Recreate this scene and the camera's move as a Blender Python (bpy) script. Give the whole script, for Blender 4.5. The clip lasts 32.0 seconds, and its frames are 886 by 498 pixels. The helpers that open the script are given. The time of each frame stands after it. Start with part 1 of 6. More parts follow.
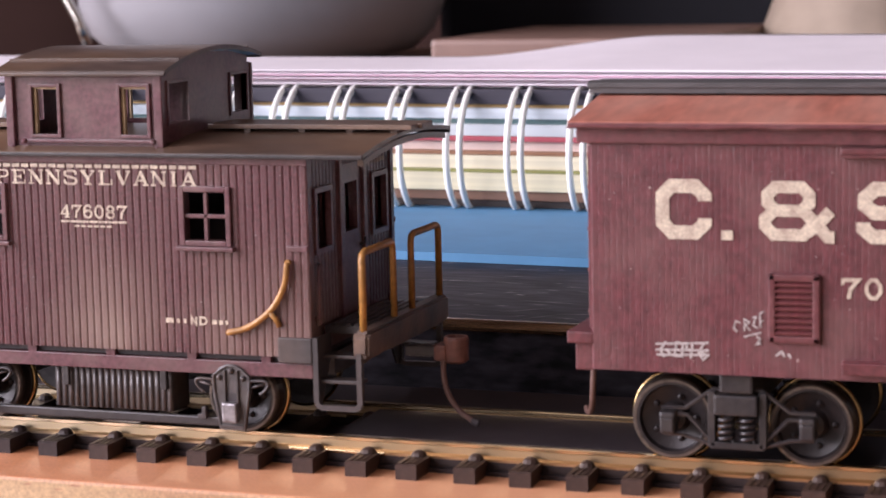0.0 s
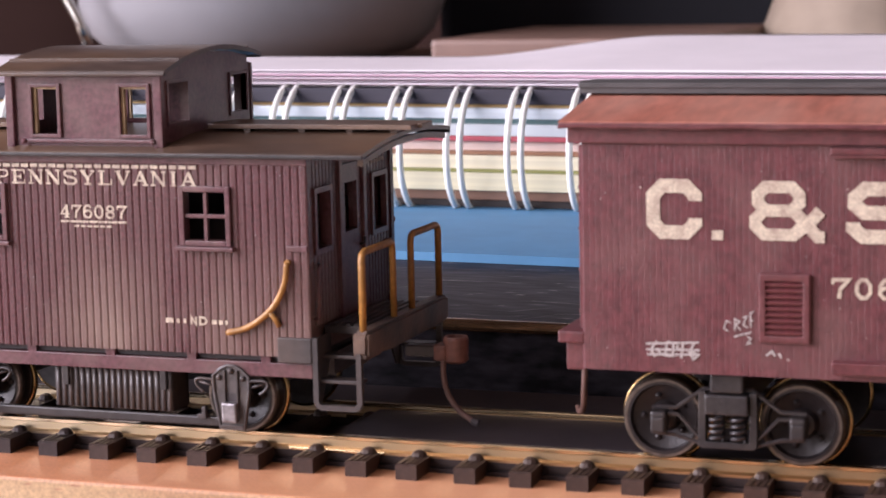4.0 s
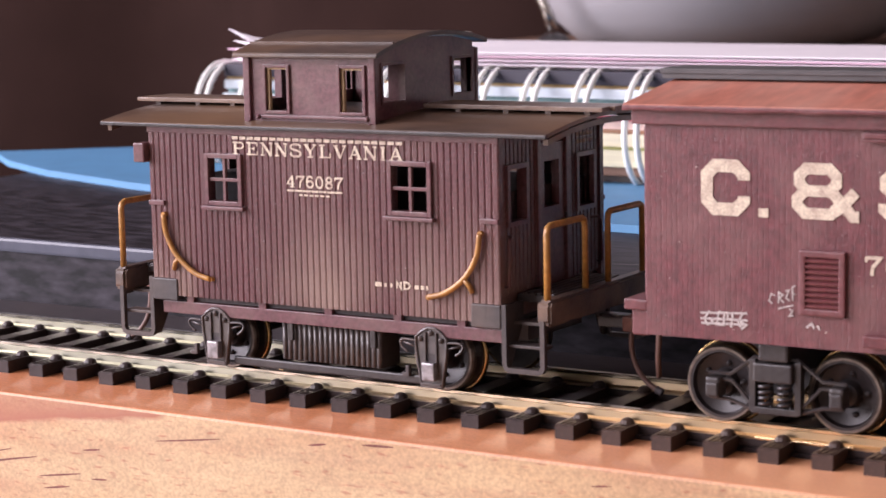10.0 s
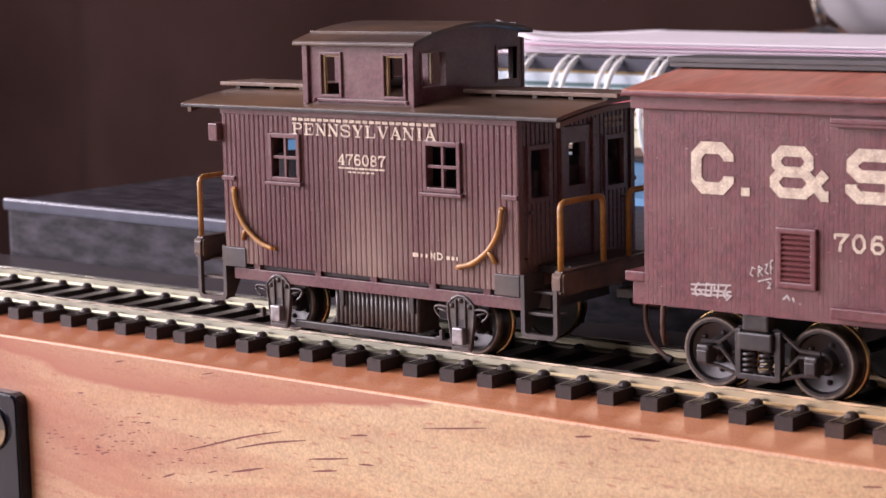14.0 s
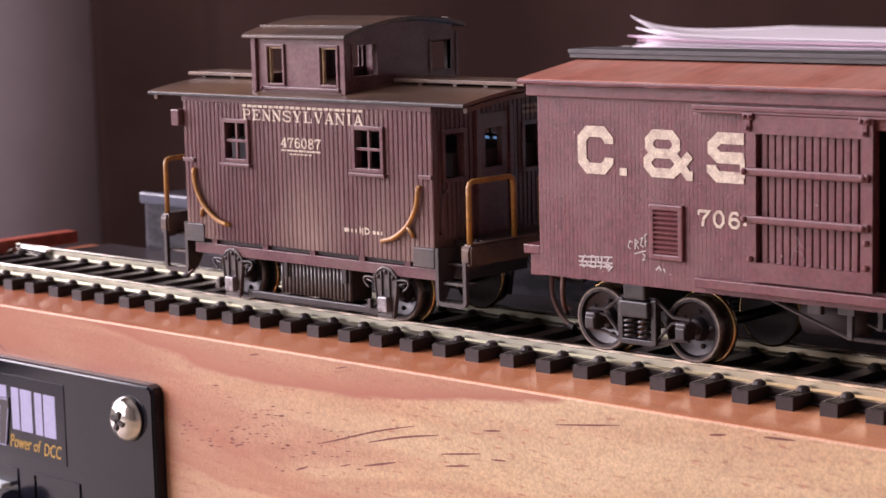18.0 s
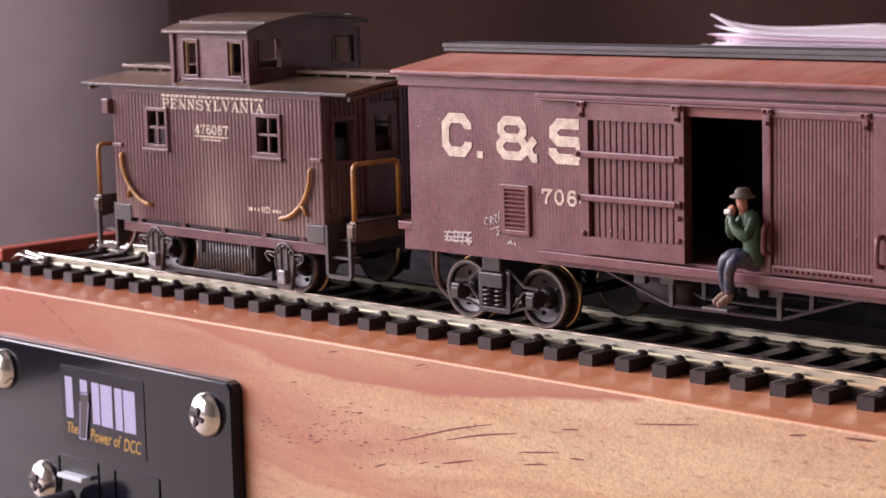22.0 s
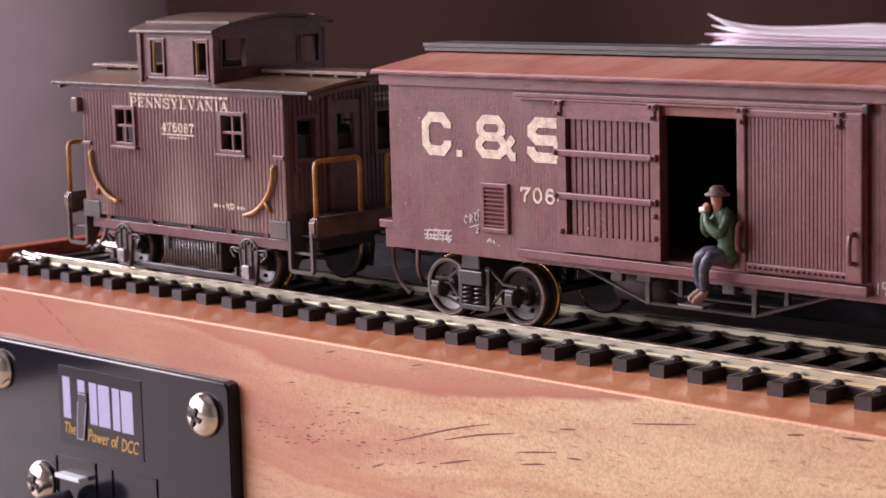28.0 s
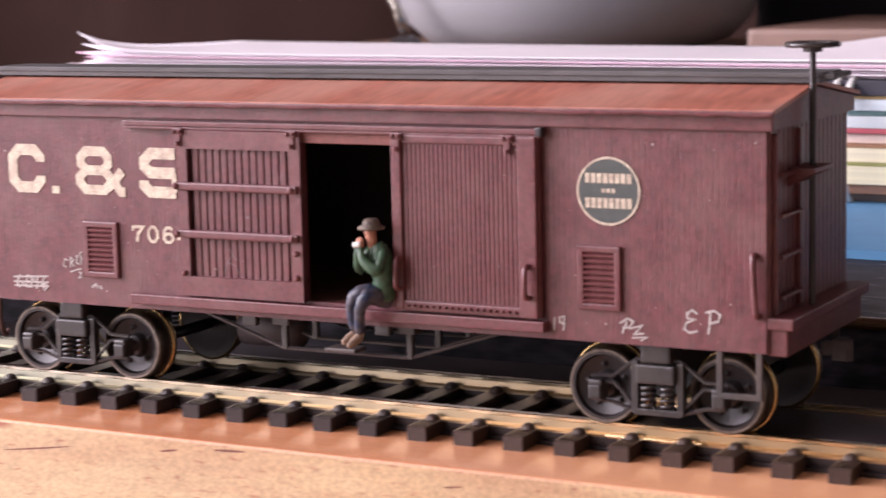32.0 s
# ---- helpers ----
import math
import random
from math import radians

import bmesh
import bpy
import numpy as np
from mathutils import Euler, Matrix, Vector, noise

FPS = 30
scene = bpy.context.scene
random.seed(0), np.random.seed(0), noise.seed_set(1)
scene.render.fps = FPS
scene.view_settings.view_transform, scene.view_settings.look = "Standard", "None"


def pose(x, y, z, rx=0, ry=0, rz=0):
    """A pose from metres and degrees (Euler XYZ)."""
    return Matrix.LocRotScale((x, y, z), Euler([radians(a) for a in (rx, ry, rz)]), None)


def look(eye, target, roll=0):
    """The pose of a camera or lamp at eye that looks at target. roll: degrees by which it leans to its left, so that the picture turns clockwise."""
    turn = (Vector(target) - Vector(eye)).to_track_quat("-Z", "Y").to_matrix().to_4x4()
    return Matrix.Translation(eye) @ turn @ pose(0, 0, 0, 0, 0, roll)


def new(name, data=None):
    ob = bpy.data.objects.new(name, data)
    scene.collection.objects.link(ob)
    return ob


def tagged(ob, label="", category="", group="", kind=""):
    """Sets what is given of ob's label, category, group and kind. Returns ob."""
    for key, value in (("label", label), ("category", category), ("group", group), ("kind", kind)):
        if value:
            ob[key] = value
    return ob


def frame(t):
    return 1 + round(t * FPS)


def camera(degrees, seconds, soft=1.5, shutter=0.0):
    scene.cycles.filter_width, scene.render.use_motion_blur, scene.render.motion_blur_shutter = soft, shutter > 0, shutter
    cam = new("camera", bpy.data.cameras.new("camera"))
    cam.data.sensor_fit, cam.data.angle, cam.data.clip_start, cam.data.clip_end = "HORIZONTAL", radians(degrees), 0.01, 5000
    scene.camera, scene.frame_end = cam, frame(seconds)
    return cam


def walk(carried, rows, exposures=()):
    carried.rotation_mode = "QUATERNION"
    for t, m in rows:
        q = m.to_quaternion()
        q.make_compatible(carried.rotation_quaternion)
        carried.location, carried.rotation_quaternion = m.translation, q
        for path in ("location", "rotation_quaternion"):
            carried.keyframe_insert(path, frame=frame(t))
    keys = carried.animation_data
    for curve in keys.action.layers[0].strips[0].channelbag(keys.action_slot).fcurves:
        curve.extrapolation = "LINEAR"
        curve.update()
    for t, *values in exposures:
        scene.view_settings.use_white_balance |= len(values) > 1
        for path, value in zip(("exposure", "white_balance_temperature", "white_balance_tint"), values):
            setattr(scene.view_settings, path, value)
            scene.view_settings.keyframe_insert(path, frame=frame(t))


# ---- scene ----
# All shapes are written in millimetres and scaled to metres when a mesh is made.
MM = 0.001

# ---- camera ----
cam = camera(24.041, 32.0, soft=1.5, shutter=0.5)
cam.data.dof.use_dof = True
cam.data.dof.focus_distance = 0.288
cam.data.dof.aperture_fstop = 72.0


def view(pan, tilt, roll):
    """The camera on its tripod, turned by pan and tilt (degrees)."""
    p, q = radians(pan), radians(tilt)
    way = Vector((math.sin(p) * math.cos(q), math.cos(p) * math.cos(q), math.sin(q)))
    eye = Vector((0, -237.21, 59.56)) * MM + way * 11.79 * MM
    return look(eye, eye + way, roll)


walk(cam, [
    (0, view(-19.725, -8.022, -1.271)),
    (0.5, view(-19.725, -8.022, -1.271)),
    (1, view(-19.725, -8.022, -1.271)),
    (1.5, view(-19.725, -8.022, -1.271)),
    (2, view(-19.725, -8.022, -1.271)),
    (2.5, view(-19.725, -8.022, -1.271)),
    (3, view(-19.725, -8.022, -1.271)),
    (3.5, view(-19.725, -8.022, -1.271)),
    (5.5, view(-19.760, -8.012, -1.216)),
    (6, view(-19.782, -8.005, -1.224)),
    (6.5, view(-21.015, -8.008, -1.225)),
    (7, view(-23.182, -8.035, -1.223)),
    (7.5, view(-24.893, -8.055, -1.232)),
    (8, view(-27.074, -8.070, -1.242)),
    (8.5, view(-28.181, -8.081, -1.242)),
    (9, view(-29.768, -8.089, -1.223)),
    (9.5, view(-30.914, -8.105, -1.230)),
    (10, view(-32.167, -8.119, -1.254)),
    (10.5, view(-33.393, -8.132, -1.281)),
    (11, view(-34.573, -8.140, -1.259)),
    (11.5, view(-35.607, -8.137, -1.267)),
    (12, view(-36.518, -8.149, -1.279)),
    (12.5, view(-36.962, -8.162, -1.268)),
    (13, view(-37.552, -8.172, -1.237)),
    (13.5, view(-38.552, -8.178, -1.282)),
    (14, view(-39.317, -8.181, -1.297)),
    (14.5, view(-39.696, -8.184, -1.327)),
    (16.5, view(-41.318, -8.201, -1.427)),
    (17, view(-41.796, -8.206, -1.440)),
    (17.5, view(-42.415, -8.212, -1.444)),
    (18, view(-42.893, -8.209, -1.412)),
    (18.5, view(-43.130, -8.199, -1.446)),
    (19, view(-43.498, -8.198, -1.457)),
    (19.5, view(-43.900, -8.200, -1.472)),
    (20, view(-43.915, -8.207, -1.467)),
    (20.5, view(-43.933, -8.201, -1.486)),
    (21, view(-44.246, -8.194, -1.486)),
    (21.5, view(-44.676, -8.196, -1.474)),
    (22, view(-45.005, -8.209, -1.463)),
    (22.5, view(-45.027, -8.199, -1.517)),
    (23, view(-45.013, -8.206, -1.535)),
    (23.5, view(-45.013, -8.206, -1.535)),
    (24, view(-45.013, -8.206, -1.535)),
    (24.5, view(-45.013, -8.206, -1.535)),
    (25, view(-45.013, -8.206, -1.535)),
    (25.5, view(-45.013, -8.206, -1.535)),
    (27.5, view(-44.974, -8.210, -1.517)),
    (28, view(-44.937, -8.212, -1.493)),
    (28.5, view(-44.881, -8.210, -1.493)),
    (29, view(-44.280, -8.210, -1.477)),
    (29.5, view(-43.005, -8.214, -1.434)),
    (30, view(-41.284, -8.210, -1.463)),
    (30.5, view(-38.507, -8.200, -1.367)),
    (31, view(-33.898, -8.182, -1.372)),
    (31.5, view(-31.154, -8.156, -1.308)),
    (32, view(-28.191, -8.144, -1.298)),
], exposures=[(0, 0.0, 6000, 22), (6, 0.0, 6020, 22), (9, 0.08, 6090, 23), (13, -0.1, 6150, 25), (19, -0.28, 6210, 28), (28, -0.3, 6210, 28), (30, -0.24, 6210, 28), (31, -0.12, 6150, 26), (32, 0.1, 6150, 24)])

# ---- light ----
world = bpy.data.worlds.new("world")
scene.world = world
world.use_nodes = True
wn = world.node_tree.nodes
sky = wn.new("ShaderNodeTexSky")
sky.sky_type, sky.sun_disc = "NISHITA", False
sky.sun_elevation, sky.sun_rotation = radians(38), radians(215)
wn["Background"].inputs["Strength"].default_value = 0.12
world.node_tree.links.new(sky.outputs["Color"], wn["Background"].inputs["Color"])


def area_lamp(name, where, target, sx, sy, power, colour):
    d = bpy.data.lights.new(name, "AREA")
    d.shape, d.size, d.size_y, d.energy, d.color = "RECTANGLE", sx, sy, power, colour
    ob = new(name, d)
    ob.matrix_world = look(where, target)
    return ob


area_lamp("west_window_light", (-1.49, -0.45, 0.50), (-0.15, -0.05, 0.05), 0.7, 0.8, 36, (1.0, 0.95, 0.93))
area_lamp("south_window_light", (-0.96, -0.89, 0.54), (-0.18, -0.05, 0.06), 0.86, 0.96, 19, (1.0, 0.93, 0.90))



# ---- materials ----
def material(name, colour, rough=0.6, metal=0.0, grain=900.0, vary=0.25, dust=None, dust_amount=0.3,
             dust_scale=90.0, bump=0.15, bump_scale=2500.0, stretch=(1, 1, 1), spec=0.5, coat=0.0, random_tint=0.0, low_dust=None):
    m = bpy.data.materials.new(name)
    m.use_nodes = True
    nt = m.node_tree
    b = nt.nodes["Principled BSDF"]
    L = nt.links.new
    co = nt.nodes.new("ShaderNodeTexCoord")
    mp = nt.nodes.new("ShaderNodeMapping")
    mp.inputs["Scale"].default_value = stretch
    L(co.outputs["Object"], mp.inputs["Vector"])
    n1 = nt.nodes.new("ShaderNodeTexNoise")
    n1.inputs["Scale"].default_value, n1.inputs["Detail"].default_value = grain, 5
    L(mp.outputs["Vector"], n1.inputs["Vector"])
    ramp = nt.nodes.new("ShaderNodeMapRange")
    ramp.inputs[1].default_value, ramp.inputs[2].default_value = 0.3, 0.7
    ramp.inputs[3].default_value, ramp.inputs[4].default_value = 1 - vary, 1 + vary
    L(n1.outputs["Fac"], ramp.inputs[0])
    mul = nt.nodes.new("ShaderNodeMix")
    mul.data_type, mul.blend_type = "RGBA", "MULTIPLY"
    mul.inputs[0].default_value = 1.0
    mul.inputs[6].default_value = (*colour, 1)
    L(ramp.outputs[0], mul.inputs[7])
    last = mul.outputs[2]
    if random_tint:
        oi = nt.nodes.new("ShaderNodeObjectInfo")
        mr = nt.nodes.new("ShaderNodeMapRange")
        mr.inputs[3].default_value, mr.inputs[4].default_value = 1 - random_tint, 1 + random_tint
        L(oi.outputs["Random"], mr.inputs[0])
        mt = nt.nodes.new("ShaderNodeMix")
        mt.data_type, mt.blend_type = "RGBA", "MULTIPLY"
        mt.inputs[0].default_value = 1.0
        L(last, mt.inputs[6])
        L(mr.outputs[0], mt.inputs[7])
        last = mt.outputs[2]
    if dust:
        n2 = nt.nodes.new("ShaderNodeTexNoise")
        n2.inputs["Scale"].default_value, n2.inputs["Detail"].default_value = dust_scale, 6
        L(mp.outputs["Vector"], n2.inputs["Vector"])
        r2 = nt.nodes.new("ShaderNodeMapRange")
        r2.inputs[1].default_value, r2.inputs[2].default_value = 0.40, 0.72
        r2.inputs[3].default_value, r2.inputs[4].default_value = 0.0, dust_amount
        L(n2.outputs["Fac"], r2.inputs[0])
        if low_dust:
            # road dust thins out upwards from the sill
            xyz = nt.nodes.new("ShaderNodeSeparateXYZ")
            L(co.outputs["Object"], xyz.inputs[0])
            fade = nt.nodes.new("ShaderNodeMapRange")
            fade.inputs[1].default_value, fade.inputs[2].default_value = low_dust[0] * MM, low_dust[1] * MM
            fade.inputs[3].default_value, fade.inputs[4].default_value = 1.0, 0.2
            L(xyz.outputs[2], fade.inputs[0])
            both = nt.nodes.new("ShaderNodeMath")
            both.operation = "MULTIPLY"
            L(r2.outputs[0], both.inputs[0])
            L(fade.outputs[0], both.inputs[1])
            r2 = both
        mx = nt.nodes.new("ShaderNodeMix")
        mx.data_type = "RGBA"
        L(r2.outputs[0], mx.inputs[0])
        L(last, mx.inputs[6])
        mx.inputs[7].default_value = (*dust, 1)
        last = mx.outputs[2]
    L(last, b.inputs["Base Color"])
    b.inputs["Roughness"].default_value, b.inputs["Metallic"].default_value = rough, metal
    b.inputs["Specular IOR Level"].default_value, b.inputs["Coat Weight"].default_value = spec, coat
    b.inputs["Coat Roughness"].default_value = 0.12
    if bump:
        n3 = nt.nodes.new("ShaderNodeTexNoise")
        n3.inputs["Scale"].default_value, n3.inputs["Detail"].default_value = bump_scale, 3
        L(mp.outputs["Vector"], n3.inputs["Vector"])
        bp = nt.nodes.new("ShaderNodeBump")
        bp.inputs["Strength"].default_value, bp.inputs["Distance"].default_value = bump, 0.0001
        L(n3.outputs["Fac"], bp.inputs["Height"])
        L(bp.outputs["Normal"], b.inputs["Normal"])
    return m


def pine(name, pale, mid, deep, coat=0.3, knots=1.0, figure=(), worn=None):
    """Varnished pine: broad curved growth bands, fine short pores, glossy coat."""
    m = material(name, mid, rough=0.45, coat=coat, bump=0.05)
    nt = m.node_tree
    L = nt.links.new
    b = nt.nodes["Principled BSDF"]
    b.inputs["Coat Roughness"].default_value = 0.14
    co = nt.nodes.new("ShaderNodeTexCoord")

    def noise(scale, rot, detail, warp=0.0):
        mp = nt.nodes.new("ShaderNodeMapping")
        mp.inputs["Scale"].default_value = scale
        mp.inputs["Rotation"].default_value = (0, radians(rot), 0)
        L(co.outputs["Object"], mp.inputs["Vector"])
        n = nt.nodes.new("ShaderNodeTexNoise")
        n.inputs["Scale"].default_value, n.inputs["Detail"].default_value = 1.0, detail
        n.inputs["Distortion"].default_value = warp
        L(mp.outputs["Vector"], n.inputs["Vector"])
        return n.outputs["Fac"]

    def ranged(fac, a, c, lo, hi):
        r = nt.nodes.new("ShaderNodeMapRange")
        for k, v in enumerate((a, c, lo, hi)):
            r.inputs[k + 1].default_value = v
        L(fac, r.inputs[0])
        return r.outputs[0]

    def mixed(fac, one, two, how="MIX"):
        x = nt.nodes.new("ShaderNodeMix")
        x.data_type, x.blend_type = "RGBA", how
        for socket, v in ((x.inputs[0], fac), (x.inputs[6], one), (x.inputs[7], two)):
            if isinstance(v, tuple):
                socket.default_value = (*v, 1)
            elif isinstance(v, float):
                socket.default_value = v
            else:
                L(v, socket)
        return x.outputs[2]

    base = mixed(ranged(noise((26, 60, 85), -10, 2, 0.9), 0.35, 0.65, 0.0, 1.0), mid, pale)
    xyz = nt.nodes.new("ShaderNodeSeparateXYZ")
    L(co.outputs["Object"], xyz.inputs[0])
    bands = nt.nodes.new("ShaderNodeMath")
    bands.operation = "MULTIPLY"
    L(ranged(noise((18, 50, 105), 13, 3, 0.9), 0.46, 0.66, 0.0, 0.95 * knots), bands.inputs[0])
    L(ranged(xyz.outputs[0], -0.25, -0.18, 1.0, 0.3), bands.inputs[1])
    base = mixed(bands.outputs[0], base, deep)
    base = mixed(1.0, base, ranged(noise((60, 700, 260), 3, 4), 0.3, 0.7, 0.93, 1.06), "MULTIPLY")
    base = mixed(ranged(noise((420, 3000, 1900), 5, 2), 0.62, 0.72, 0.0, 0.65), base, deep)
    base = mixed(1.0, base, ranged(noise((2600, 2600, 2600), 0, 2), 0.3, 0.7, 0.78, 1.13), "MULTIPLY")
    # the deep colour grows towards the left end of the board
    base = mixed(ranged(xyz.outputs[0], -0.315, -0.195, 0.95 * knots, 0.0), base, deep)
    # colour turns to a paler tone towards the right end
    if worn:
        base = mixed(ranged(xyz.outputs[0], -0.15, -0.09, 0.0, 0.6), base, worn)
    # single sweeping growth lines: sharp below, fading upwards
    for line, width, strength in figure:
        unit = nt.nodes.new("ShaderNodeMapRange")
        unit.inputs[1].default_value, unit.inputs[2].default_value = -0.35, -0.05
        L(xyz.outputs[0], unit.inputs[0])
        curve = nt.nodes.new("ShaderNodeFloatCurve")
        knees = curve.mapping.curves[0].points
        spots = [((x + 350) / 300, (z + 30) / 40) for x, z in line]
        knees[0].location, knees[1].location = spots[0], spots[-1]
        for spot in spots[1:-1]:
            knees.new(*spot)
        curve.mapping.update()
        L(unit.outputs[0], curve.inputs["Value"])
        height = ranged(curve.outputs[0], 0.0, 1.0, 0.035, 0.075)
        wobble = ranged(noise((40, 60, 200), 4, 3), 0.3, 0.7, -0.0012, 0.0012)
        sums = []
        for a, b_, how in ((xyz.outputs[2], height, "SUBTRACT"), (None, wobble, "ADD")):
            node = nt.nodes.new("ShaderNodeMath")
            node.operation = how
            L(a if a else sums[-1], node.inputs[0])
            L(b_, node.inputs[1])
            sums.append(node.outputs[0])
        rise = ranged(sums[-1], -0.0004, 0.0003, 0.0, 1.0)
        fall = ranged(sums[-1], 0.0, width * MM, strength, 0.0)
        both = nt.nodes.new("ShaderNodeMath")
        both.operation = "MULTIPLY"
        L(rise, both.inputs[0])
        L(fall, both.inputs[1])
        base = mixed(both.outputs[0], base, deep)
    L(base, b.inputs["Base Color"])
    return m


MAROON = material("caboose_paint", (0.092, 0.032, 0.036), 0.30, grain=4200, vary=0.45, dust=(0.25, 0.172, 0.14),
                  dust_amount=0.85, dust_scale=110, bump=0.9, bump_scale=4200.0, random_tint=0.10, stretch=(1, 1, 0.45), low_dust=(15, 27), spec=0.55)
MAROON_SMOOTH = material("caboose_trim_paint", (0.115, 0.047, 0.055), 0.30, grain=1600, vary=0.35,
                         dust=(0.20, 0.13, 0.115), dust_amount=0.5, dust_scale=260, bump=0.25, bump_scale=2600.0)
BOXRED = material("boxcar_paint", (0.112, 0.028, 0.033), 0.40, grain=1100, vary=0.3, dust=(0.175, 0.083, 0.078),
                  dust_amount=0.5, dust_scale=190, bump=0.5, bump_scale=2600.0, random_tint=0.03, stretch=(1, 1, 0.8), spec=0.58)
BOXTRIM = material("boxcar_trim_paint", (0.116, 0.028, 0.032), 0.40, grain=1600, vary=0.3, dust=(0.18, 0.08, 0.075),
                   dust_amount=0.45, dust_scale=220, bump=0.5, bump_scale=1800.0, spec=0.58)
# dusty roof red, raised in tone to paint in the window's sheen
BOXROOF = material("boxcar_roof_paint", (0.40, 0.140, 0.095), 0.42, grain=900, vary=0.25, dust=(0.56, 0.31, 0.24),
                   dust_amount=0.75, dust_scale=75, bump=0.25, stretch=(1, 0.25, 0.25))
CABROOF = material("caboose_roof_paint", (0.070, 0.048, 0.040), 0.30, grain=800, vary=0.3, dust=(0.25, 0.135, 0.065),
                   dust_amount=0.7, dust_scale=55, bump=0.15, stretch=(0.4, 1, 1))
WALK = material("grey_weathered_wood", (0.060, 0.055, 0.055), 0.6, grain=1200, vary=0.35, dust=(0.16, 0.15, 0.15),
                dust_amount=0.4, dust_scale=150, bump=0.4, stretch=(0.15, 1, 1))
WALKBROWN = material("brown_weathered_wood", (0.115, 0.075, 0.055), 0.30, grain=1200, vary=0.4, dust=(0.30, 0.20, 0.14),
                     dust_amount=0.5, dust_scale=150, bump=0.5, stretch=(0.15, 1, 1))
IRON = material("grey_black_iron", (0.028, 0.024, 0.026), 0.30, metal=0.0, grain=1500, vary=0.3, dust=(0.075, 0.062, 0.055),
                dust_amount=0.5, dust_scale=200, bump=0.3)
STEPGREY = material("dusty_grey_plastic", (0.044, 0.037, 0.038), 0.42, grain=1000, vary=0.25, dust=(0.15, 0.10, 0.075),
                    dust_amount=0.4, dust_scale=150, bump=0.2)
BEAMGREY = material("brown_dusted_grey", (0.060, 0.046, 0.042), 0.40, grain=900, vary=0.3, dust=(0.21, 0.125, 0.08), dust_amount=0.75, dust_scale=170, bump=0.5)
PEDESTAL = material("dusty_pedestal_grey", (0.075, 0.066, 0.066), 0.34, grain=1000, vary=0.3, dust=(0.17, 0.14, 0.12), dust_amount=0.4, dust_scale=400, bump=0.4)
# black for dark gear; also stands in for shade in interiors and slots
DARK = material("black_parts_and_shade", (0.042, 0.032, 0.034), 0.6, vary=0.2, bump=0.1)
GOLD = material("worn_yellow_paint", (0.42, 0.20, 0.045), 0.38, grain=1500, vary=0.25, dust=(0.13, 0.07, 0.03),
                dust_amount=0.5, dust_scale=350, bump=0.2)
# tan tone paints golden light onto the sash edges
SASH = material("gold_lit_sash", (0.46, 0.33, 0.19), 0.6, vary=0.2)
LETTER = material("cream_lettering", (0.60, 0.51, 0.39), 0.6, grain=4500, vary=0.3, dust=(0.20, 0.10, 0.09),
                  dust_amount=0.55, dust_scale=900, bump=0.3)
CHALK = material("chalk", (0.42, 0.37, 0.35), 0.8, grain=4000, vary=0.4, bump=0)
WHEELMETAL = material("wheel_metal", (0.17, 0.14, 0.12), 0.36, metal=0.8, grain=1500, vary=0.3, bump=0.1)
WHEELDARK = material("wheel_face", (0.024, 0.019, 0.020), 0.36, metal=0.2, grain=1500, vary=0.3, dust=(0.034, 0.026, 0.024), bump=0.2)
BAREMETAL = material("bare_metal_box", (0.29, 0.27, 0.28), 0.34, metal=0.7, grain=900, vary=0.45, bump=0.5)
RUST = material("rusty_brown", (0.15, 0.062, 0.045), 0.55, vary=0.3, grain=900, bump=0.3)
BRASSWIRE = material("brown_hose", (0.13, 0.07, 0.055), 0.5, vary=0.2)
BRASS = material("brassy_flange", (0.52, 0.36, 0.17), 0.25, metal=1.0, grain=900, vary=0.2, bump=0.05)
# brassy noise patches stand in for warm glints on the web
RAIL = material("tarnished_web_warm_glints", (0.36, 0.35, 0.275), 0.30, metal=1.0, grain=500, vary=0.2, dust=(0.40, 0.31, 0.17), dust_amount=0.2,
                dust_scale=60, bump=0.06, stretch=(0.1, 1, 1))
RAILHEAD = material("polished_rail_head", (0.52, 0.50, 0.42), 0.2, metal=1.0, grain=500, vary=0.1, bump=0.04, stretch=(0.1, 1, 1))
TIE = material("black_tie_plastic", (0.032, 0.022, 0.021), 0.46, grain=1500, vary=0.25, dust=(0.07, 0.05, 0.045),
               dust_amount=0.25, dust_scale=300, bump=0.25, random_tint=0.15, spec=0.3)
BRASSHEAD = material("brass_rail_head", (0.74, 0.57, 0.34), 0.20, metal=1.0, grain=500, vary=0.12, bump=0.04, stretch=(0.1, 1, 1))
BROWNTIE = material("brown_tie_plastic", (0.042, 0.023, 0.017), 0.46, grain=1500, vary=0.25, dust=(0.09, 0.055, 0.04),
                    dust_amount=0.3, dust_scale=300, bump=0.25, random_tint=0.15, spec=0.4)
RERAIL = material("matt_black_plate", (0.026, 0.019, 0.021), 0.45, grain=900, vary=0.3, dust=(0.055, 0.04, 0.04), dust_amount=0.4, dust_scale=120, bump=0.2, spec=0.35)


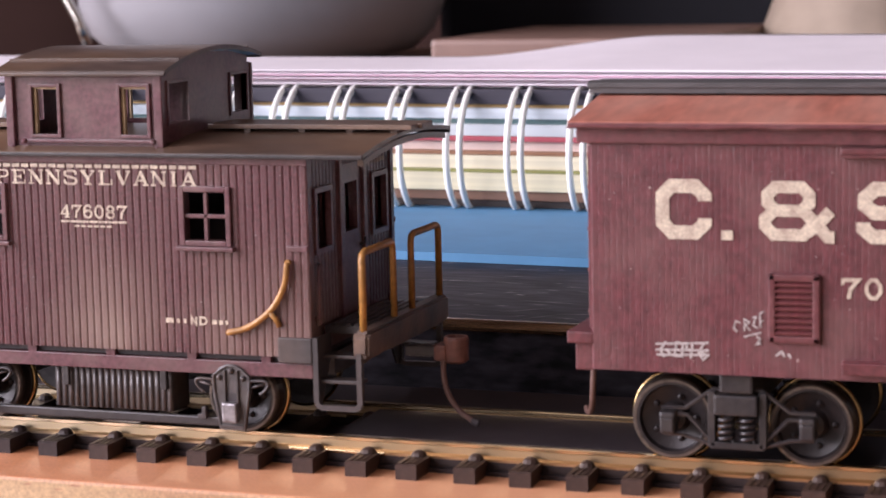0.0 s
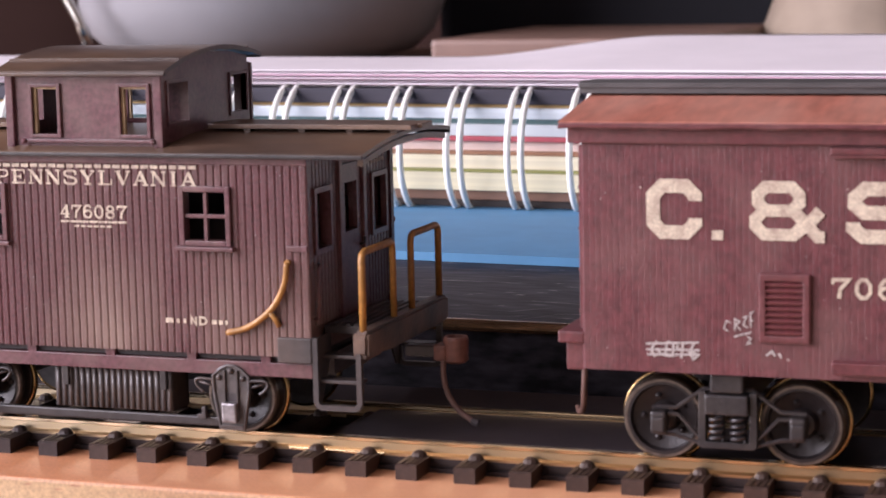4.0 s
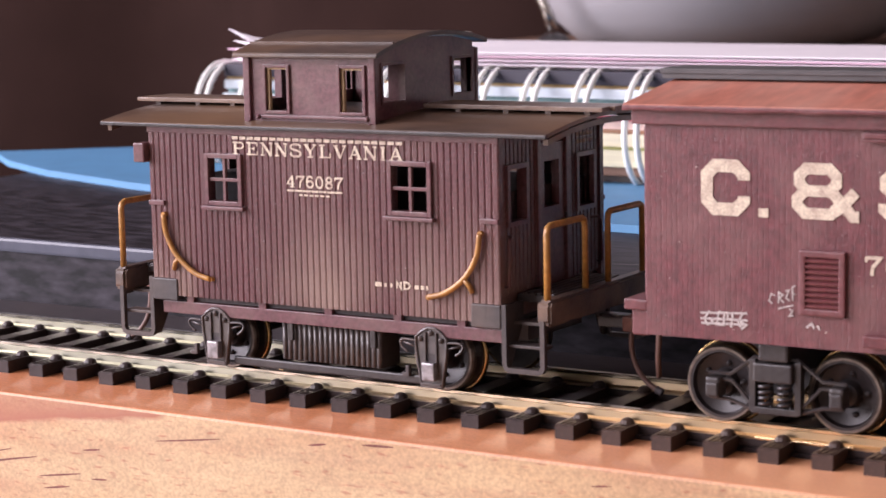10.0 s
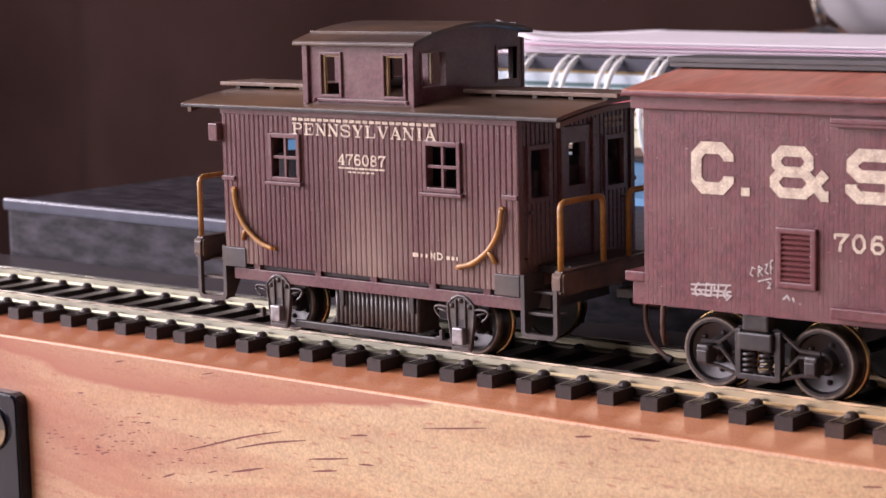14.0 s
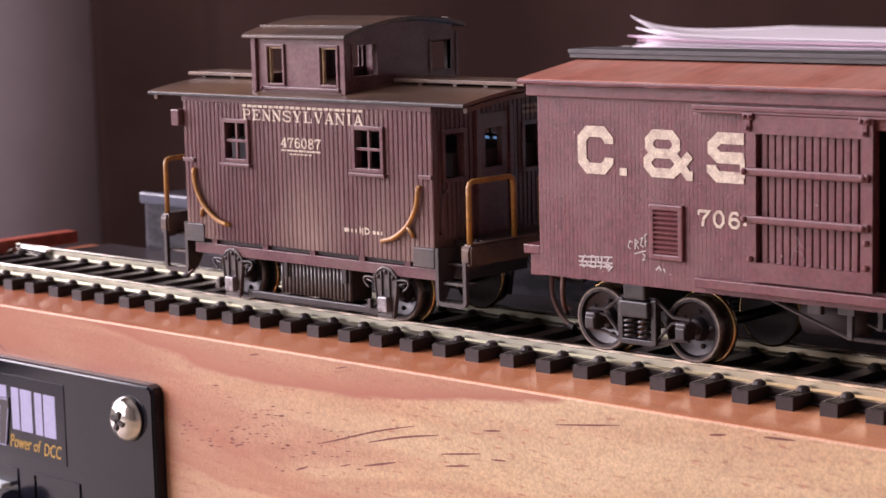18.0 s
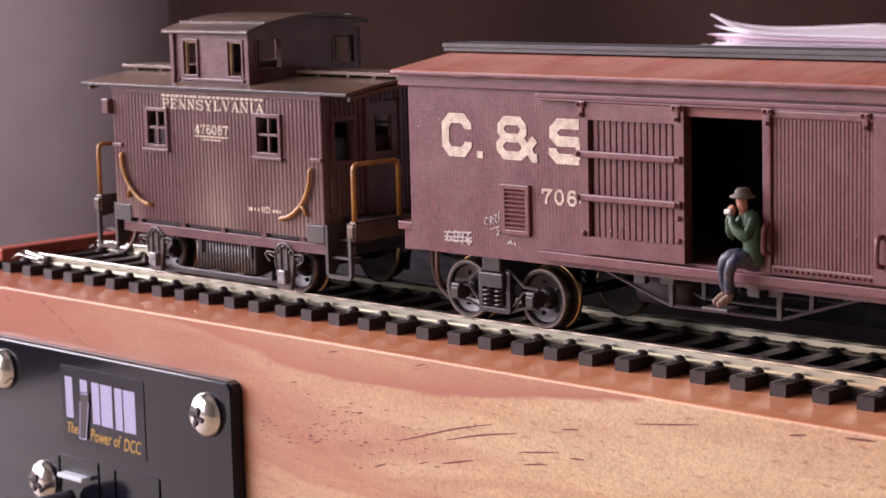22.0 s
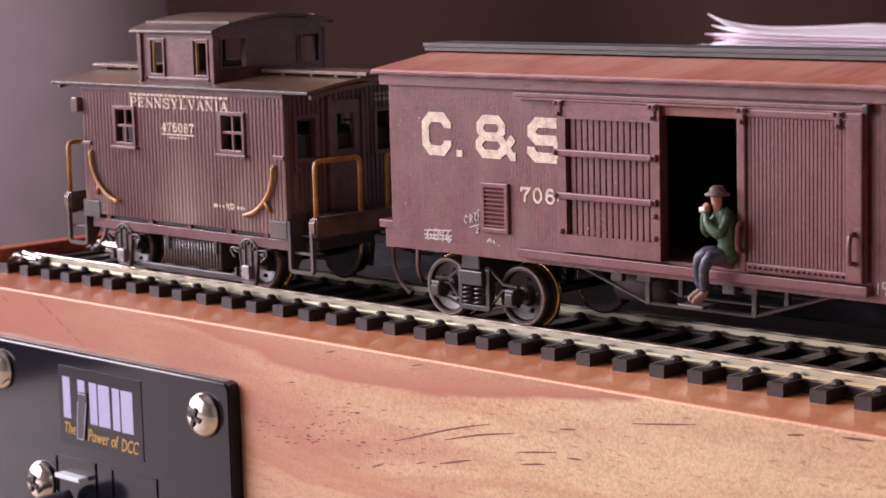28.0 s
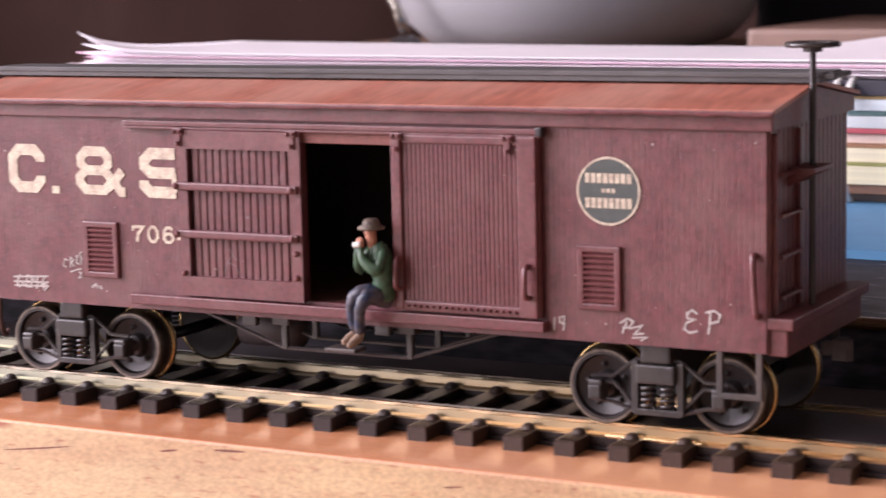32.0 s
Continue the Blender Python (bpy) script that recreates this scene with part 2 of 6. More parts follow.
def warm_reflection(m, colour):
    """Paints a golden reflection into the metal's colour, growing along the track."""
    nt = m.node_tree
    b = nt.nodes["Principled BSDF"]
    co, xyz, r, x = [nt.nodes.new(n) for n in ("ShaderNodeTexCoord", "ShaderNodeSeparateXYZ", "ShaderNodeMapRange", "ShaderNodeMix")]
    x.data_type = "RGBA"
    r.inputs[1].default_value, r.inputs[2].default_value = -0.185, -0.095
    nt.links.new(co.outputs["Object"], xyz.inputs[0])
    nt.links.new(xyz.outputs[0], r.inputs[0])
    nt.links.new(r.outputs[0], x.inputs[0])
    nt.links.new(b.inputs["Base Color"].links[0].from_socket, x.inputs[6])
    x.inputs[7].default_value = (*colour, 1)
    nt.links.new(x.outputs[2], b.inputs["Base Color"])


warm_reflection(RAIL, (0.56, 0.40, 0.23))
warm_reflection(RAILHEAD, (0.72, 0.55, 0.33))
PINE = pine("pine", (0.55, 0.385, 0.22), (0.52, 0.325, 0.17), (0.34, 0.115, 0.065), figure=(
    ([(-300, 6), (-282, 1.0), (-268, -1.6), (-252, -3.4), (-232, -4.3), (-205, -3.6), (-180, -1.0), (-165, 3)], 6.0, 1.0),
    ([(-275, -16), (-256, -20), (-240, -22), (-215, -23), (-180, -20), (-140, -14), (-100, -9)], 6.0, 0.55),
    ([(-340, -2), (-318, -6), (-296, -11), (-270, -16), (-245, -19)], 5.0, 0.4)))
PINETOP = pine("pine_top", (0.64, 0.27, 0.125), (0.58, 0.215, 0.09), (0.40, 0.125, 0.055), 0.26, worn=(0.76, 0.40, 0.22))
# worn bevel, paled further to paint in its bright highlight
PINEEDGE = pine("pine_worn_edge_highlight", (0.58, 0.33, 0.17), (0.54, 0.28, 0.14), (0.46, 0.20, 0.095), 0.06, 0.5)
KNOT = material("dark_wood_mark", (0.16, 0.045, 0.035), 0.5, vary=0.3, grain=3000)
PLATE = material("black_glossy_plate", (0.007, 0.007, 0.012), 0.10, vary=0.1, bump=0.02, spec=0.28)
STICKER = material("dark_sticker", (0.009, 0.009, 0.014), 0.25, vary=0.1, bump=0, spec=0.25)
LAVENDER = material("lavender_print", (0.34, 0.33, 0.50), 0.5, vary=0.06, bump=0)
AMBER = material("amber_print", (0.48, 0.28, 0.04), 0.5, vary=0.06, bump=0)
CHROME = material("nickel_screw", (0.62, 0.60, 0.56), 0.16, metal=1.0, vary=0.1, bump=0.05)
BLACKCASE = material("black_woodgrain", (0.008, 0.007, 0.009), 0.5, grain=900, vary=0.6, dust=(0.115, 0.10, 0.125),
                     dust_amount=0.45, dust_scale=560, bump=0.6, bump_scale=900, stretch=(0.3, 1, 0.8), spec=0.2)
# bluish reflection is put into this strip's colour
EDGE = material("edging_cool_reflection", (0.095, 0.100, 0.130), 0.22, grain=300, vary=0.1, bump=0.03)
BLUE = material("blue_card", (0.072, 0.215, 0.39), 0.6, grain=150, vary=0.06, bump=0.03)
PAPER = material("white_paper", (0.80, 0.74, 0.78), 0.7, grain=60, vary=0.04, bump=0.02)
PINKPAPER = material("pink_paper", (0.76, 0.50, 0.62), 0.7, grain=60, vary=0.04, bump=0.02)
RING = material("white_coated_wire", (0.80, 0.80, 0.76), 0.35, vary=0.04, bump=0)
BOWL = material("grey_frosted_bowl", (0.27, 0.262, 0.275), 0.5, vary=0.05, grain=30, bump=0)
REDBAR = material("red_brown_bar", (0.42, 0.085, 0.05), 0.35, vary=0.25, grain=600, bump=0.1)
CURTAIN = material("brown_curtain", (0.031, 0.0165, 0.014), 0.9, vary=0.12, grain=20, bump=0, spec=0.05)
GREYCURTAIN = material("grey_curtain", (0.27, 0.22, 0.23), 0.9, vary=0.10, grain=15, bump=0, spec=0.05)
WALLPAINT = material("wall_paint", (0.46, 0.41, 0.37), 0.8, vary=0.06, grain=6, bump=0.02)
CEILPAINT = material("ceiling_paint", (0.62, 0.58, 0.54), 0.85, vary=0.04, grain=6, bump=0.02)
EASTPAINT = material("bounce_wall_paint", (0.30, 0.265, 0.235), 0.7, vary=0.12, grain=8)
DESK = material("pale_bounce_desk", (0.46, 0.36, 0.25), 0.4, vary=0.15, grain=60, stretch=(0.2, 1, 1), bump=0.05)
BOOKCOVER = material("brown_book_cover", (0.16, 0.085, 0.055), 0.5, vary=0.25, grain=60, stretch=(0.2, 1, 1), bump=0.05)
FLOORING = material("dark_floor", (0.12, 0.08, 0.06), 0.6, vary=0.2, grain=20)
BLACKBOX = material("charcoal_casing", (0.016, 0.016, 0.022), 0.65, vary=0.1, grain=40, bump=0, spec=0.2)
BEIGE = material("beige_cloth", (0.38, 0.30, 0.23), 0.8, vary=0.12, grain=80, bump=0.1)
WINERED = material("wine_red_cloth", (0.055, 0.028, 0.032), 0.8, vary=0.2, grain=120, bump=0.1)


# ---- mesh helpers ----
def box(bm, x0, x1, y0, y1, z0, z1, bevel=0.0):
    r = bmesh.ops.create_cube(bm, size=1.0)
    vs = r["verts"]
    bmesh.ops.scale(bm, vec=(x1 - x0, y1 - y0, z1 - z0), verts=vs)
    bmesh.ops.translate(bm, vec=((x0 + x1) / 2, (y0 + y1) / 2, (z0 + z1) / 2), verts=vs)
    if bevel:
        es = list({e for v in vs for e in v.link_edges})
        bmesh.ops.bevel(bm, geom=es, offset=bevel, segments=2, profile=0.6, affect="EDGES")
    return bm


def prism(bm, outline, y0, y1, axis="y"):
    """Extrudes a closed outline of (a, b) from y0 to y1 along an axis."""
    def put(a, b, c):
        return {"y": (a, c, b), "x": (c, a, b), "z": (a, b, c)}[axis]
    f = [bm.verts.new(put(a, b, y0)) for a, b in outline]
    k = [bm.verts.new(put(a, b, y1)) for a, b in outline]
    n = len(f)
    bm.faces.new(f)
    bm.faces.new(k[::-1])
    for i in range(n):
        bm.faces.new((f[i], k[i], k[(i + 1) % n], f[(i + 1) % n]))
    return bm


def tube(bm, path, r, seg=8, closed=False):
    """A round bar along a path."""
    pts = [Vector(p) for p in path]
    rings, n = [], len(pts)
    ref = None
    for i, p in enumerate(pts):
        a = pts[i - 1] if (i > 0 or closed) else p
        c = pts[(i + 1) % n] if (i < n - 1 or closed) else p
        d = (c - a).normalized()
        if ref is None:
            ref = d.orthogonal().normalized()
        u = (ref - d * ref.dot(d)).normalized()
        ref = u
        w = d.cross(u)
        rings.append([bm.verts.new(p + (u * math.cos(k * math.tau / seg) + w * math.sin(k * math.tau / seg)) * r) for k in range(seg)])
    m = n if closed else n - 1
    for i in range(m):
        a, c = rings[i], rings[(i + 1) % n]
        for k in range(seg):
            bm.faces.new((a[k], a[(k + 1) % seg], c[(k + 1) % seg], c[k]))
    if not closed:
        bm.faces.new(rings[0][::-1])
        bm.faces.new(rings[-1])
    return bm


def lathe(bm, profile, centre, axis="y", seg=32, cap=True):
    """Turns a profile of (radius, along) about an axis through centre."""
    rings = []
    for r, a in profile:
        ring = []
        for k in range(seg):
            c, s = r * math.cos(k * math.tau / seg), r * math.sin(k * math.tau / seg)
            v = {"y": (c, a, s), "z": (c, s, a), "x": (a, c, s)}[axis]
            ring.append(bm.verts.new(Vector(centre) + Vector(v)))
        rings.append(ring)
    for a, c in zip(rings, rings[1:]):
        for k in range(seg):
            bm.faces.new((a[k], a[(k + 1) % seg], c[(k + 1) % seg], c[k]))
    if cap:
        bm.faces.new(rings[0][::-1])
        bm.faces.new(rings[-1])
    return bm


def smooth_path(points, n=6):
    """A rounded path through points."""
    P = [Vector(p) for p in points]
    P = [P[0] * 2 - P[1]] + P + [P[-1] * 2 - P[-2]]
    out = []
    for i in range(1, len(P) - 2):
        a, b, c, d = P[i - 1:i + 3]
        for k in range(n):
            t = k / n
            out.append(0.5 * ((2 * b) + (c - a) * t + (2 * a - 5 * b + 4 * c - d) * t * t + (3 * b - a - 3 * c + d) * t ** 3))
    out.append(P[-2])
    return out


def to_mesh(name, bm, mat, smooth=False):
    bmesh.ops.recalc_face_normals(bm, faces=bm.faces)
    me = bpy.data.meshes.new(name)
    for v in bm.verts:
        v.co *= MM
    bm.to_mesh(me)
    bm.free()
    me.materials.append(mat)
    if smooth:
        me.polygons.foreach_set("use_smooth", [True] * len(me.polygons))
    return me


def part(name, bm, mat, parent=None, label="", at=(0, 0, 0), smooth=False):
    """Links a bmesh as one mesh object, under a thing or a part if one is given."""
    me = bm if isinstance(bm, bpy.types.Mesh) else to_mesh(name, bm, mat, smooth)
    ob = new(name, me)
    ob.parent = parent
    ob.location = Vector(at) * MM
    if label:
        ob["label"] = label
    return ob


def thing(name, label, category, at=(0, 0, 0), group="", kind=""):
    ob = new(name)
    ob.empty_display_size = 0.01
    ob.location = Vector(at) * MM
    return tagged(ob, label, category, group, kind)


def wall_cells(bm, a, z, holes, y0, y1, axis="y"):
    """A wall over a[0]..a[1], z[0]..z[1] with rectangular holes (a0, a1, z0, z1) right through it, as one closed skin."""
    xs = sorted({a[0], a[1], *[h[0] for h in holes], *[h[1] for h in holes]})
    zs = sorted({z[0], z[1], *[h[2] for h in holes], *[h[3] for h in holes]})
    nx, nz = len(xs) - 1, len(zs) - 1

    def solid(i, k):
        if not (0 <= i < nx and 0 <= k < nz):
            return False
        mx, mz = (xs[i] + xs[i + 1]) / 2, (zs[k] + zs[k + 1]) / 2
        return not any(h[0] < mx < h[1] and h[2] < mz < h[3] for h in holes)

    made = {}

    def vert(i, k, d):
        if (i, k, d) not in made:
            y = (y0, y1)[d]
            made[i, k, d] = bm.verts.new((xs[i], y, zs[k]) if axis == "y" else (y, xs[i], zs[k]))
        return made[i, k, d]

    for i in range(nx):
        for k in range(nz):
            if solid(i, k):
                for d in (0, 1):
                    bm.faces.new([vert(i, k, d), vert(i + 1, k, d), vert(i + 1, k + 1, d), vert(i, k + 1, d)])
                for (p, q), n in ((((0, 0), (0, 1)), (-1, 0)), (((1, 0), (1, 1)), (1, 0)), (((0, 0), (1, 0)), (0, -1)), (((0, 1), (1, 1)), (0, 1))):
                    if not solid(i + n[0], k + n[1]):
                        bm.faces.new([vert(i + p[0], k + p[1], 0), vert(i + q[0], k + q[1], 0), vert(i + q[0], k + q[1], 1), vert(i + p[0], k + p[1], 1)])
    return bm


def planks(parent, mat, a0, a1, pitch, z0, z1, holes, y, t=0.28, turn=0.0, gap=0.10, notch=None, ease=0.1):
    """Upright boards with eased edges side by side; turn 0 faces -y, 180 faces +y, 90 faces +x, -90 faces -x."""
    n = round((a1 - a0) / pitch)
    w = (a1 - a0) / n
    half = (w - gap) / 2
    e = ease * w
    for i in range(n):
        c = a0 + (i + 0.5) * w
        zz = notch(c) if notch else z0
        for c0, c1 in sorted((h[2], h[3]) for h in holes if h[0] < c < h[1]) + [(z1, None)]:
            if c0 > zz + 0.3:
                bm = prism(bmesh.new(), [(-half, 0), (-half, -t * 0.35), (-half + e, -t), (half - e, -t), (half, -t * 0.35), (half, 0)], 0, c0 - zz, "z")
                x, yy = {0.0: (c, y), 180.0: (c, y), 90.0: (y, c), -90.0: (y, c)}[turn]
                bm.transform(Matrix.Translation((x, yy, zz)) @ Matrix.Rotation(radians(turn), 4, "Z"))
                part("plank", bm, mat, parent)
            zz = c1


def text_mesh(words, x0, x1, z0, z1, y, thick=0.05, bold=0.0, slant=0.0):
    """Raised lettering on a face towards -y, fitted to a rectangle."""
    cu = bpy.data.curves.new("lettering", "FONT")
    cu.body, cu.offset, cu.resolution_u, cu.shear = words, bold, 3, slant
    ob = new("lettering", cu)
    me = bpy.data.meshes.new_from_object(ob.evaluated_get(bpy.context.evaluated_depsgraph_get()))
    bpy.data.objects.remove(ob)
    bpy.data.curves.remove(cu)
    bm = bmesh.new()
    bm.from_mesh(me)
    bpy.data.meshes.remove(me)
    ex = bmesh.ops.extrude_face_region(bm, geom=bm.faces[:])
    for v in (g for g in ex["geom"] if isinstance(g, bmesh.types.BMVert)):
        v.co.z = 1.0
    lo = [min(v.co[i] for v in bm.verts) for i in (0, 1)]
    hi = [max(v.co[i] for v in bm.verts) for i in (0, 1)]
    for v in bm.verts:
        px, pz, d = v.co
        v.co = (x0 + (px - lo[0]) / (hi[0] - lo[0]) * (x1 - x0), y - d * thick, z0 + (pz - lo[1]) / (hi[1] - lo[1]) * (z1 - z0))
    return bm


SERIF = {
    "P": [([(.24, 0), (.24, 1)], 1), ([(.24, .92), (.72, .92), (.9, .8), (.9, .62), (.72, .48), (.24, .48)], 0), ([(.02, .06), (.48, .06)], 0), ([(.02, .92), (.3, .92)], 0)],
    "E": [([(.24, 0), (.24, 1)], 1), ([(.02, .92), (.9, .92)], 0), ([(.24, .5), (.66, .5)], 0), ([(.02, .07), (.92, .07)], 0), ([(.88, .95), (.88, .68)], 0), ([(.9, .04), (.9, .32)], 0), ([(.64, .36), (.64, .64)], 0)],
    "N": [([(.16, 0), (.16, 1)], 0), ([(.14, .97), (.84, .03)], 1), ([(.86, 0), (.86, 1)], 0), ([(0, .94), (.3, .94)], 0), ([(0, .06), (.34, .06)], 0), ([(.68, .94), (1, .94)], 0)],
    "S": [([(.86, .66), (.86, .84), (.66, .94), (.32, .94), (.13, .82), (.13, .66), (.3, .55), (.7, .46), (.88, .34), (.88, .18), (.7, .06), (.32, .06), (.12, .16), (.12, .36)], 2)],
    "Y": [([(.12, .96), (.5, .44)], 1), ([(.9, .96), (.5, .44)], 0), ([(.5, .48), (.5, 0)], 1), ([(0, .94), (.36, .94)], 0), ([(.7, .94), (1, .94)], 0), ([(.28, .06), (.74, .06)], 0)],
    "L": [([(.26, 0), (.26, 1)], 1), ([(.04, .94), (.5, .94)], 0), ([(.04, .07), (.92, .07)], 0), ([(.9, .03), (.9, .38)], 0)],
    "V": [([(.14, .97), (.52, .04)], 1), ([(.9, .97), (.5, .04)], 0), ([(0, .94), (.36, .94)], 0), ([(.7, .94), (1, .94)], 0)],
    "A": [([(.12, .03), (.5, .97)], 0), ([(.48, .97), (.86, .03)], 1), ([(.24, .34), (.72, .34)], 0), ([(0, .06), (.3, .06)], 0), ([(.62, .06), (1, .06)], 0)],
    "I": [([(.5, 0), (.5, 1)], 1), ([(.22, .94), (.78, .94)], 0), ([(.22, .06), (.78, .06)], 0)],
    "4": [([(.66, .96), (.05, .3), (.98, .3)], 0), ([(.68, 1), (.68, 0)], 1), ([(.42, .06), (.94, .06)], 0)],
    "7": [([(.06, .92), (.94, .92), (.5, .45), (.42, 0)], 2), ([(.08, .96), (.08, .68)], 0)],
    "6": [([(.84, .8), (.7, .94), (.36, .94), (.15, .72), (.13, .28), (.34, .07), (.68, .07), (.87, .24), (.87, .42), (.68, .57), (.34, .57), (.16, .44)], 2)],
    "0": [([(.13, .3), (.13, .7), (.36, .94), (.64, .94), (.87, .7), (.87, .3), (.64, .06), (.36, .06), (.13, .3)], 2)],
    "8": [([(.5, .53), (.2, .64), (.2, .82), (.4, .94), (.6, .94), (.8, .82), (.8, .64), (.5, .53), (.14, .38), (.14, .2), (.36, .06), (.64, .06), (.86, .2), (.86, .38), (.5, .53)], 2)],
}


def serif_mesh(words, x0, x1, z0, z1, y, thick, thin, gap=0.16):
    """Slab-serif lettering of thick stems and thin strokes, fitted to a rectangle."""
    bm = bmesh.new()
    wide = [0.62 if c == "I" else 1.0 for c in words]
    unit = (x1 - x0) / (sum(wide) + gap * (len(words) - 1))
    x = x0
    for c, w in zip(words, wide):
        for k, (pts, heavy) in enumerate(SERIF[c]):
            stroke(bm, [(x + u * w * unit, z0 + v * (z1 - z0)) for u, v in pts], (thin, thick, (thick + thin) * 0.5)[heavy], y, 0.045 + 0.006 * k)
        x += (w + gap) * unit
    return bm


def stroke(bm, pts, width, y, thick=0.05, closed=False):
    """A flat painted line of even width along (x, z) points on a face towards -y."""
    P = [Vector(p) for p in pts]
    n = len(P)
    L, R = [], []
    for i in range(n):
        a = P[i - 1] if (i or closed) else None
        c = P[(i + 1) % n] if (i < n - 1 or closed) else None
        d1 = (P[i] - a).normalized() if a is not None else (c - P[i]).normalized()
        d2 = (c - P[i]).normalized() if c is not None else d1
        n1, n2 = Vector((-d1.y, d1.x)), Vector((-d2.y, d2.x))
        m = (n1 + n2).normalized()
        k = width / 2 / max(0.35, m.dot(n1))
        L.append(P[i] + m * k)
        R.append(P[i] - m * k)
    def vert(p, d):
        return bm.verts.new((p.x, d, p.y))
    lf, rf = [vert(p, y - thick) for p in L], [vert(p, y - thick) for p in R]
    lb, rb = [vert(p, y) for p in L], [vert(p, y) for p in R]
    for i in range(n if closed else n - 1):
        j = (i + 1) % n
        bm.faces.new((lf[i], lf[j], rf[j], rf[i]))
        bm.faces.new((lf[i], lb[i], lb[j], lf[j]))
        bm.faces.new((rf[i], rf[j], rb[j], rb[i]))
    return bm


# ---- room ----
def flat(name, x0, x1, y0, y1, z0, z1, mat, label, category, kind="structure"):
    ob = part(name, box(bmesh.new(), x0, x1, y0, y1, z0, z1), mat)
    return tagged(ob, label, category, kind=kind)


flat("floor", -1500, 1000, -980, 1400, -880, -800, FLOORING, "dark brown floor of the room", "floor")
flat("ceiling", -1500, 1000, -980, 1400, 1600, 1680, CEILPAINT, "pale painted ceiling of the room", "ceiling")
# unseen wall, its tone chosen for the bounce on the car ends
flat("wall_east", 1000, 1080, -980, 1400, -800, 1600, EASTPAINT, "plain unseen room wall, toned to shape bounce light", "wall")
flat("wall_north", -1500, 1000, 1400, 1480, -800, 1600, WALLPAINT, "plain painted room wall behind the curtain", "wall")
wf = part("wall_south", wall_cells(bmesh.new(), (-1500, 1000), (-800, 1600), [(-1400, -520, 50, 1030)], -980, -900), WALLPAINT)
tagged(wf, "plain painted room wall with a window opening", "wall", kind="structure")
ww = part("wall_west", wall_cells(bmesh.new(), (-980, 1400), (-800, 1600), [(-820, -80, 80, 920)], -1580, -1500, "x"), WALLPAINT)
tagged(ww, "plain painted room wall with a window opening", "wall", kind="structure")

# desk that carries everything; unseen, kept pale to bounce light upwards
desk = thing("desk", "pale desk under the layout board, toned to bounce light", "desk", (0, 0, -65))
part("desktop", box(bmesh.new(), -520, 700, -560, 520, -30, 0, 2), DESK, desk)
for x in (-480, 660):
    for y in (-520, 480):
        part("leg", box(bmesh.new(), x - 30, x + 30, y - 30, y + 30, -735, -30, 3), DESK, desk)


# ---- curtains behind ----
def curtain(name, line, mat, label):
    """Cloth hanging straight down along a smooth line of (x, y)."""
    bm = bmesh.new()
    low, high = [[bm.verts.new((x, y, z)) for x, y in line] for z in (-790, 1550)]
    for i in range(len(line) - 1):
        bm.faces.new((low[i], low[i + 1], high[i + 1], high[i]))
    ob = part(name, bm, mat, smooth=True)
    sol = ob.modifiers.new("thickness", "SOLIDIFY")
    sol.thickness = 0.003
    return tagged(ob, label, "curtain", kind="structure")


def folds(x0, x1, y, fold, deep, seed):
    rnd = random.Random(seed)
    ph = [rnd.uniform(0, 6.28) for _ in range(3)]
    n = int((x1 - x0) / 12)
    xs = [x0 + (x1 - x0) * i / n for i in range(n + 1)]
    return [(x, y + deep * (math.sin(x / fold + ph[0]) + 0.5 * math.sin(x / fold * 0.43 + ph[1]) + 0.25 * math.sin(x / fold * 2.1 + ph[2]))) for x in xs]


curtain("backdrop_brown_curtain", folds(-1190, 990, 660, 60, 30, 3), CURTAIN, "dark brown curtain hanging in folds behind the desk")
# the grey curtain ends in one broad rounded fold that turns away beside the brown one
roll = [(-1335 + 150 * math.sin(radians(a)), 700 - 130 * math.cos(radians(a))) for a in range(-40, 100, 7)]
curtain("backdrop_grey_curtain", folds(-1490, -1440, 605, 34, 6, 5) + roll, GREYCURTAIN, "grey curtain hanging in one broad rounded fold")

# ---- pine board under the track ----
board = thing("wooden_board", "varnished orange pine board carrying the track", "wooden board", (0, 0, -65))
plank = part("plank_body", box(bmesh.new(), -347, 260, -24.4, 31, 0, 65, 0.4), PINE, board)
plank.data.materials.append(PINETOP)
plank.data.materials.append(PINEEDGE)
# top faces redder; front bevel paler, carrying a painted highlight
for f in plank.data.polygons:
    f.material_index = 1 if f.normal.z > 0.95 else 2 if f.normal.z > 0.2 and f.normal.y < -0.2 else 0
rnd = random.Random(11)


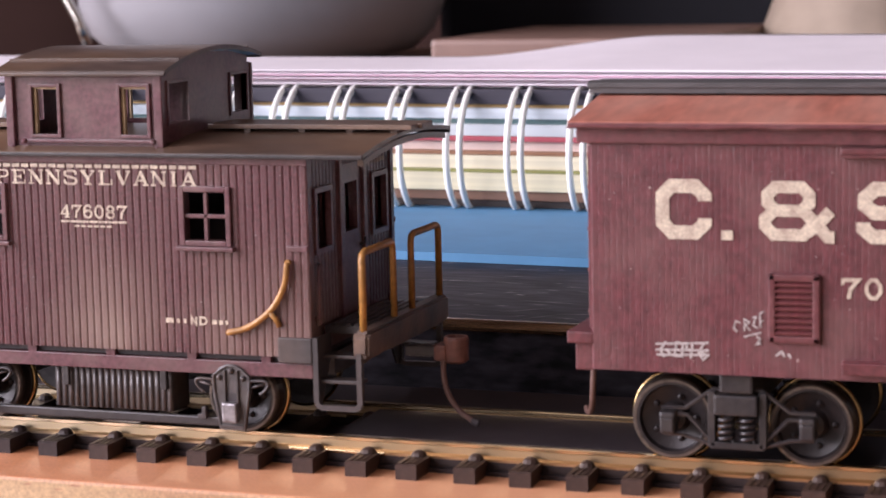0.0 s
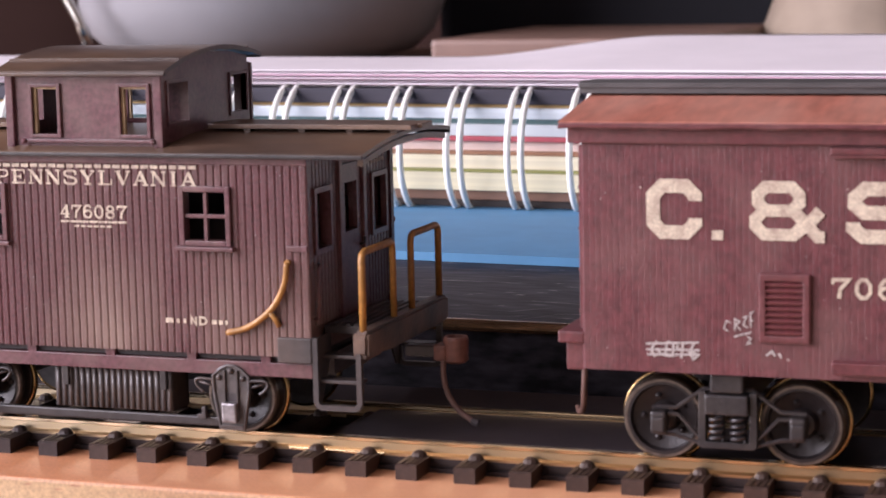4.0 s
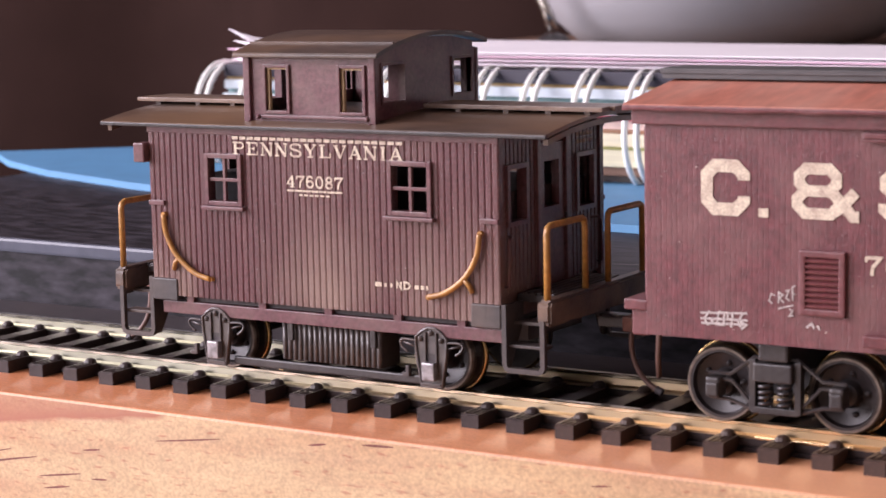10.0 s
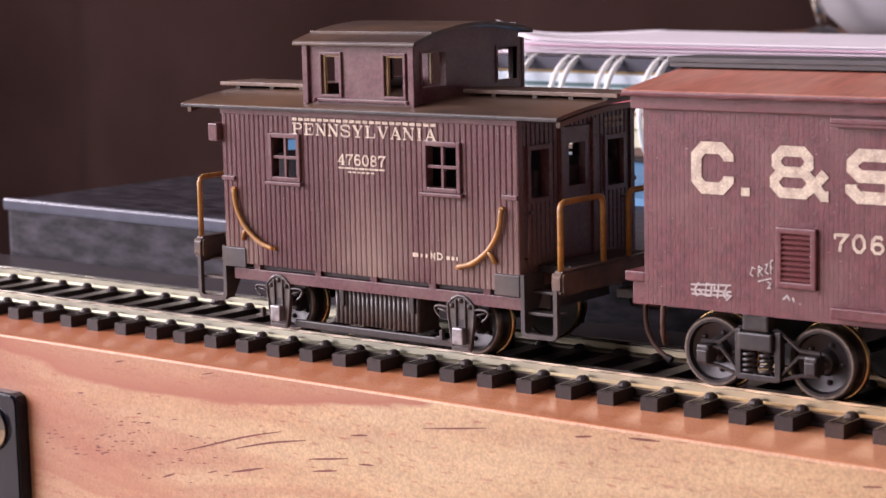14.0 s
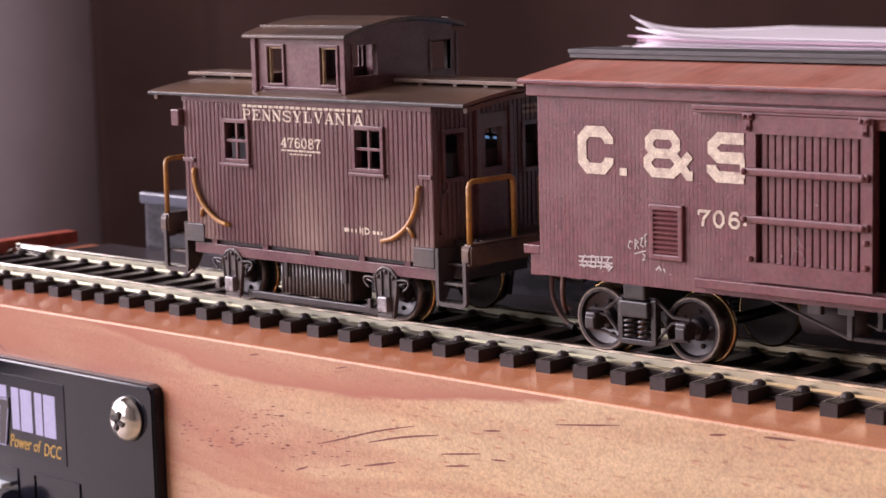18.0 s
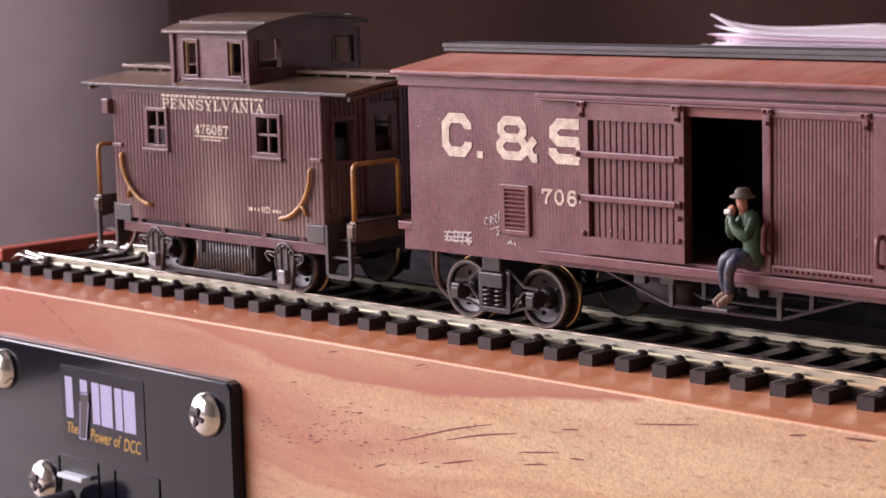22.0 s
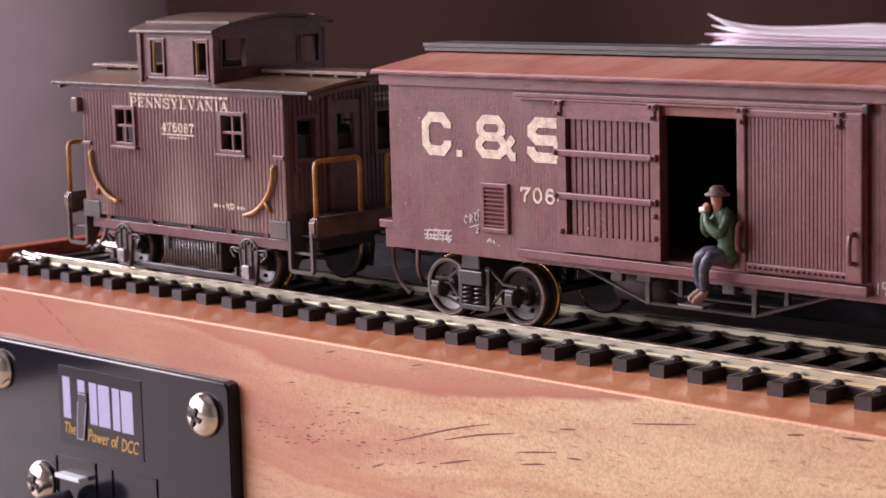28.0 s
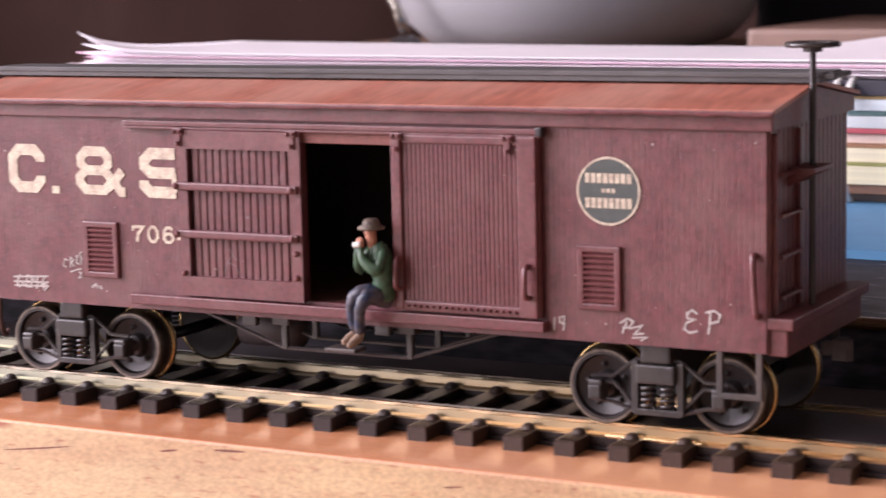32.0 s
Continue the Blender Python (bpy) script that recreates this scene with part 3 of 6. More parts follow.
def wood_marks(parent):
    """Short dark resin streaks and pores on the front face."""
    y = -24.415
    long = [((-223.8, -13.2), (-219.9, -12.1), (-213.0, -10.0), (-208.5, -8.8), (-204.1, -7.8)), ((-213.1, -11.4), (-206.4, -9.7), (-199.4, -8.4)),
            ((-214.1, -15.0), (-207.7, -13.5)), ((-199.0, -11.0), (-191.7, -9.9)), ((-198.3, -12.6), (-193.8, -11.9)), ((-191.0, -6.6), (-188.0, -6.2)),
            ((-178.4, -4.0), (-172.9, -3.3), (-167.8, -2.6)), ((-189.7, -10.4), (-187.1, -10.2)), ((-154.0, -1.9), (-151.4, -1.5)),
            ((-146.0, -1.0), (-141.5, -0.8)), ((-114.7, -2.4), (-112.2, -2.1)), ((-237.7, -1.6), (-235.7, -1.2)), ((-219.3, -1.4), (-216.9, -0.9)),
            ((-231.8, -10.1), (-230.5, -9.9)), ((-228.4, -17.8), (-225.8, -16.9)), ((-219.0, -15.8), (-216.9, -15.2)),
            ((-312.8, -1.2), (-311.4, -2.0)), ((-310.8, -2.2), (-308.6, -3.5)), ((-307.9, -3.7), (-305.6, -5.0)), ((-304.8, -5.3), (-303.2, -6.1)), ((-302.6, -6.6), (-299.6, -8.2)), ((-298.9, -8.6), (-297.4, -9.2)), ((-324.1, -1.7), (-322.4, -2.5))]
    for pts in long:
        bm = bmesh.new()
        w = rnd.uniform(0.20, 0.36)
        q = [Vector(p) for p in smooth_path([(a, 0, b) for a, b in pts], 4)]
        m = len(q) - 1
        for i in range(m):
            k0, k1 = [w * (0.2 + 0.8 * math.sin(math.pi * (0.08 + 0.84 * u / m))) for u in (i, i + 1)]
            a, b = q[i], q[i + 1]
            bm.faces.new([bm.verts.new(v) for v in ((a.x, y, a.z - k0 / 2), (b.x, y, b.z - k1 / 2), (b.x, y, b.z + k1 / 2), (a.x, y, a.z + k0 / 2))])
        part("resin_streak", bm, KNOT, parent, "thin dark resin streak", at=(0, 0, 65))
    bm = bmesh.new()
    for _ in range(75):
        x = rnd.gauss(-239, 11)
        z = -15.0 + (x + 248) * 0.10 + rnd.gauss(0, 2.2)
        l, h = rnd.uniform(0.25, 0.9), rnd.uniform(0.07, 0.14)
        bm.faces.new([bm.verts.new((x + a * l, y, z + b * h + a * l * 0.14)) for a, b in ((-1, 0), (0, -1), (1, 0), (0, 1))])
    tagged(part("wood_pores", bm, KNOT, parent, "sprinkle of short dark pores", at=(0, 0, 65)), kind="stuff")


wood_marks(board)

# ---- track ----
track = thing("track", "nickel-silver model railway track on dark plastic ties", "track", (0, 0, 0))
TIE_PITCH, TIE_X0 = 6.4996, -252.41
bm = bmesh.new()
prism(bm, [(-14.55, 0), (-14.55, 1.58), (-14.4, 1.7), (14.4, 1.7), (14.55, 1.58), (14.55, 0)], -1.25, 1.25, "x")
for s in (-1, 1):
    box(bm, -1.25, 1.25, s * 12.2 - 2.2, s * 12.2 + 2.0, 1.68, 1.76)
    for k in (-0.7, 0.0, 0.7):
        box(bm, k - 0.12, k + 0.12, s * 12.6 - 1.7, s * 12.6 + 1.5, 1.68, 1.84)
tie_mesh = to_mesh("tie", bm, TIE)
bm = bmesh.new()
for s in (-1, 1):
    for e in (-1, 1):
        lathe(bm, [(0.95, 0), (0.95, 0.25), (0.72, 0.62), (0.40, 0.82), (0.05, 0.86)], (0, s * 8.7 + e * 1.55, 1.6), "z", 10)
spike_mesh = to_mesh("spike", bm, TIE)
brown_tie_mesh, brown_spike_mesh = tie_mesh.copy(), spike_mesh.copy()
for me in (brown_tie_mesh, brown_spike_mesh):
    me.materials[0] = BROWNTIE
rnd = random.Random(4)
for i in range(-14, 50):
    x = TIE_X0 + TIE_PITCH * i - 1.25
    brown = x > -128
    t = part("tie", brown_tie_mesh if brown else tie_mesh, TIE, track, at=(x + rnd.uniform(-0.1, 0.1), 0, 0))
    t.rotation_euler.z = radians(rnd.uniform(-0.8, 0.8))
    part("spike", brown_spike_mesh if brown else spike_mesh, TIE, t)
# added dark sheet on the board paints the shade under the train
bm = bmesh.new()
prism(bm, [(-341, -10.6), (100, -10.6), (100, 31), (-341, 31)], 0.02, 0.5, "z")
part("shade_strip", bm, RERAIL, track, "dark strip standing in for shade between the ties")
RT = 3.28
for s in (-1, 1):
    y = s * 8.7
    prof = [(-0.46, 1.6), (0.46, 1.6), (0.36, RT - 0.55), (0.46, RT - 0.42), (0.46, RT - 0.1), (0.36, RT),
            (-0.36, RT), (-0.46, RT - 0.1), (-0.46, RT - 0.42), (-0.36, RT - 0.55)]
    head = [(-0.52, RT - 0.44), (0.52, RT - 0.44), (0.52, RT - 0.10), (0.40, RT + 0.01), (-0.40, RT + 0.01), (-0.52, RT - 0.10)]
    foot = [(-1.25, 1.5), (1.25, 1.5), (1.25, 1.78), (0.5, 1.95), (-0.5, 1.95), (-1.25, 1.78)]
    part("tie_web", box(bmesh.new(), -341, 70, y - 1.15, y + 1.15, 0.5, 1.5, 0.08), TIE, track, "dark plastic strip joining the ties under a rail")
    rail = part("rail", prism(bmesh.new(), [(y + a, b) for a, b in prof], -341, 70, "x"), RAIL, track)
    part("rail_head", prism(bmesh.new(), [(y + a, b) for a, b in head], -341, 70, "x"), RAILHEAD, rail, "polished grey rail head with a painted warm reflection")
    part("rail_foot", prism(bmesh.new(), [(y + a, b) for a, b in foot], -341, 70, "x"), RAIL, rail)
    part("rail_joiner", box(bmesh.new(), -101.0, -89.0, y - 1.34, y + 1.34, 1.46, 1.86, 0.12), BRASSHEAD, track, "shiny brass rail joiner")
# flat rerailing plate between the rails
bm = bmesh.new()
prism(bm, [(-96.5, -7.2), (70, -7.2), (70, 7.6), (-96.5, 7.6)], 1.68, 2.75, "z")
part("rerailer_plate", bm, RERAIL, track, "flat dark grey plate between the rails")
bm = bmesh.new()
prism(bm, [(-96.5, 9.6), (70, 9.6), (70, 22), (-96.5, 22)], 0.02, 2.6, "z")
part("rerailer_plate", bm, RERAIL, track, "flat dark grey plate outside the rail")

# stop bar and wires at the end of the track
stop = part("stop_bar", box(bmesh.new(), -346.5, -342.8, -12.5, 24.5, 1.3, 3.8, 0.35), REDBAR, at=(0, 0, 0))
tagged(stop, "translucent red-brown stop bar across the track end", "stop bar")
wire = thing("wire_leads", "bare silver wire leads soldered at the track end", "wires")
for k, (y0, z0) in enumerate(((-9.5, 3.0), (-7.8, 2.4), (8.2, 2.6))):
    bm = bmesh.new()
    tube(bm, smooth_path([(-332 + k, y0, 2.4), (-337, y0 - 0.8, z0 + 0.3), (-341, y0 + 0.6, z0 - 0.2), (-344, y0 - 1.2, 1.2), (-346, y0 - 1.5, 0.5)], 5), 0.55, 6)
    part("wire", bm, CHROME, wire, smooth=True)
for y in (-8.7, 8.7):
    bm = bmesh.new()
    box(bm, -341.6, -333, y - 1.15, y + 1.15, 1.6, 2.5, 0.2)
    part("joiner", bm, CHROME, wire)

# ---- black case behind the track; it and what lies on it slope down a little ----
SLOPE = radians(0.4)
case = thing("black_case", "black wood-grain case standing behind the track", "case", (0, 0, -65))
case.rotation_euler.y = SLOPE
part("body", box(bmesh.new(), -332, 260, 32, 300, 0, 73.9, 1.6), BLACKCASE, case)
# one strip in two colours: cool reflection painted left, warm one right
bm = bmesh.new()
box(bm, -332.4, -150, 31.6, 33.2, 71.9, 74.3, 0.5)
part("edge_strip", bm, EDGE, case, "smooth edge strip with a painted blue-grey reflection")
bm = box(bmesh.new(), -149.8, 260, 31.6, 33.4, 72.6, 74.2, 0.6)
part("edge_strip", bm, material("worn_edging_warm_reflection", (0.42, 0.25, 0.14), 0.22, metal=0.85, grain=500, vary=0.4, dust=(0.03, 0.02, 0.018), dust_amount=0.8, dust_scale=160, bump=0.5, stretch=(0.2, 1, 1)), case, "worn edge strip with a painted golden-brown reflection")
rnd = random.Random(77)
bm = bmesh.new()
for _ in range(150):
    x, y, l, a = rnd.uniform(-150, -20), rnd.uniform(36, 84), abs(rnd.gauss(0, 2.2)) + 0.5, rnd.gauss(0.05, 0.35)
    w = rnd.uniform(0.05, 0.13)
    bm.faces.new([bm.verts.new((x + u * l * math.cos(a) - v * w * math.sin(a), y + u * l * math.sin(a) + v * w * math.cos(a), 73.915)) for u, v in ((-1, 0), (0, -1), (1, 0), (0, 1))])
tagged(part("scratches", bm, material("pale_scratch", (0.40, 0.37, 0.36), 0.5, vary=0.3), case, "fine pale scratches on the lid"), kind="stuff")

# blue folder
bm = bmesh.new()
prism(bm, [(-362, 137), (-343, 122), (-320, 110), (-287, 99), (-251, 90), (-190, 86), (-118, 82), (40, 77), (40, 290), (-250, 290), (-323, 172)], 9.0, 10.4, "z")
tagged(part("blue_folder", bm, BLUE), "plain blue card folder lying flat", "folder").rotation_euler.y = SLOPE

# ---- spiral notebook ----
book = thing("spiral_notebook", "thick ring-bound notebook with coloured page sections", "notebook", (0, -8, 10.45))
book.rotation_euler.y = SLOPE
LAYERS = [("cover", 0.0, 1.4, (0.030, 0.022, 0.020)), ("section", 1.4, 3.2, (0.22, 0.12, 0.08)), ("section", 3.2, 6.6, (0.78, 0.72, 0.50)),
          ("section", 6.6, 7.2, (0.30, 0.30, 0.09)), ("section", 7.2, 9.8, (0.80, 0.73, 0.52)), ("section", 9.8, 10.6, (0.34, 0.17, 0.09)),
          ("section", 10.6, 12.4, (0.76, 0.58, 0.50)), ("section", 12.4, 13.4, (0.48, 0.09, 0.11)), ("section", 13.4, 15.6, (0.62, 0.66, 0.68)),
          ("section", 15.6, 16.6, (0.16, 0.26, 0.26)), ("section", 16.6, 18.6, (0.62, 0.68, 0.72)), ("section", 18.6, 19.2, (0.45, 0.30, 0.12)),
          ("cover", 19.2, 22.0, (0.030, 0.026, 0.040))]
rnd = random.Random(8)
for k, (nm, z0, z1, col) in enumerate(LAYERS):
    mat = material("page_colour", col, 0.65, grain=120, vary=0.10, bump=0.1, bump_scale=4000, stretch=(0.05, 1, 20))
    part(nm, box(bmesh.new(), -292 + rnd.uniform(-1, 1), 125, 146.5 + rnd.uniform(-0.8, 0.8), 225, z0, z1 - 0.05, 0.12), mat, book)
bm = bmesh.new()
tube(bm, [(0, 151 + 11.4 * math.cos(a * math.tau / 28), 10.6 + 11.6 * math.sin(a * math.tau / 28)) for a in range(28)], 0.62, 8, True)
ring_mesh = to_mesh("ring", bm, RING, True)
for i in range(1, 35):
    for k in (-1.3, 1.3):
        r = part("ring", ring_mesh, RING, book, at=(-296 + 11.72 * i + k, 0, 0))
        r.rotation_euler.z = radians(4)


# ---- loose papers on the notebook ----
def sheet(k, x0, x1, y0, y1, z, mat, curl, wave):
    nx, ny = 80, 16
    bm = bmesh.new()
    g = []
    for j in range(ny + 1):
        row = []
        for i in range(nx + 1):
            u, v = i / nx, j / ny
            x, y = x0 + (x1 - x0) * u, y0 + (y1 - y0) * v
            h = z + wave * (0.5 + 0.5 * math.sin(u * 9.0 + k * 0.9)) * (0.4 + 0.6 * v) + curl * math.exp(-(x - x0) / 6.0 - v * 5)
            rise = min(1.0, max(0.0, (x + 152) / 45))
            h += 0.38 * k * v * rise * rise * (3 - 2 * rise) - 0.8 * v * (1 - rise)
            row.append(bm.verts.new((x, y, h)))
        g.append(row)
    for j in range(ny):
        for i in range(nx):
            bm.faces.new((g[j][i], g[j][i + 1], g[j + 1][i + 1], g[j + 1][i]))
    ob = part("paper_sheet", bm, mat, at=(0, 0, -1.5), smooth=True)
    ob.rotation_euler.y = SLOPE
    sol = ob.modifiers.new("thickness", "SOLIDIFY")
    sol.thickness = 0.00012
    return tagged(ob, "loose sheet of pale paper in a stack" if mat is PAPER else "loose sheet of pink paper in a stack", "paper", "sheets on the notebook")


rnd = random.Random(21)
for k in range(11):
    sheet(k, -294 + rnd.uniform(0, 7), 120 + rnd.uniform(-6, 6), 139.5 + rnd.uniform(0, 3), 205, 34.15 + 0.30 * k,
          PINKPAPER if k in (1, 4, 7) else PAPER, 0.2 + (4.2 if k == 10 else 1.8 if k == 9 else rnd.uniform(0, 0.8)), 0.35)

# ---- bowl on a pile of books, and things far behind ----
pile = thing("book_pile", "low pile of brown-covered books behind the papers", "books", (0, 0, -65))
for k in range(3):
    part("book", box(bmesh.new(), -400 + 4 * k, -150 - 3 * k, 306 + 2 * k, 470, 30.4 * k, 30.4 * k + 30, 1.5), BOOKCOVER, pile)
bowl = part("bowl", lathe(bmesh.new(), [(1, 0), (38, 0.5), (47, 2.5), (54, 9), (57.6, 18), (58.6, 60), (60, 110), (58, 110), (56.6, 60), (55.6, 20), (50, 8), (1, 4)], (0, 0, 0), "z", 64), BOWL,
            at=(-279, 378, 26.6), smooth=True)
tagged(bowl, "round grey frosted bowl on the book pile", "bowl")
pen = thing("metal_stand", "thin metal stand leaning beside the bowl", "stand", (0, 0, 0))
part("rod", tube(bmesh.new(), [(-338, 322, 92), (-317, 322, 47), (-313.5, 322, 41), (-311, 322, 34)], 1.6, 10), CHROME, pen, smooth=True)
part("foot", lathe(bmesh.new(), [(3, 0), (7, 0.3), (7, 3), (4, 6), (1.5, 7)], (-311, 322, 26.2), "z", 20), IRON, pen, smooth=True)
mon = thing("dark_casing", "large plain charcoal equipment casing standing on the desk", "casing", (0, 0, -65))
part("body", box(bmesh.new(), -249, 120, 455, 515, 0, 330, 6), BLACKBOX, mon)
part("book", box(bmesh.new(), -206, -128, 330, 430, 91.3, 99.5, 1.5), material("tan_book_cover", (0.22, 0.13, 0.10), 0.5, vary=0.15, grain=60), pile, "slim tan-covered book")
cush = thing("beige_bag", "soft beige cloth bag leaning on a dark plaid cloth", "bag", (0, 0, -65))
part("body", lathe(bmesh.new(), [(10, 0), (30, 4), (37, 40), (35, 90), (20, 130), (9, 165), (3, 180)], (-98, 430, 0), "z", 24), BEIGE, cush, smooth=True)
plaid = thing("plaid_cloth", "heap of dark wine-red and olive cloth behind the papers", "cloth", (0, 0, -65))
part("fold", lathe(bmesh.new(), [(12, 0), (30, 4), (34, 60), (30, 120), (22, 170), (3, 190)], (-52, 420, 0), "z", 24), WINERED, plaid, "dark wine-red fold", smooth=True)
part("fold", lathe(bmesh.new(), [(12, 0), (36, 4), (44, 60), (40, 130), (26, 180), (3, 200)], (2, 425, 0), "z", 24), material("olive_cloth", (0.13, 0.105, 0.08), 0.8, vary=0.2, grain=120), plaid, "dull olive fold", smooth=True)

# ---- control panel on the board's front ----
panel = thing("control_panel", "black glossy socket panel screwed to the board", "panel", (0, -24.4, -20))
bm = bmesh.new()
prism(bm, [(-330, -8.8), (-330, -55), (-258.4, -55), (-258.4, -10.2), (-258.9, -9.1), (-260.0, -8.7), (-328, -8.7), (-329.5, -9.0)], -2.2, -0.01)
bmesh.ops.bevel(bm, geom=[e for e in bm.edges if abs(e.verts[0].co.y + 2.2) < 1e-6 and abs(e.verts[1].co.y + 2.2) < 1e-6], offset=0.5, segments=3, affect="EDGES")
part("plate", bm, PLATE, panel, at=(0, 0, 20))


def screw(x, z):
    bm = bmesh.new()
    lathe(bm, [(3.7, 0), (3.65, -0.5), (3.1, -1.4), (2.1, -2.0), (0.05, -2.25)], (0, 0, 0), "y", 28)
    s = part("screw", bm, CHROME, panel, "domed nickel screw", at=(x, -2.2, z + 20), smooth=True)
    for a in (20, 110):
        bm = bmesh.new()
        box(bm, -1.6, 1.6, -0.42, 0.42, -0.3, 0.3)
        c = part("cross_slot", bm, DARK, s, at=(0, -2.1, 0))
        c.rotation_euler.y = radians(a)


screw(-264.6, -14.6)
screw(-322.3, -14.4)
screw(-311.0, -33.0)
bm = bmesh.new()
box(bm, -304.6, -281.2, -2.32, -2.2, -25.0, -11.3, 0.03)
st = part("sticker", bm, STICKER, panel, "dark sticker with a pale lavender and amber emblem", at=(0, 0, 20))
for x0, x1 in ((-303.4, -301.3), (-299.0, -297.0), (-295.7, -293.6), (-293.2, -290.0), (-289.2, -287.2), (-286.8, -283.6)):
    part("emblem_bar", box(bmesh.new(), x0, x1, -2.37, -2.33, -20.4 - (x0 + 303) * 0.02, -13.2 - (x0 + 303) * 0.02, 0.015), LAVENDER, st)
bm = bmesh.new()
prism(bm, [(-298.9, -15.4), (-296.3, -15.3), (-296.4, -17), (-297.6, -23.6), (-299.4, -23.6), (-298.6, -17)], -2.6, -2.33)
part("emblem_key", bm, DARK, st)
bm = bmesh.new()
stroke(bm, [(-298.8, -17.0), (-299.5, -23.6), (-297.6, -23.6), (-296.4, -17.0)], 0.16, -2.6, 0.03)
part("key_outline", box(bm, -298.6, -296.6, -2.64, -2.6, -15.7, -15.5), LAVENDER, st, "thin pale key outline")
for words, x0, x1, z0, z1 in (("The", -303.3, -300.2, -23.1, -21.2), ("Power", -296.6, -290.6, -23.7, -21.5), ("of", -290.0, -287.9, -23.7, -21.6), ("DCC", -287.2, -282.4, -24.0, -21.8)):
    part("slogan", text_mesh(words, x0, x1, z0, z1, -2.33, 0.04, 0.0, 0.25), AMBER, st, "small slanted amber lettering")
for x0, x1 in ((-306.8, -295.0), (-290.6, -278.0)):
    bm = bmesh.new()
    wall_cells(bm, (x0, x1), (-47, -27.4), [(x0 + 0.3, x1 - 0.3, -46, -27.7)], -2.45, -2.2)
    part("socket_frame", bm, PLATE, panel, "glossy black socket surround", at=(0, 0, 20))
bm = bmesh.new()
box(bm, -304.6, -297.4, -4.2, -2.2, -30.9, -30.1, 0.2)
part("plug_latch", bm, material("clear_plastic", (0.55, 0.62, 0.66), 0.1, vary=0.05, bump=0), panel, "clear plastic plug latch", at=(0, 0, 20))
bm = bmesh.new()
tube(bm, smooth_path([(-300, -4, -35), (-303, -11, -36), (-310, -15, -39), (-323, -18, -46)], 5), 2.6, 12)
part("cable", bm, BLACKBOX, panel, "thick black cable", at=(0, 0, 20), smooth=True)


# ---- caboose ----
caboose = thing("caboose", "maroon four-wheel model caboose with cupola and yellow grab irons", "caboose")
CX0, CX1, CZ0, CZ1 = -40.2, 14.0, 13.15, 35.5
CMID = (CX0 + CX1) / 2


def window_part(parent, x0, x1, z0, z1, y, s, mat, sill=True, bars=True, w=0.62):
    """A framed sash in a side wall; s = -1 for the wall towards -y, 1 for the other."""
    bm = bmesh.new()
    a, b = sorted((y + s * 0.42, y - s * 0.5))
    for q in ((x0 - w, x0, z0 - w, z1 + w), (x1, x1 + w, z0 - w, z1 + w), (x0, x1, z0 - w, z0), (x0, x1, z1, z1 + w)):
        box(bm, q[0], q[1], a, b, q[2], q[3], 0.1)
    fr = part("window_frame", bm, mat, parent)
    if bars:
        bm = bmesh.new()
        xm, zm = (x0 + x1) / 2, (z0 + z1) / 2
        a, b = sorted((y + s * 0.1, y - s * 0.4))
        box(bm, xm - 0.22, xm + 0.22, a, b, z0, z1, 0.06)
        box(bm, x0, x1, a, b, zm - 0.22, zm + 0.22, 0.06)
        part("glazing_bar", bm, mat, fr)
    if sill:
        bm = bmesh.new()
        a, b = sorted((y + s * 0.8, y))
        box(bm, x0 - w - 0.5, x1 + w + 0.4, a, b, z0 - w - 0.55, z0 - w - 0.05, 0.12)
        part("sill", bm, mat, fr)


def curved_roof(half, z_eave, bow, x0, x1, t, lean=0.0, n=18):
    """A shallow arched roof sheet over -half..half, its far eave raised by lean."""
    top, low = [], []
    for i in range(n + 1):
        y = -half + 2 * half * i / n
        z = z_eave + bow * (1 - (y / half) ** 2) + lean * (y + half) / (2 * half)
        top.append((y, z))
        low.append((y, z - t))
    return prism(bmesh.new(), top + low[::-1], x0, x1, "x")


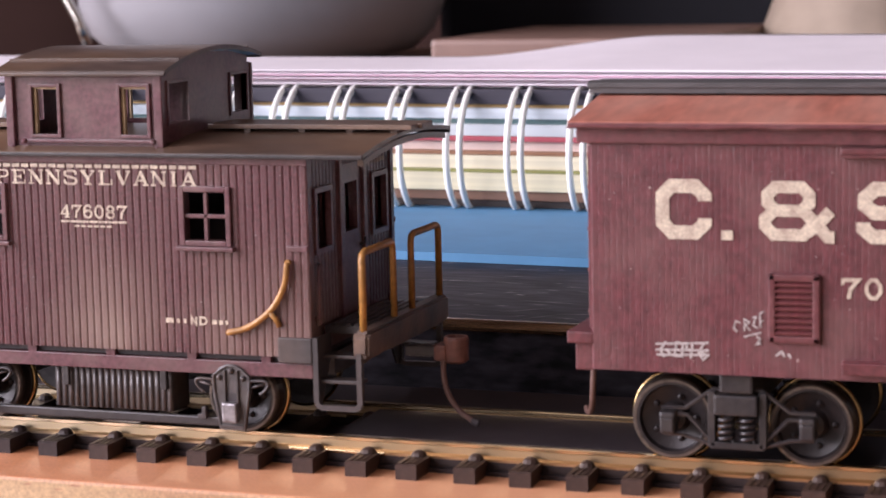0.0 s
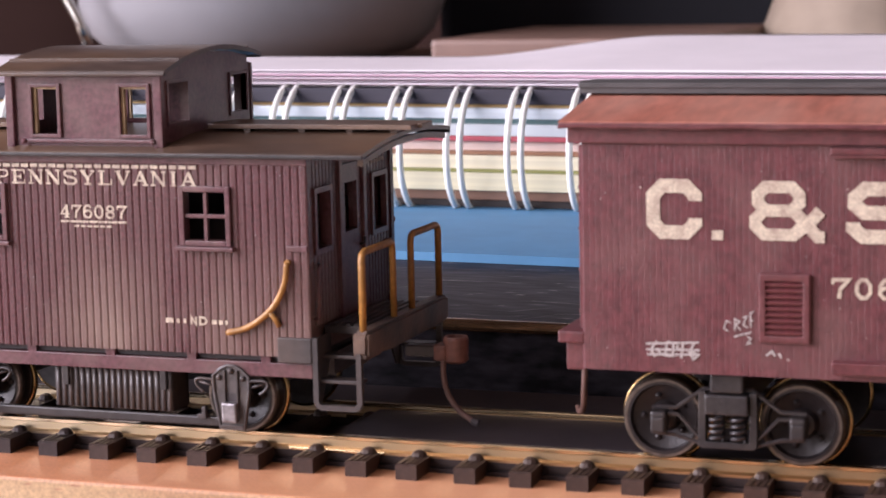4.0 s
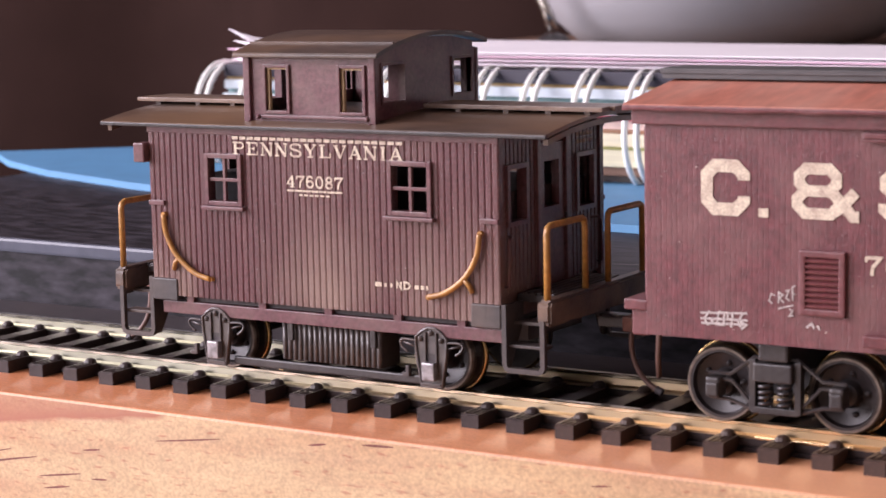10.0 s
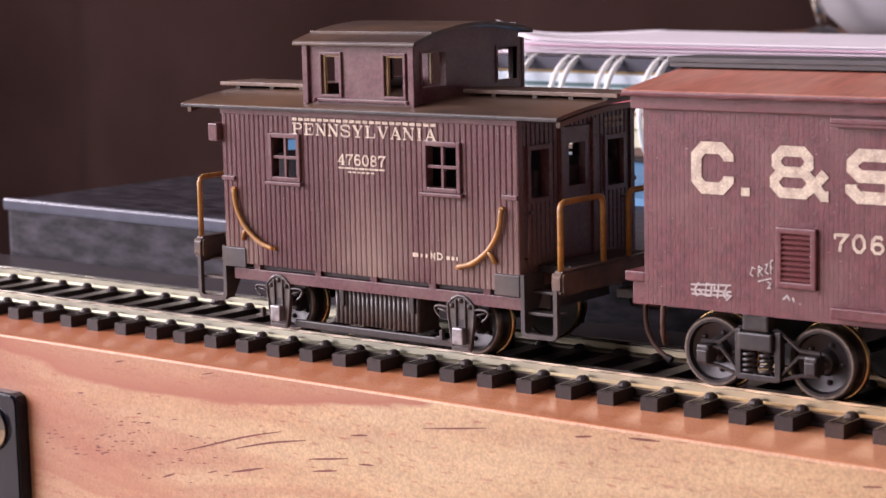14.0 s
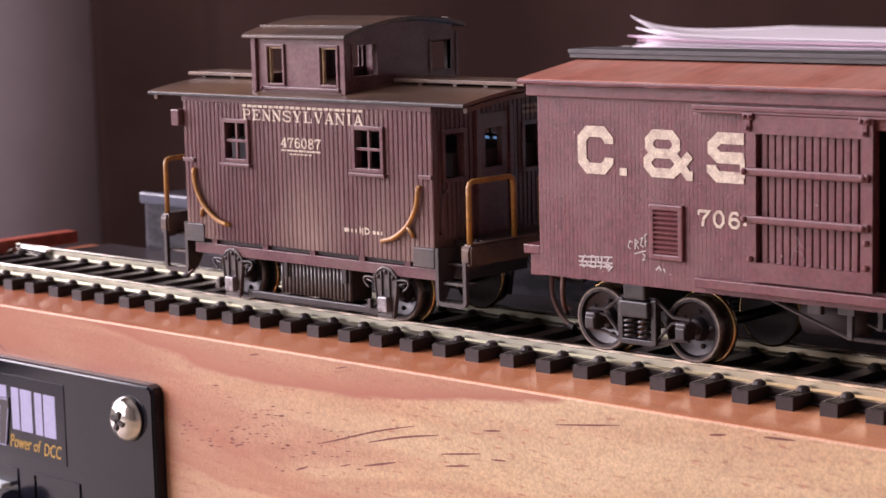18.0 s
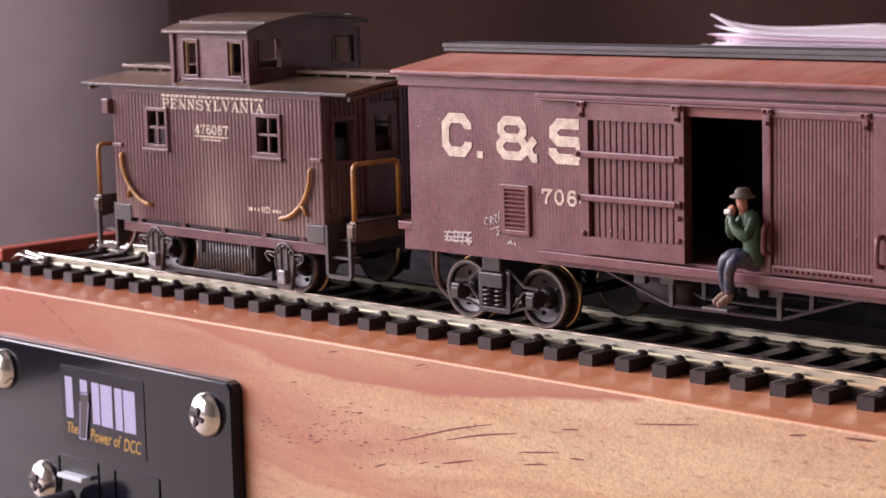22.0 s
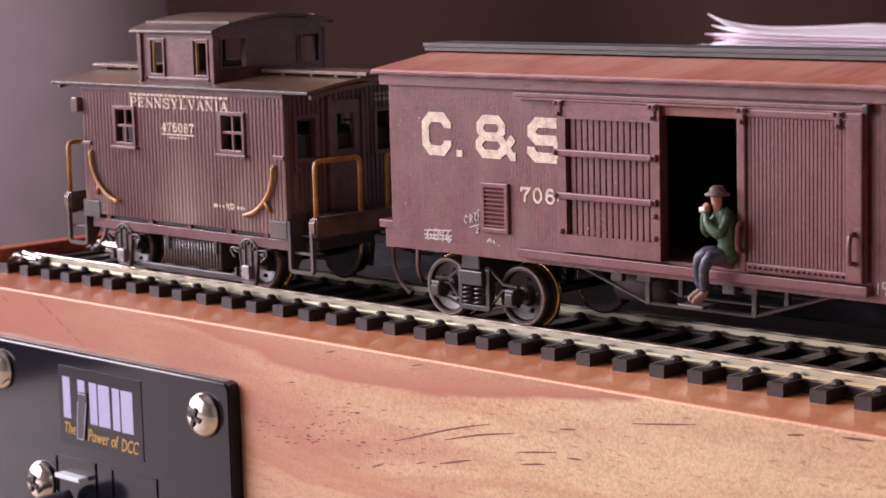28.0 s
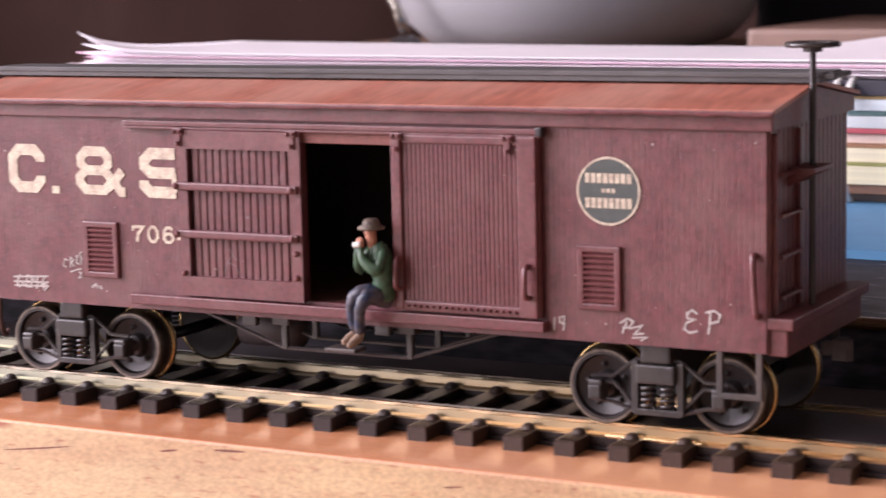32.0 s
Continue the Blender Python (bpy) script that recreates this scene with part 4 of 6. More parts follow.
SIDE_WINDOWS = [(-29.9, -25.1, 26.3, 31.9), (-1.2, 4.0, 26.3, 31.9)]
for s in (-1, 1):
    y = s * 13.42
    y0, y1 = sorted((y, y - s * 0.9))
    bm = bmesh.new()
    wall_cells(bm, (CX0 + 4.1, CX1 - 4.1), (CZ0, CZ1), SIDE_WINDOWS, y0, y1)
    box(bm, CX0, CX0 + 4.1, y0, y1, 15.4, CZ1)
    box(bm, CX1 - 4.1, CX1, y0, y1, 15.4, CZ1)
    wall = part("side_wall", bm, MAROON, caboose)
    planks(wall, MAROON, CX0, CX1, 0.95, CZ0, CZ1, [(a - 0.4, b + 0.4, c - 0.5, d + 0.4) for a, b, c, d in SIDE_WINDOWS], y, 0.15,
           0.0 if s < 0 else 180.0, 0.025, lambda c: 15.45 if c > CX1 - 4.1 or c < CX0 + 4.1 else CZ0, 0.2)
    for w in SIDE_WINDOWS:
        window_part(wall, *w, s * 13.6, s, MAROON_SMOOTH)
    bm = bmesh.new()
    a, b = sorted((s * 13.72, s * 13.2))
    box(bm, CX0 - 0.1, CX1 + 0.1, a, b, 35.0, 35.9, 0.12)
    part("top_rail", bm, MAROON_SMOOTH, wall)
    # corner step boxes and the long underframe beam with its spacers
    for x0 in (CX0 - 0.05, CX1 - 4.15):
        a, b = sorted((s * 13.75, s * 12.0))
        part("corner_block", box(bmesh.new(), x0, x0 + 4.2, a, b, 12.5, 15.4, 0.15), STEPGREY, caboose, "dusty grey corner block")
    a, b = sorted((s * 13.0, s * 12.0))
    part("side_beam", box(bmesh.new(), CX0 + 1, CX1 - 0.2, a, b, 10.65, 12.3, 0.12), MAROON_SMOOTH, caboose)
    for x in (-34.5, -22.5, -12.0, -1.4, 8.0):
        part("spacer", box(bmesh.new(), x - 0.6, x + 0.6, a, b, 12.2, 13.3, 0.06), MAROON_SMOOTH, caboose)
    # grab irons
    for m in (1, -1):
        pts = [(11.5, 24.1), (11.1, 21.6), (9.9, 19.3), (8.3, 17.7), (6.2, 16.4), (3.9, 15.8)]
        q = [((CMID + (px - CMID) * m), s * 14.05, pz) for px, pz in pts]
        bm = tube(bmesh.new(), smooth_path(q, 5), 0.36, 8)
        iron = part("grab_iron", bm, GOLD, caboose, "worn yellow curved grab iron", smooth=True)
        f = [((CMID + (px - CMID) * m), s * yy, pz) for px, yy, pz in ((9.0, 14.05, 18.4), (9.8, 14.0, 17.7), (10.2, 13.8, 16.7))]
        part("bracket", tube(bmesh.new(), f, 0.32, 6), GOLD, iron, smooth=True)
        for px, pz in ((11.5, 24.1), (3.9, 15.8)):
            part("bracket", tube(bmesh.new(), [(CMID + (px - CMID) * m, s * 14.1, pz), (CMID + (px - CMID) * m, s * 13.5, pz)], 0.34, 8), GOLD, iron)
        xm = CMID + (12.7 - CMID) * m
        a, b = sorted((s * 13.95, s * 13.5))
        part("corner_strap", box(bmesh.new(), xm - 1.3, xm + 1.3, a, b, 25.3, 25.95, 0.12), MAROON_SMOOTH, caboose)
    # marker box at one corner
    a, b = sorted((s * 14.6, s * 12.4))
    part("marker_box", box(bmesh.new(), -42.0, -40.2, a, b, 31.0, 33.6, 0.2), MAROON_SMOOTH, caboose)

# lettering on the near side
lab = "worn cream lettering"
part("lettering", serif_mesh("PENNSYLVANIA", -26.0, 0.4, 32.45, 34.2, -13.61, 0.37, 0.18), LETTER, caboose, lab)
bm = bmesh.new()
for i in range(22):
    x = -26.0 + i * 1.21
    box(bm, x, x + 0.95, -13.66, -13.6, 34.45, 34.85)
part("lettering_line", bm, LETTER, caboose, "broken cream line")
part("lettering", serif_mesh("476087", -17.4, -8.7, 28.55, 30.1, -13.61, 0.32, 0.17), LETTER, caboose, lab)
bm = bmesh.new()
for i in range(7):
    x = -17.4 + i * 1.25
    box(bm, x, x + 1.15, -13.65, -13.6, 28.02, 28.26)
for i in range(6):
    x = -15.6 + i * 0.85
    box(bm, x, x + 0.6, -13.65, -13.6, 27.5, 27.72)
part("lettering_line", bm, LETTER, caboose, "thin cream lines")
bm = bmesh.new()
for x, w, h in ((-4.2, 1.0, 0.55), (-2.8, 0.35, 0.5), (-1.9, 0.3, 0.5), (1.7, 0.6, 0.5), (2.6, 0.5, 0.5), (3.4, 0.3, 0.5)):
    box(bm, x, x + w, -13.65, -13.6, 16.6, 16.6 + h)
part("lettering_line", bm, LETTER, caboose, "tiny worn cream bars")
bm = bmesh.new()
stroke(bm, [(-0.9, 16.5), (-0.9, 17.4), (-0.3, 16.5), (-0.3, 17.4)], 0.22, -13.61)
stroke(bm, [(0.2, 16.5), (0.2, 17.4), (0.8, 17.3), (1.05, 16.95), (0.8, 16.6)], 0.22, -13.61, closed=True)
part("lettering_line", bm, LETTER, caboose, "tiny worn cream marks")
bm = bmesh.new()
rnd = random.Random(31)
for i in range(34):
    x, z = rnd.uniform(-38, 12), rnd.uniform(14, 34)
    d = rnd.uniform(0.05, 0.11)
    box(bm, x, x + d, -13.64, -13.6, z, z + d)
tagged(part("dust_specks", bm, CHALK, caboose, "tiny pale specks of dust"), kind="stuff")

# end walls, doors and platforms
for m in (1, -1):
    X = lambda x: CMID + (x - CMID) * m
    holes = [(-10.8, -6.8, 25.2, 31.6), (6.8, 10.8, 25.2, 31.6), (-2.0, 2.0, 26.0, 31.8)]
    x0, x1 = sorted((X(13.3), X(12.6)))
    bm = wall_cells(bmesh.new(), (-13.2, 13.2), (13.2, 36.2), holes, x0, x1, "x")
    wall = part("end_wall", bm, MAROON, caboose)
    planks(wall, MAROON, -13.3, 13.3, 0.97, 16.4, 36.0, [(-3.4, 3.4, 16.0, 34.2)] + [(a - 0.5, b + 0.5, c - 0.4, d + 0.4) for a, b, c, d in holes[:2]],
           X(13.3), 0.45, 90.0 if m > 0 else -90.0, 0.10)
    for a, b, c, d in holes[:2]:
        bm = bmesh.new()
        e0, e1 = sorted((X(14.05), X(12.9)))
        for q in ((a - 0.6, a, c - 0.6, d + 0.6), (b, b + 0.6, c - 0.6, d + 0.6), (a, b, c - 0.6, c), (a, b, d, d + 0.6)):
            box(bm, e0, e1, q[0], q[1], q[2], q[3])
        part("window_frame", bm, MAROON_SMOOTH, wall)
    bm = bmesh.new()
    e0, e1 = sorted((X(13.75), X(13.2)))
    wall_cells(bm, (-3.2, 3.2), (16.3, 34.0), [(-1.9, 1.9, 26.0, 31.8)], e0, e1, "x")
    door = part("door", bm, MAROON_SMOOTH, wall)
    part("door_handle", tube(bmesh.new(), [(X(13.8), 2.5, 24.0), (X(14.4), 2.5, 24.2), (X(14.4), 2.5, 25.0)], 0.18, 6), IRON, door)
    for e in (-1, 1):
        e0, e1 = sorted((X(14.1), X(13.2)))
        part("door_post", box(bmesh.new(), e0, e1, e * 3.7 - 0.4, e * 3.7 + 0.4, 16.2, 34.8, 0.1), MAROON_SMOOTH, wall)
    e0, e1 = sorted((X(13.6), X(20.4)))
    pf = part("platform", box(bmesh.new(), e0, e1, -8.8, 8.8, 15.2, 16.1, 0.1), STEPGREY, caboose, "dark slatted end platform")
    for k in range(6):
        q0, q1 = sorted((X(14.3 + k * 0.95), X(14.9 + k * 0.95)))
        part("slat", box(bmesh.new(), q0, q1, -8.6, 8.6, 16.05, 16.35, 0.08), STEPGREY, pf)
    e0, e1 = sorted((X(19.0), X(20.9)))
    beam = bmesh.new()
    prism(beam, [(-13.3, 16.4), (13.3, 16.4), (13.7, 15.9), (13.7, 13.6), (13.3, 13.2), (9.0, 13.1), (6.5, 13.6), (-6.5, 13.6), (-9.0, 13.1), (-13.3, 13.2), (-13.7, 13.6), (-13.7, 15.9)], e0, e1, "x")
    bmesh.ops.bevel(beam, geom=beam.edges[:], offset=0.35, segments=2, affect="EDGES")
    part("end_beam", beam, BEAMGREY, caboose, "dusty grey end beam")
    for e in (-1, 1):
        rail = [Vector((X(20.0), e * y, z)) for y, z in ((3.0, 16.2), (3.0, 24.3), (3.25, 25.0), (3.8, 25.25), (11.8, 25.25), (12.4, 25.0), (12.65, 24.4), (12.65, 16.2))]
        part("platform_rail", tube(bmesh.new(), rail, 0.42, 8), GOLD, caboose, "worn yellow bent platform rail", smooth=True)
        # steps: a bent flat strap with thin side plates and open treads
        w, lo, hi, r = 0.62, 7.2, 15.5, 0.9
        u0, u1 = 14.1, 20.0
        outer = [(u0, hi), (u0, lo + r), (u0 + 0.3, lo + 0.25), (u0 + r, lo), (u1 - r, lo), (u1 - 0.3, lo + 0.25), (u1, lo + r), (u1, hi)]
        inside = [(u1 - w, hi), (u1 - w, lo + r), (u1 - r, lo + w), (u0 + r, lo + w), (u0 + w, lo + r), (u0 + w, hi)]
        a, b = sorted((e * 13.65, e * 12.95))
        steps = part("steps", prism(bmesh.new(), [(X(p), q) for p, q in outer + inside], a, b), STEPGREY, caboose, "dusty grey boarding steps")
        for q0, low in ((u0 + 0.1, 7.6), (u1 - 0.35, 12.6)):
            p0, p1 = sorted((X(q0), X(q0 + 0.25)))
            plate = [(e * 13.0, low), (e * 12.0, low), (e * 8.8, 13.0), (e * 8.8, 15.4), (e * 13.0, 15.4)]
            part("stringer", prism(bmesh.new(), plate, p0, p1, "x"), STEPGREY, steps)
        for z, ya, yb in ((10.2, 12.9, 10.9), (12.8, 11.4, 9.2)):
            p0, p1 = sorted((X(u0 + 0.35), X(u1 - 0.35)))
            a3, b3 = sorted((e * ya, e * yb))
            part("tread", box(bmesh.new(), p0, p1, a3, b3, z, z + 0.4, 0.08), STEPGREY, steps)
    for e in (-1, 1):
        grab = [(X(13.6), e * 12.0, 17.4), (X(14.4), e * 12.0, 17.5), (X(14.4), e * 12.0, 22.8), (X(14.3), e * 11.3, 23.4), (X(13.6), e * 10.2, 23.4)]
        part("end_grab", tube(bmesh.new(), grab, 0.2, 6), MAROON_SMOOTH, caboose, smooth=True)
    # coupler and hose
    e0, e1 = sorted((X(20.4), X(26.4)))
    cp = part("coupler", box(bmesh.new(), e0, e1, -0.8, 0.8, 11.3, 12.6, 0.2), IRON, caboose, "sooty coupler shank with a rusty knuckle")
    e0, e1 = sorted((X(24.2), X(25.7)))
    part("yoke", box(bmesh.new(), e0, e1, -1.5, 1.2, 11.0, 12.9, 0.25), RUST, cp, "rusty red yoke")
    bm = lathe(bmesh.new(), [(1.1, 0), (1.45, 0.3), (1.5, 2.8), (1.4, 3.1), (1.05, 3.1), (1.0, 1.9), (0.05, 1.8)], (X(26.6), -0.2, 10.7), "z", 20)
    part("knuckle", bm, RUST, cp, "rusty brown cup-shaped knuckle", smooth=False)
    hose = [(X(25.3), -1.0, 11), (X(25.3), -1.1, 9.4), (X(25.8), -1.2, 7.2), (X(27.2), -1.3, 5.2), (X(29.0), -1.4, 4.0)]
    h = part("air_hose", tube(bmesh.new(), smooth_path(hose, 5), 0.36, 8), BRASSWIRE, caboose, "brown curved air hose", smooth=True)
    part("gladhand", tube(bmesh.new(), [(X(28.8), -1.4, 4.1), (X(29.6), -1.4, 3.8)], 0.52, 8), DARK, h)
    # end roof carline
    e0, e1 = sorted((X(20.2), X(20.9)))
    part("carline", curved_roof(13.6, 35.75, 1.1, e0, e1, 0.7, 0.7), CABROOF, caboose)

bm = bmesh.new()
for k, z in enumerate((33.3, 34.2)):
    for i in range(5):
        box(bm, 13.72, 13.79, 6.6 + i * 0.9, 7.2 + i * 0.9, z, z + 0.5)
part("lettering_line", bm, LETTER, caboose, "tiny worn cream bars")
part("floor", box(bmesh.new(), CX0 + 0.9, CX1 - 0.9, -12.4, 12.4, 12.4, 13.4), DARK, caboose)
part("roof", curved_roof(14.6, 36.4, 1.2, -47.4, 21.2, 0.5, 0.8), CABROOF, caboose, "dusty brown-black arched roof")
part("eave_trim", box(bmesh.new(), -47.4, 21.2, -14.75, -14.2, 35.85, 36.3, 0.1), IRON, caboose)
part("eave_trim", box(bmesh.new(), -47.4, 21.2, 14.2, 14.75, 36.4, 36.9, 0.1), IRON, caboose)
for k in (-1, 0, 1):
    for a, b in ((-3.2, 23.4), (-50.6, -25.8)):
        part("walk_board", box(bmesh.new(), a + (0.4 if k else 0), b - (0.5 if k else 0), k * 2.5 - 1.15, k * 2.5 + 1.15, 38.25, 38.8, 0.08), WALKBROWN, caboose, "brown weathered walkway board")
for x in (2, 9, 15, 20.5, -28, -34, -40, -47):
    part("walk_support", box(bmesh.new(), x - 0.4, x + 0.4, -3.0, 3.0, 37.7, 38.27), CABROOF, caboose)

# cupola
UX0, UX1 = -24.6, -4.4
cup = part("cupola", wall_cells(bmesh.new(), (UX0, UX1), (36.2, 45.3), [(-21.3, -18.0, 38.2, 43.7), (-9.7, -6.3, 38.2, 43.7)], -12.0, -11.3), MAROON_SMOOTH, caboose)
part("cupola_wall", wall_cells(bmesh.new(), (UX0, UX1), (36.2, 45.3), [(-21.3, -18.0, 38.2, 43.7), (-9.7, -6.3, 38.2, 43.7)], 11.3, 12.0), MAROON_SMOOTH, cup)
for a, b in ((UX0, UX0 + 0.7), (UX1 - 0.7, UX1)):
    bm = wall_cells(bmesh.new(), (-11.3, 11.3), (37.2, 45.6), [(-10.6, -5.6, 39.4, 44.0), (6.2, 10.8, 39.4, 44.0)], a, b, "x")
    prism(bm, [(-11.3, 45.6), (11.3, 45.6), (11.3, 46.2), (6, 47.0), (0, 47.2), (-6, 46.7), (-11.3, 45.7)], a, b, "x")
    ew = part("cupola_wall", bm, MAROON_SMOOTH, cup)
    for y, h in ((-8.1, 2.5), (8.5, 2.3)):
        bm = bmesh.new()
        for q in ((y - h - 0.35, y - h, 39.05, 44.35), (y + h, y + h + 0.35, 39.05, 44.35), (y - h, y + h, 39.05, 39.4), (y - h, y + h, 44.0, 44.35)):
            box(bm, a - 0.2, b + 0.2, *q)
        part("window_frame", bm, MAROON_SMOOTH, ew)
for s in (-1, 1):
    for x0, x1 in ((-21.3, -18.0), (-9.7, -6.3)):
        bm = bmesh.new()
        y0, y1 = sorted((s * 12.35, s * 11.6))
        for q in ((x0 - 0.45, x0, 37.8, 44.1), (x1, x1 + 0.45, 37.8, 44.1), (x0, x1, 37.8, 38.2), (x0, x1, 43.7, 44.1)):
            box(bm, q[0], q[1], y0, y1, q[2], q[3], 0.08)
        part("window_frame", bm, MAROON_SMOOTH, cup)
        bm = bmesh.new()
        y0, y1 = sorted((s * 11.9, s * 11.4))
        box(bm, x0 + 0.02, x0 + 0.36, y0, y1, 38.2, 43.7)
        box(bm, x0 + 0.36, x1 - 0.02, y0, y1, 43.45, 43.7)
        part("sash_edge", bm, SASH, cup, "thin sash edge with golden light painted on")
    y0, y1 = sorted((s * 12.5, s * 11.9))
    part("sill_strip", box(bmesh.new(), -22.6, -5.2, y0, y1, 37.2, 37.65, 0.12), MAROON_SMOOTH, cup)
    part("base_strip", box(bmesh.new(), UX0 - 0.2, UX1 + 0.2, y0, y1, 36.3, 36.75, 0.1), MAROON_SMOOTH, cup)
    for x in (-22.4, -5.5, -23.9, -5.0):
        z = 37.4 if x in (-22.4, -5.5) else 36.6
        part("bolt", lathe(bmesh.new(), [(0.34, 0), (0.34, s * 0.2), (0.15, s * 0.4)], (x, s * 12.45, z), "y", 10), MAROON_SMOOTH, cup)
    for x in (UX0 + 0.35, UX1 - 0.35):
        part("corner_post", box(bmesh.new(), x - 0.5, x + 0.5, y0 + (0.0 if s < 0 else 0.0), y1, 36.7, 45.2, 0.1), MAROON_SMOOTH, cup)
part("cupola_roof", curved_roof(13.3, 45.65, 1.85, -25.7, -3.3, 0.55, 0.8), CABROOF, cup, "dusty brown-black arched cupola roof")
for s in (-1, 1):
    y0, y1 = sorted((s * 13.45, s * 12.9))
    ez = 45.05 if s < 0 else 45.85
    part("roof_edge", box(bmesh.new(), -25.7, -3.3, y0, y1, ez, ez + 0.4, 0.1), CABROOF, cup)
    bz = 45.65 + 1.85 * (1 - (9.4 / 13.3) ** 2) + 0.8 * (s * 9.4 + 13.3) / 26.6
    part("roof_batten", box(bmesh.new(), -25.7, -3.3, s * 9.4 - 0.16, s * 9.4 + 0.16, bz - 0.1, bz + 0.2, 0.05), CABROOF, cup)

# running gear
caboose_wheels = []


def wheelset(parent, x, z, r, half=7.9, ribs=False):
    """Two flanged wheels on an axle, turning about y."""
    ax = part("wheelset", tube(bmesh.new(), [(0, -10.4, 0), (0, 10.4, 0)], 0.75, 12), WHEELDARK, parent, "dark steel axle with two wheels", at=(x, 0, z), smooth=True)
    for s in (-1, 1):
        o = s * half
        bm = lathe(bmesh.new(), [(0.9, o - s * 0.4), (r - 0.6, o - s * 0.4), (r + 0.55, o - s * 0.5), (r + 0.6, o - s * 0.1), (r + 0.1, o + s * 0.35),
                                 (r, o + s * 2.2), (r - 0.25, o + s * 2.45), (r - 0.75, o + s * 2.45), (r - 0.95, o + s * 1.8), (1.7, o + s * 1.2), (1.3, o + s * 2.1), (0.8, o + s * 2.2)], (0, 0, 0), "y", 40)
        w = part("wheel", bm, WHEELDARK, ax, smooth=False)
        bm = lathe(bmesh.new(), [(r + 0.02, o + s * 0.5), (r + 0.04, o + s * 2.2), (r - 0.15, o + s * 2.5), (r - 0.42, o + s * 2.5), (r - 0.44, o + s * 1.9), (r + 0.02, o + s * 0.5)], (0, 0, 0), "y", 40, False)
        part("tyre", bm, WHEELMETAL, w, "bright worn steel tyre")
        bm = lathe(bmesh.new(), [(r + 0.3, o - s * 0.56), (r + 0.6, o - s * 0.54), (r + 0.68, o - s * 0.1), (r + 0.3, o + s * 0.3), (r + 0.3, o - s * 0.56)], (0, 0, 0), "y", 40, False)
        part("flange", bm, BRASS, w, "brassy worn wheel flange", smooth=True)
        for k in range(5):
            a = k * math.tau / 5
            bm = lathe(bmesh.new(), [(0.33, o + s * 1.2), (0.33, o + s * 1.75), (0.1, o + s * 1.9)], (math.cos(a) * 2.4, 0, math.sin(a) * 2.4), "y", 8)
            part("boss", bm, WHEELDARK, w)
    return ax


RAILTOP = 3.28
for x in (3.6, -30.2):
    caboose_wheels.append((wheelset(caboose, x, RAILTOP + 4.35, 4.35), x, RAILTOP + 4.35))
    for s in (-1, 1):
        shield = [(x - 1.4, 11.3), (x - 0.5, 11.75), (x + 0.5, 11.75), (x + 1.4, 11.3), (x + 2.25, 10.5), (x + 2.2, 8.8), (x + 1.5, 4.3), (x - 1.5, 4.3), (x - 2.2, 8.8), (x - 2.25, 10.5)]
        ped = part("pedestal", prism(bmesh.new(), shield, s * 13.05, s * 12.45), PEDESTAL, caboose, "dusty grey axle pedestal")
        part("rim", tube(bmesh.new(), [(a, s * 13.10, b) for a, b in shield], 0.2, 6, True), PEDESTAL, ped, smooth=True)
        for e in (-0.8, 0.8):
            part("guide", box(bmesh.new(), x + e - 0.13, x + e + 0.13, *sorted((s * 13.35, s * 12.95)), 7.4, 11.2, 0.05), STEPGREY, ped)
        part("slot", box(bmesh.new(), x - 0.66, x + 0.66, *sorted((s * 13.10, s * 12.95)), 7.4, 8.5), DARK, ped)
        part("axle_box", box(bmesh.new(), x - 0.95, x + 0.9, *sorted((s * 14.05, s * 12.95)), 5.2, 7.5, 0.22), BAREMETAL, ped, "worn silvery axle box")
        part("keeper", box(bmesh.new(), x - 1.4, x + 1.4, *sorted((s * 13.35, s * 12.95)), 4.4, 4.8, 0.08), STEPGREY, ped)
        for bx_, bz in ((x - 1.5, 10.3), (x + 1.5, 10.3), (x, 11.1)):
            part("bolt", lathe(bmesh.new(), [(0.34, 0), (0.34, s * 0.25), (0.12, s * 0.45)], (bx_, s * 13.05, bz), "y", 10), STEPGREY, ped)
        for e in (-1, 1):
            sp = [(x + e * 2.1, s * 13.05, 10.0), (x + e * 4.0, s * 13.05, 10.1), (x + e * 4.6, s * 13.05, 9.7), (x + e * 4.2, s * 13.05, 9.0), (x + e * 3.5, s * 13.05, 8.5)]
            part("spring_leaf", tube(bmesh.new(), smooth_path(sp, 4), 0.18, 6), STEPGREY, ped, smooth=True)
            part("spring_leaf", tube(bmesh.new(), [(x + e * 2.1, s * 12.95, 9.2), (x + e * 4.1, s * 12.95, 9.7)], 0.16, 6), STEPGREY, ped, smooth=True)
        bm = box(bmesh.new(), x - 4.0, x - 3.5, *sorted((s * 12.95, s * 12.25)), 5.3, 6.7, 0.1)
        part("hanger", box(bm, x - 4.6, x - 3.8, *sorted((s * 12.95, s * 12.25)), 5.25, 5.8, 0.1), STEPGREY, ped)
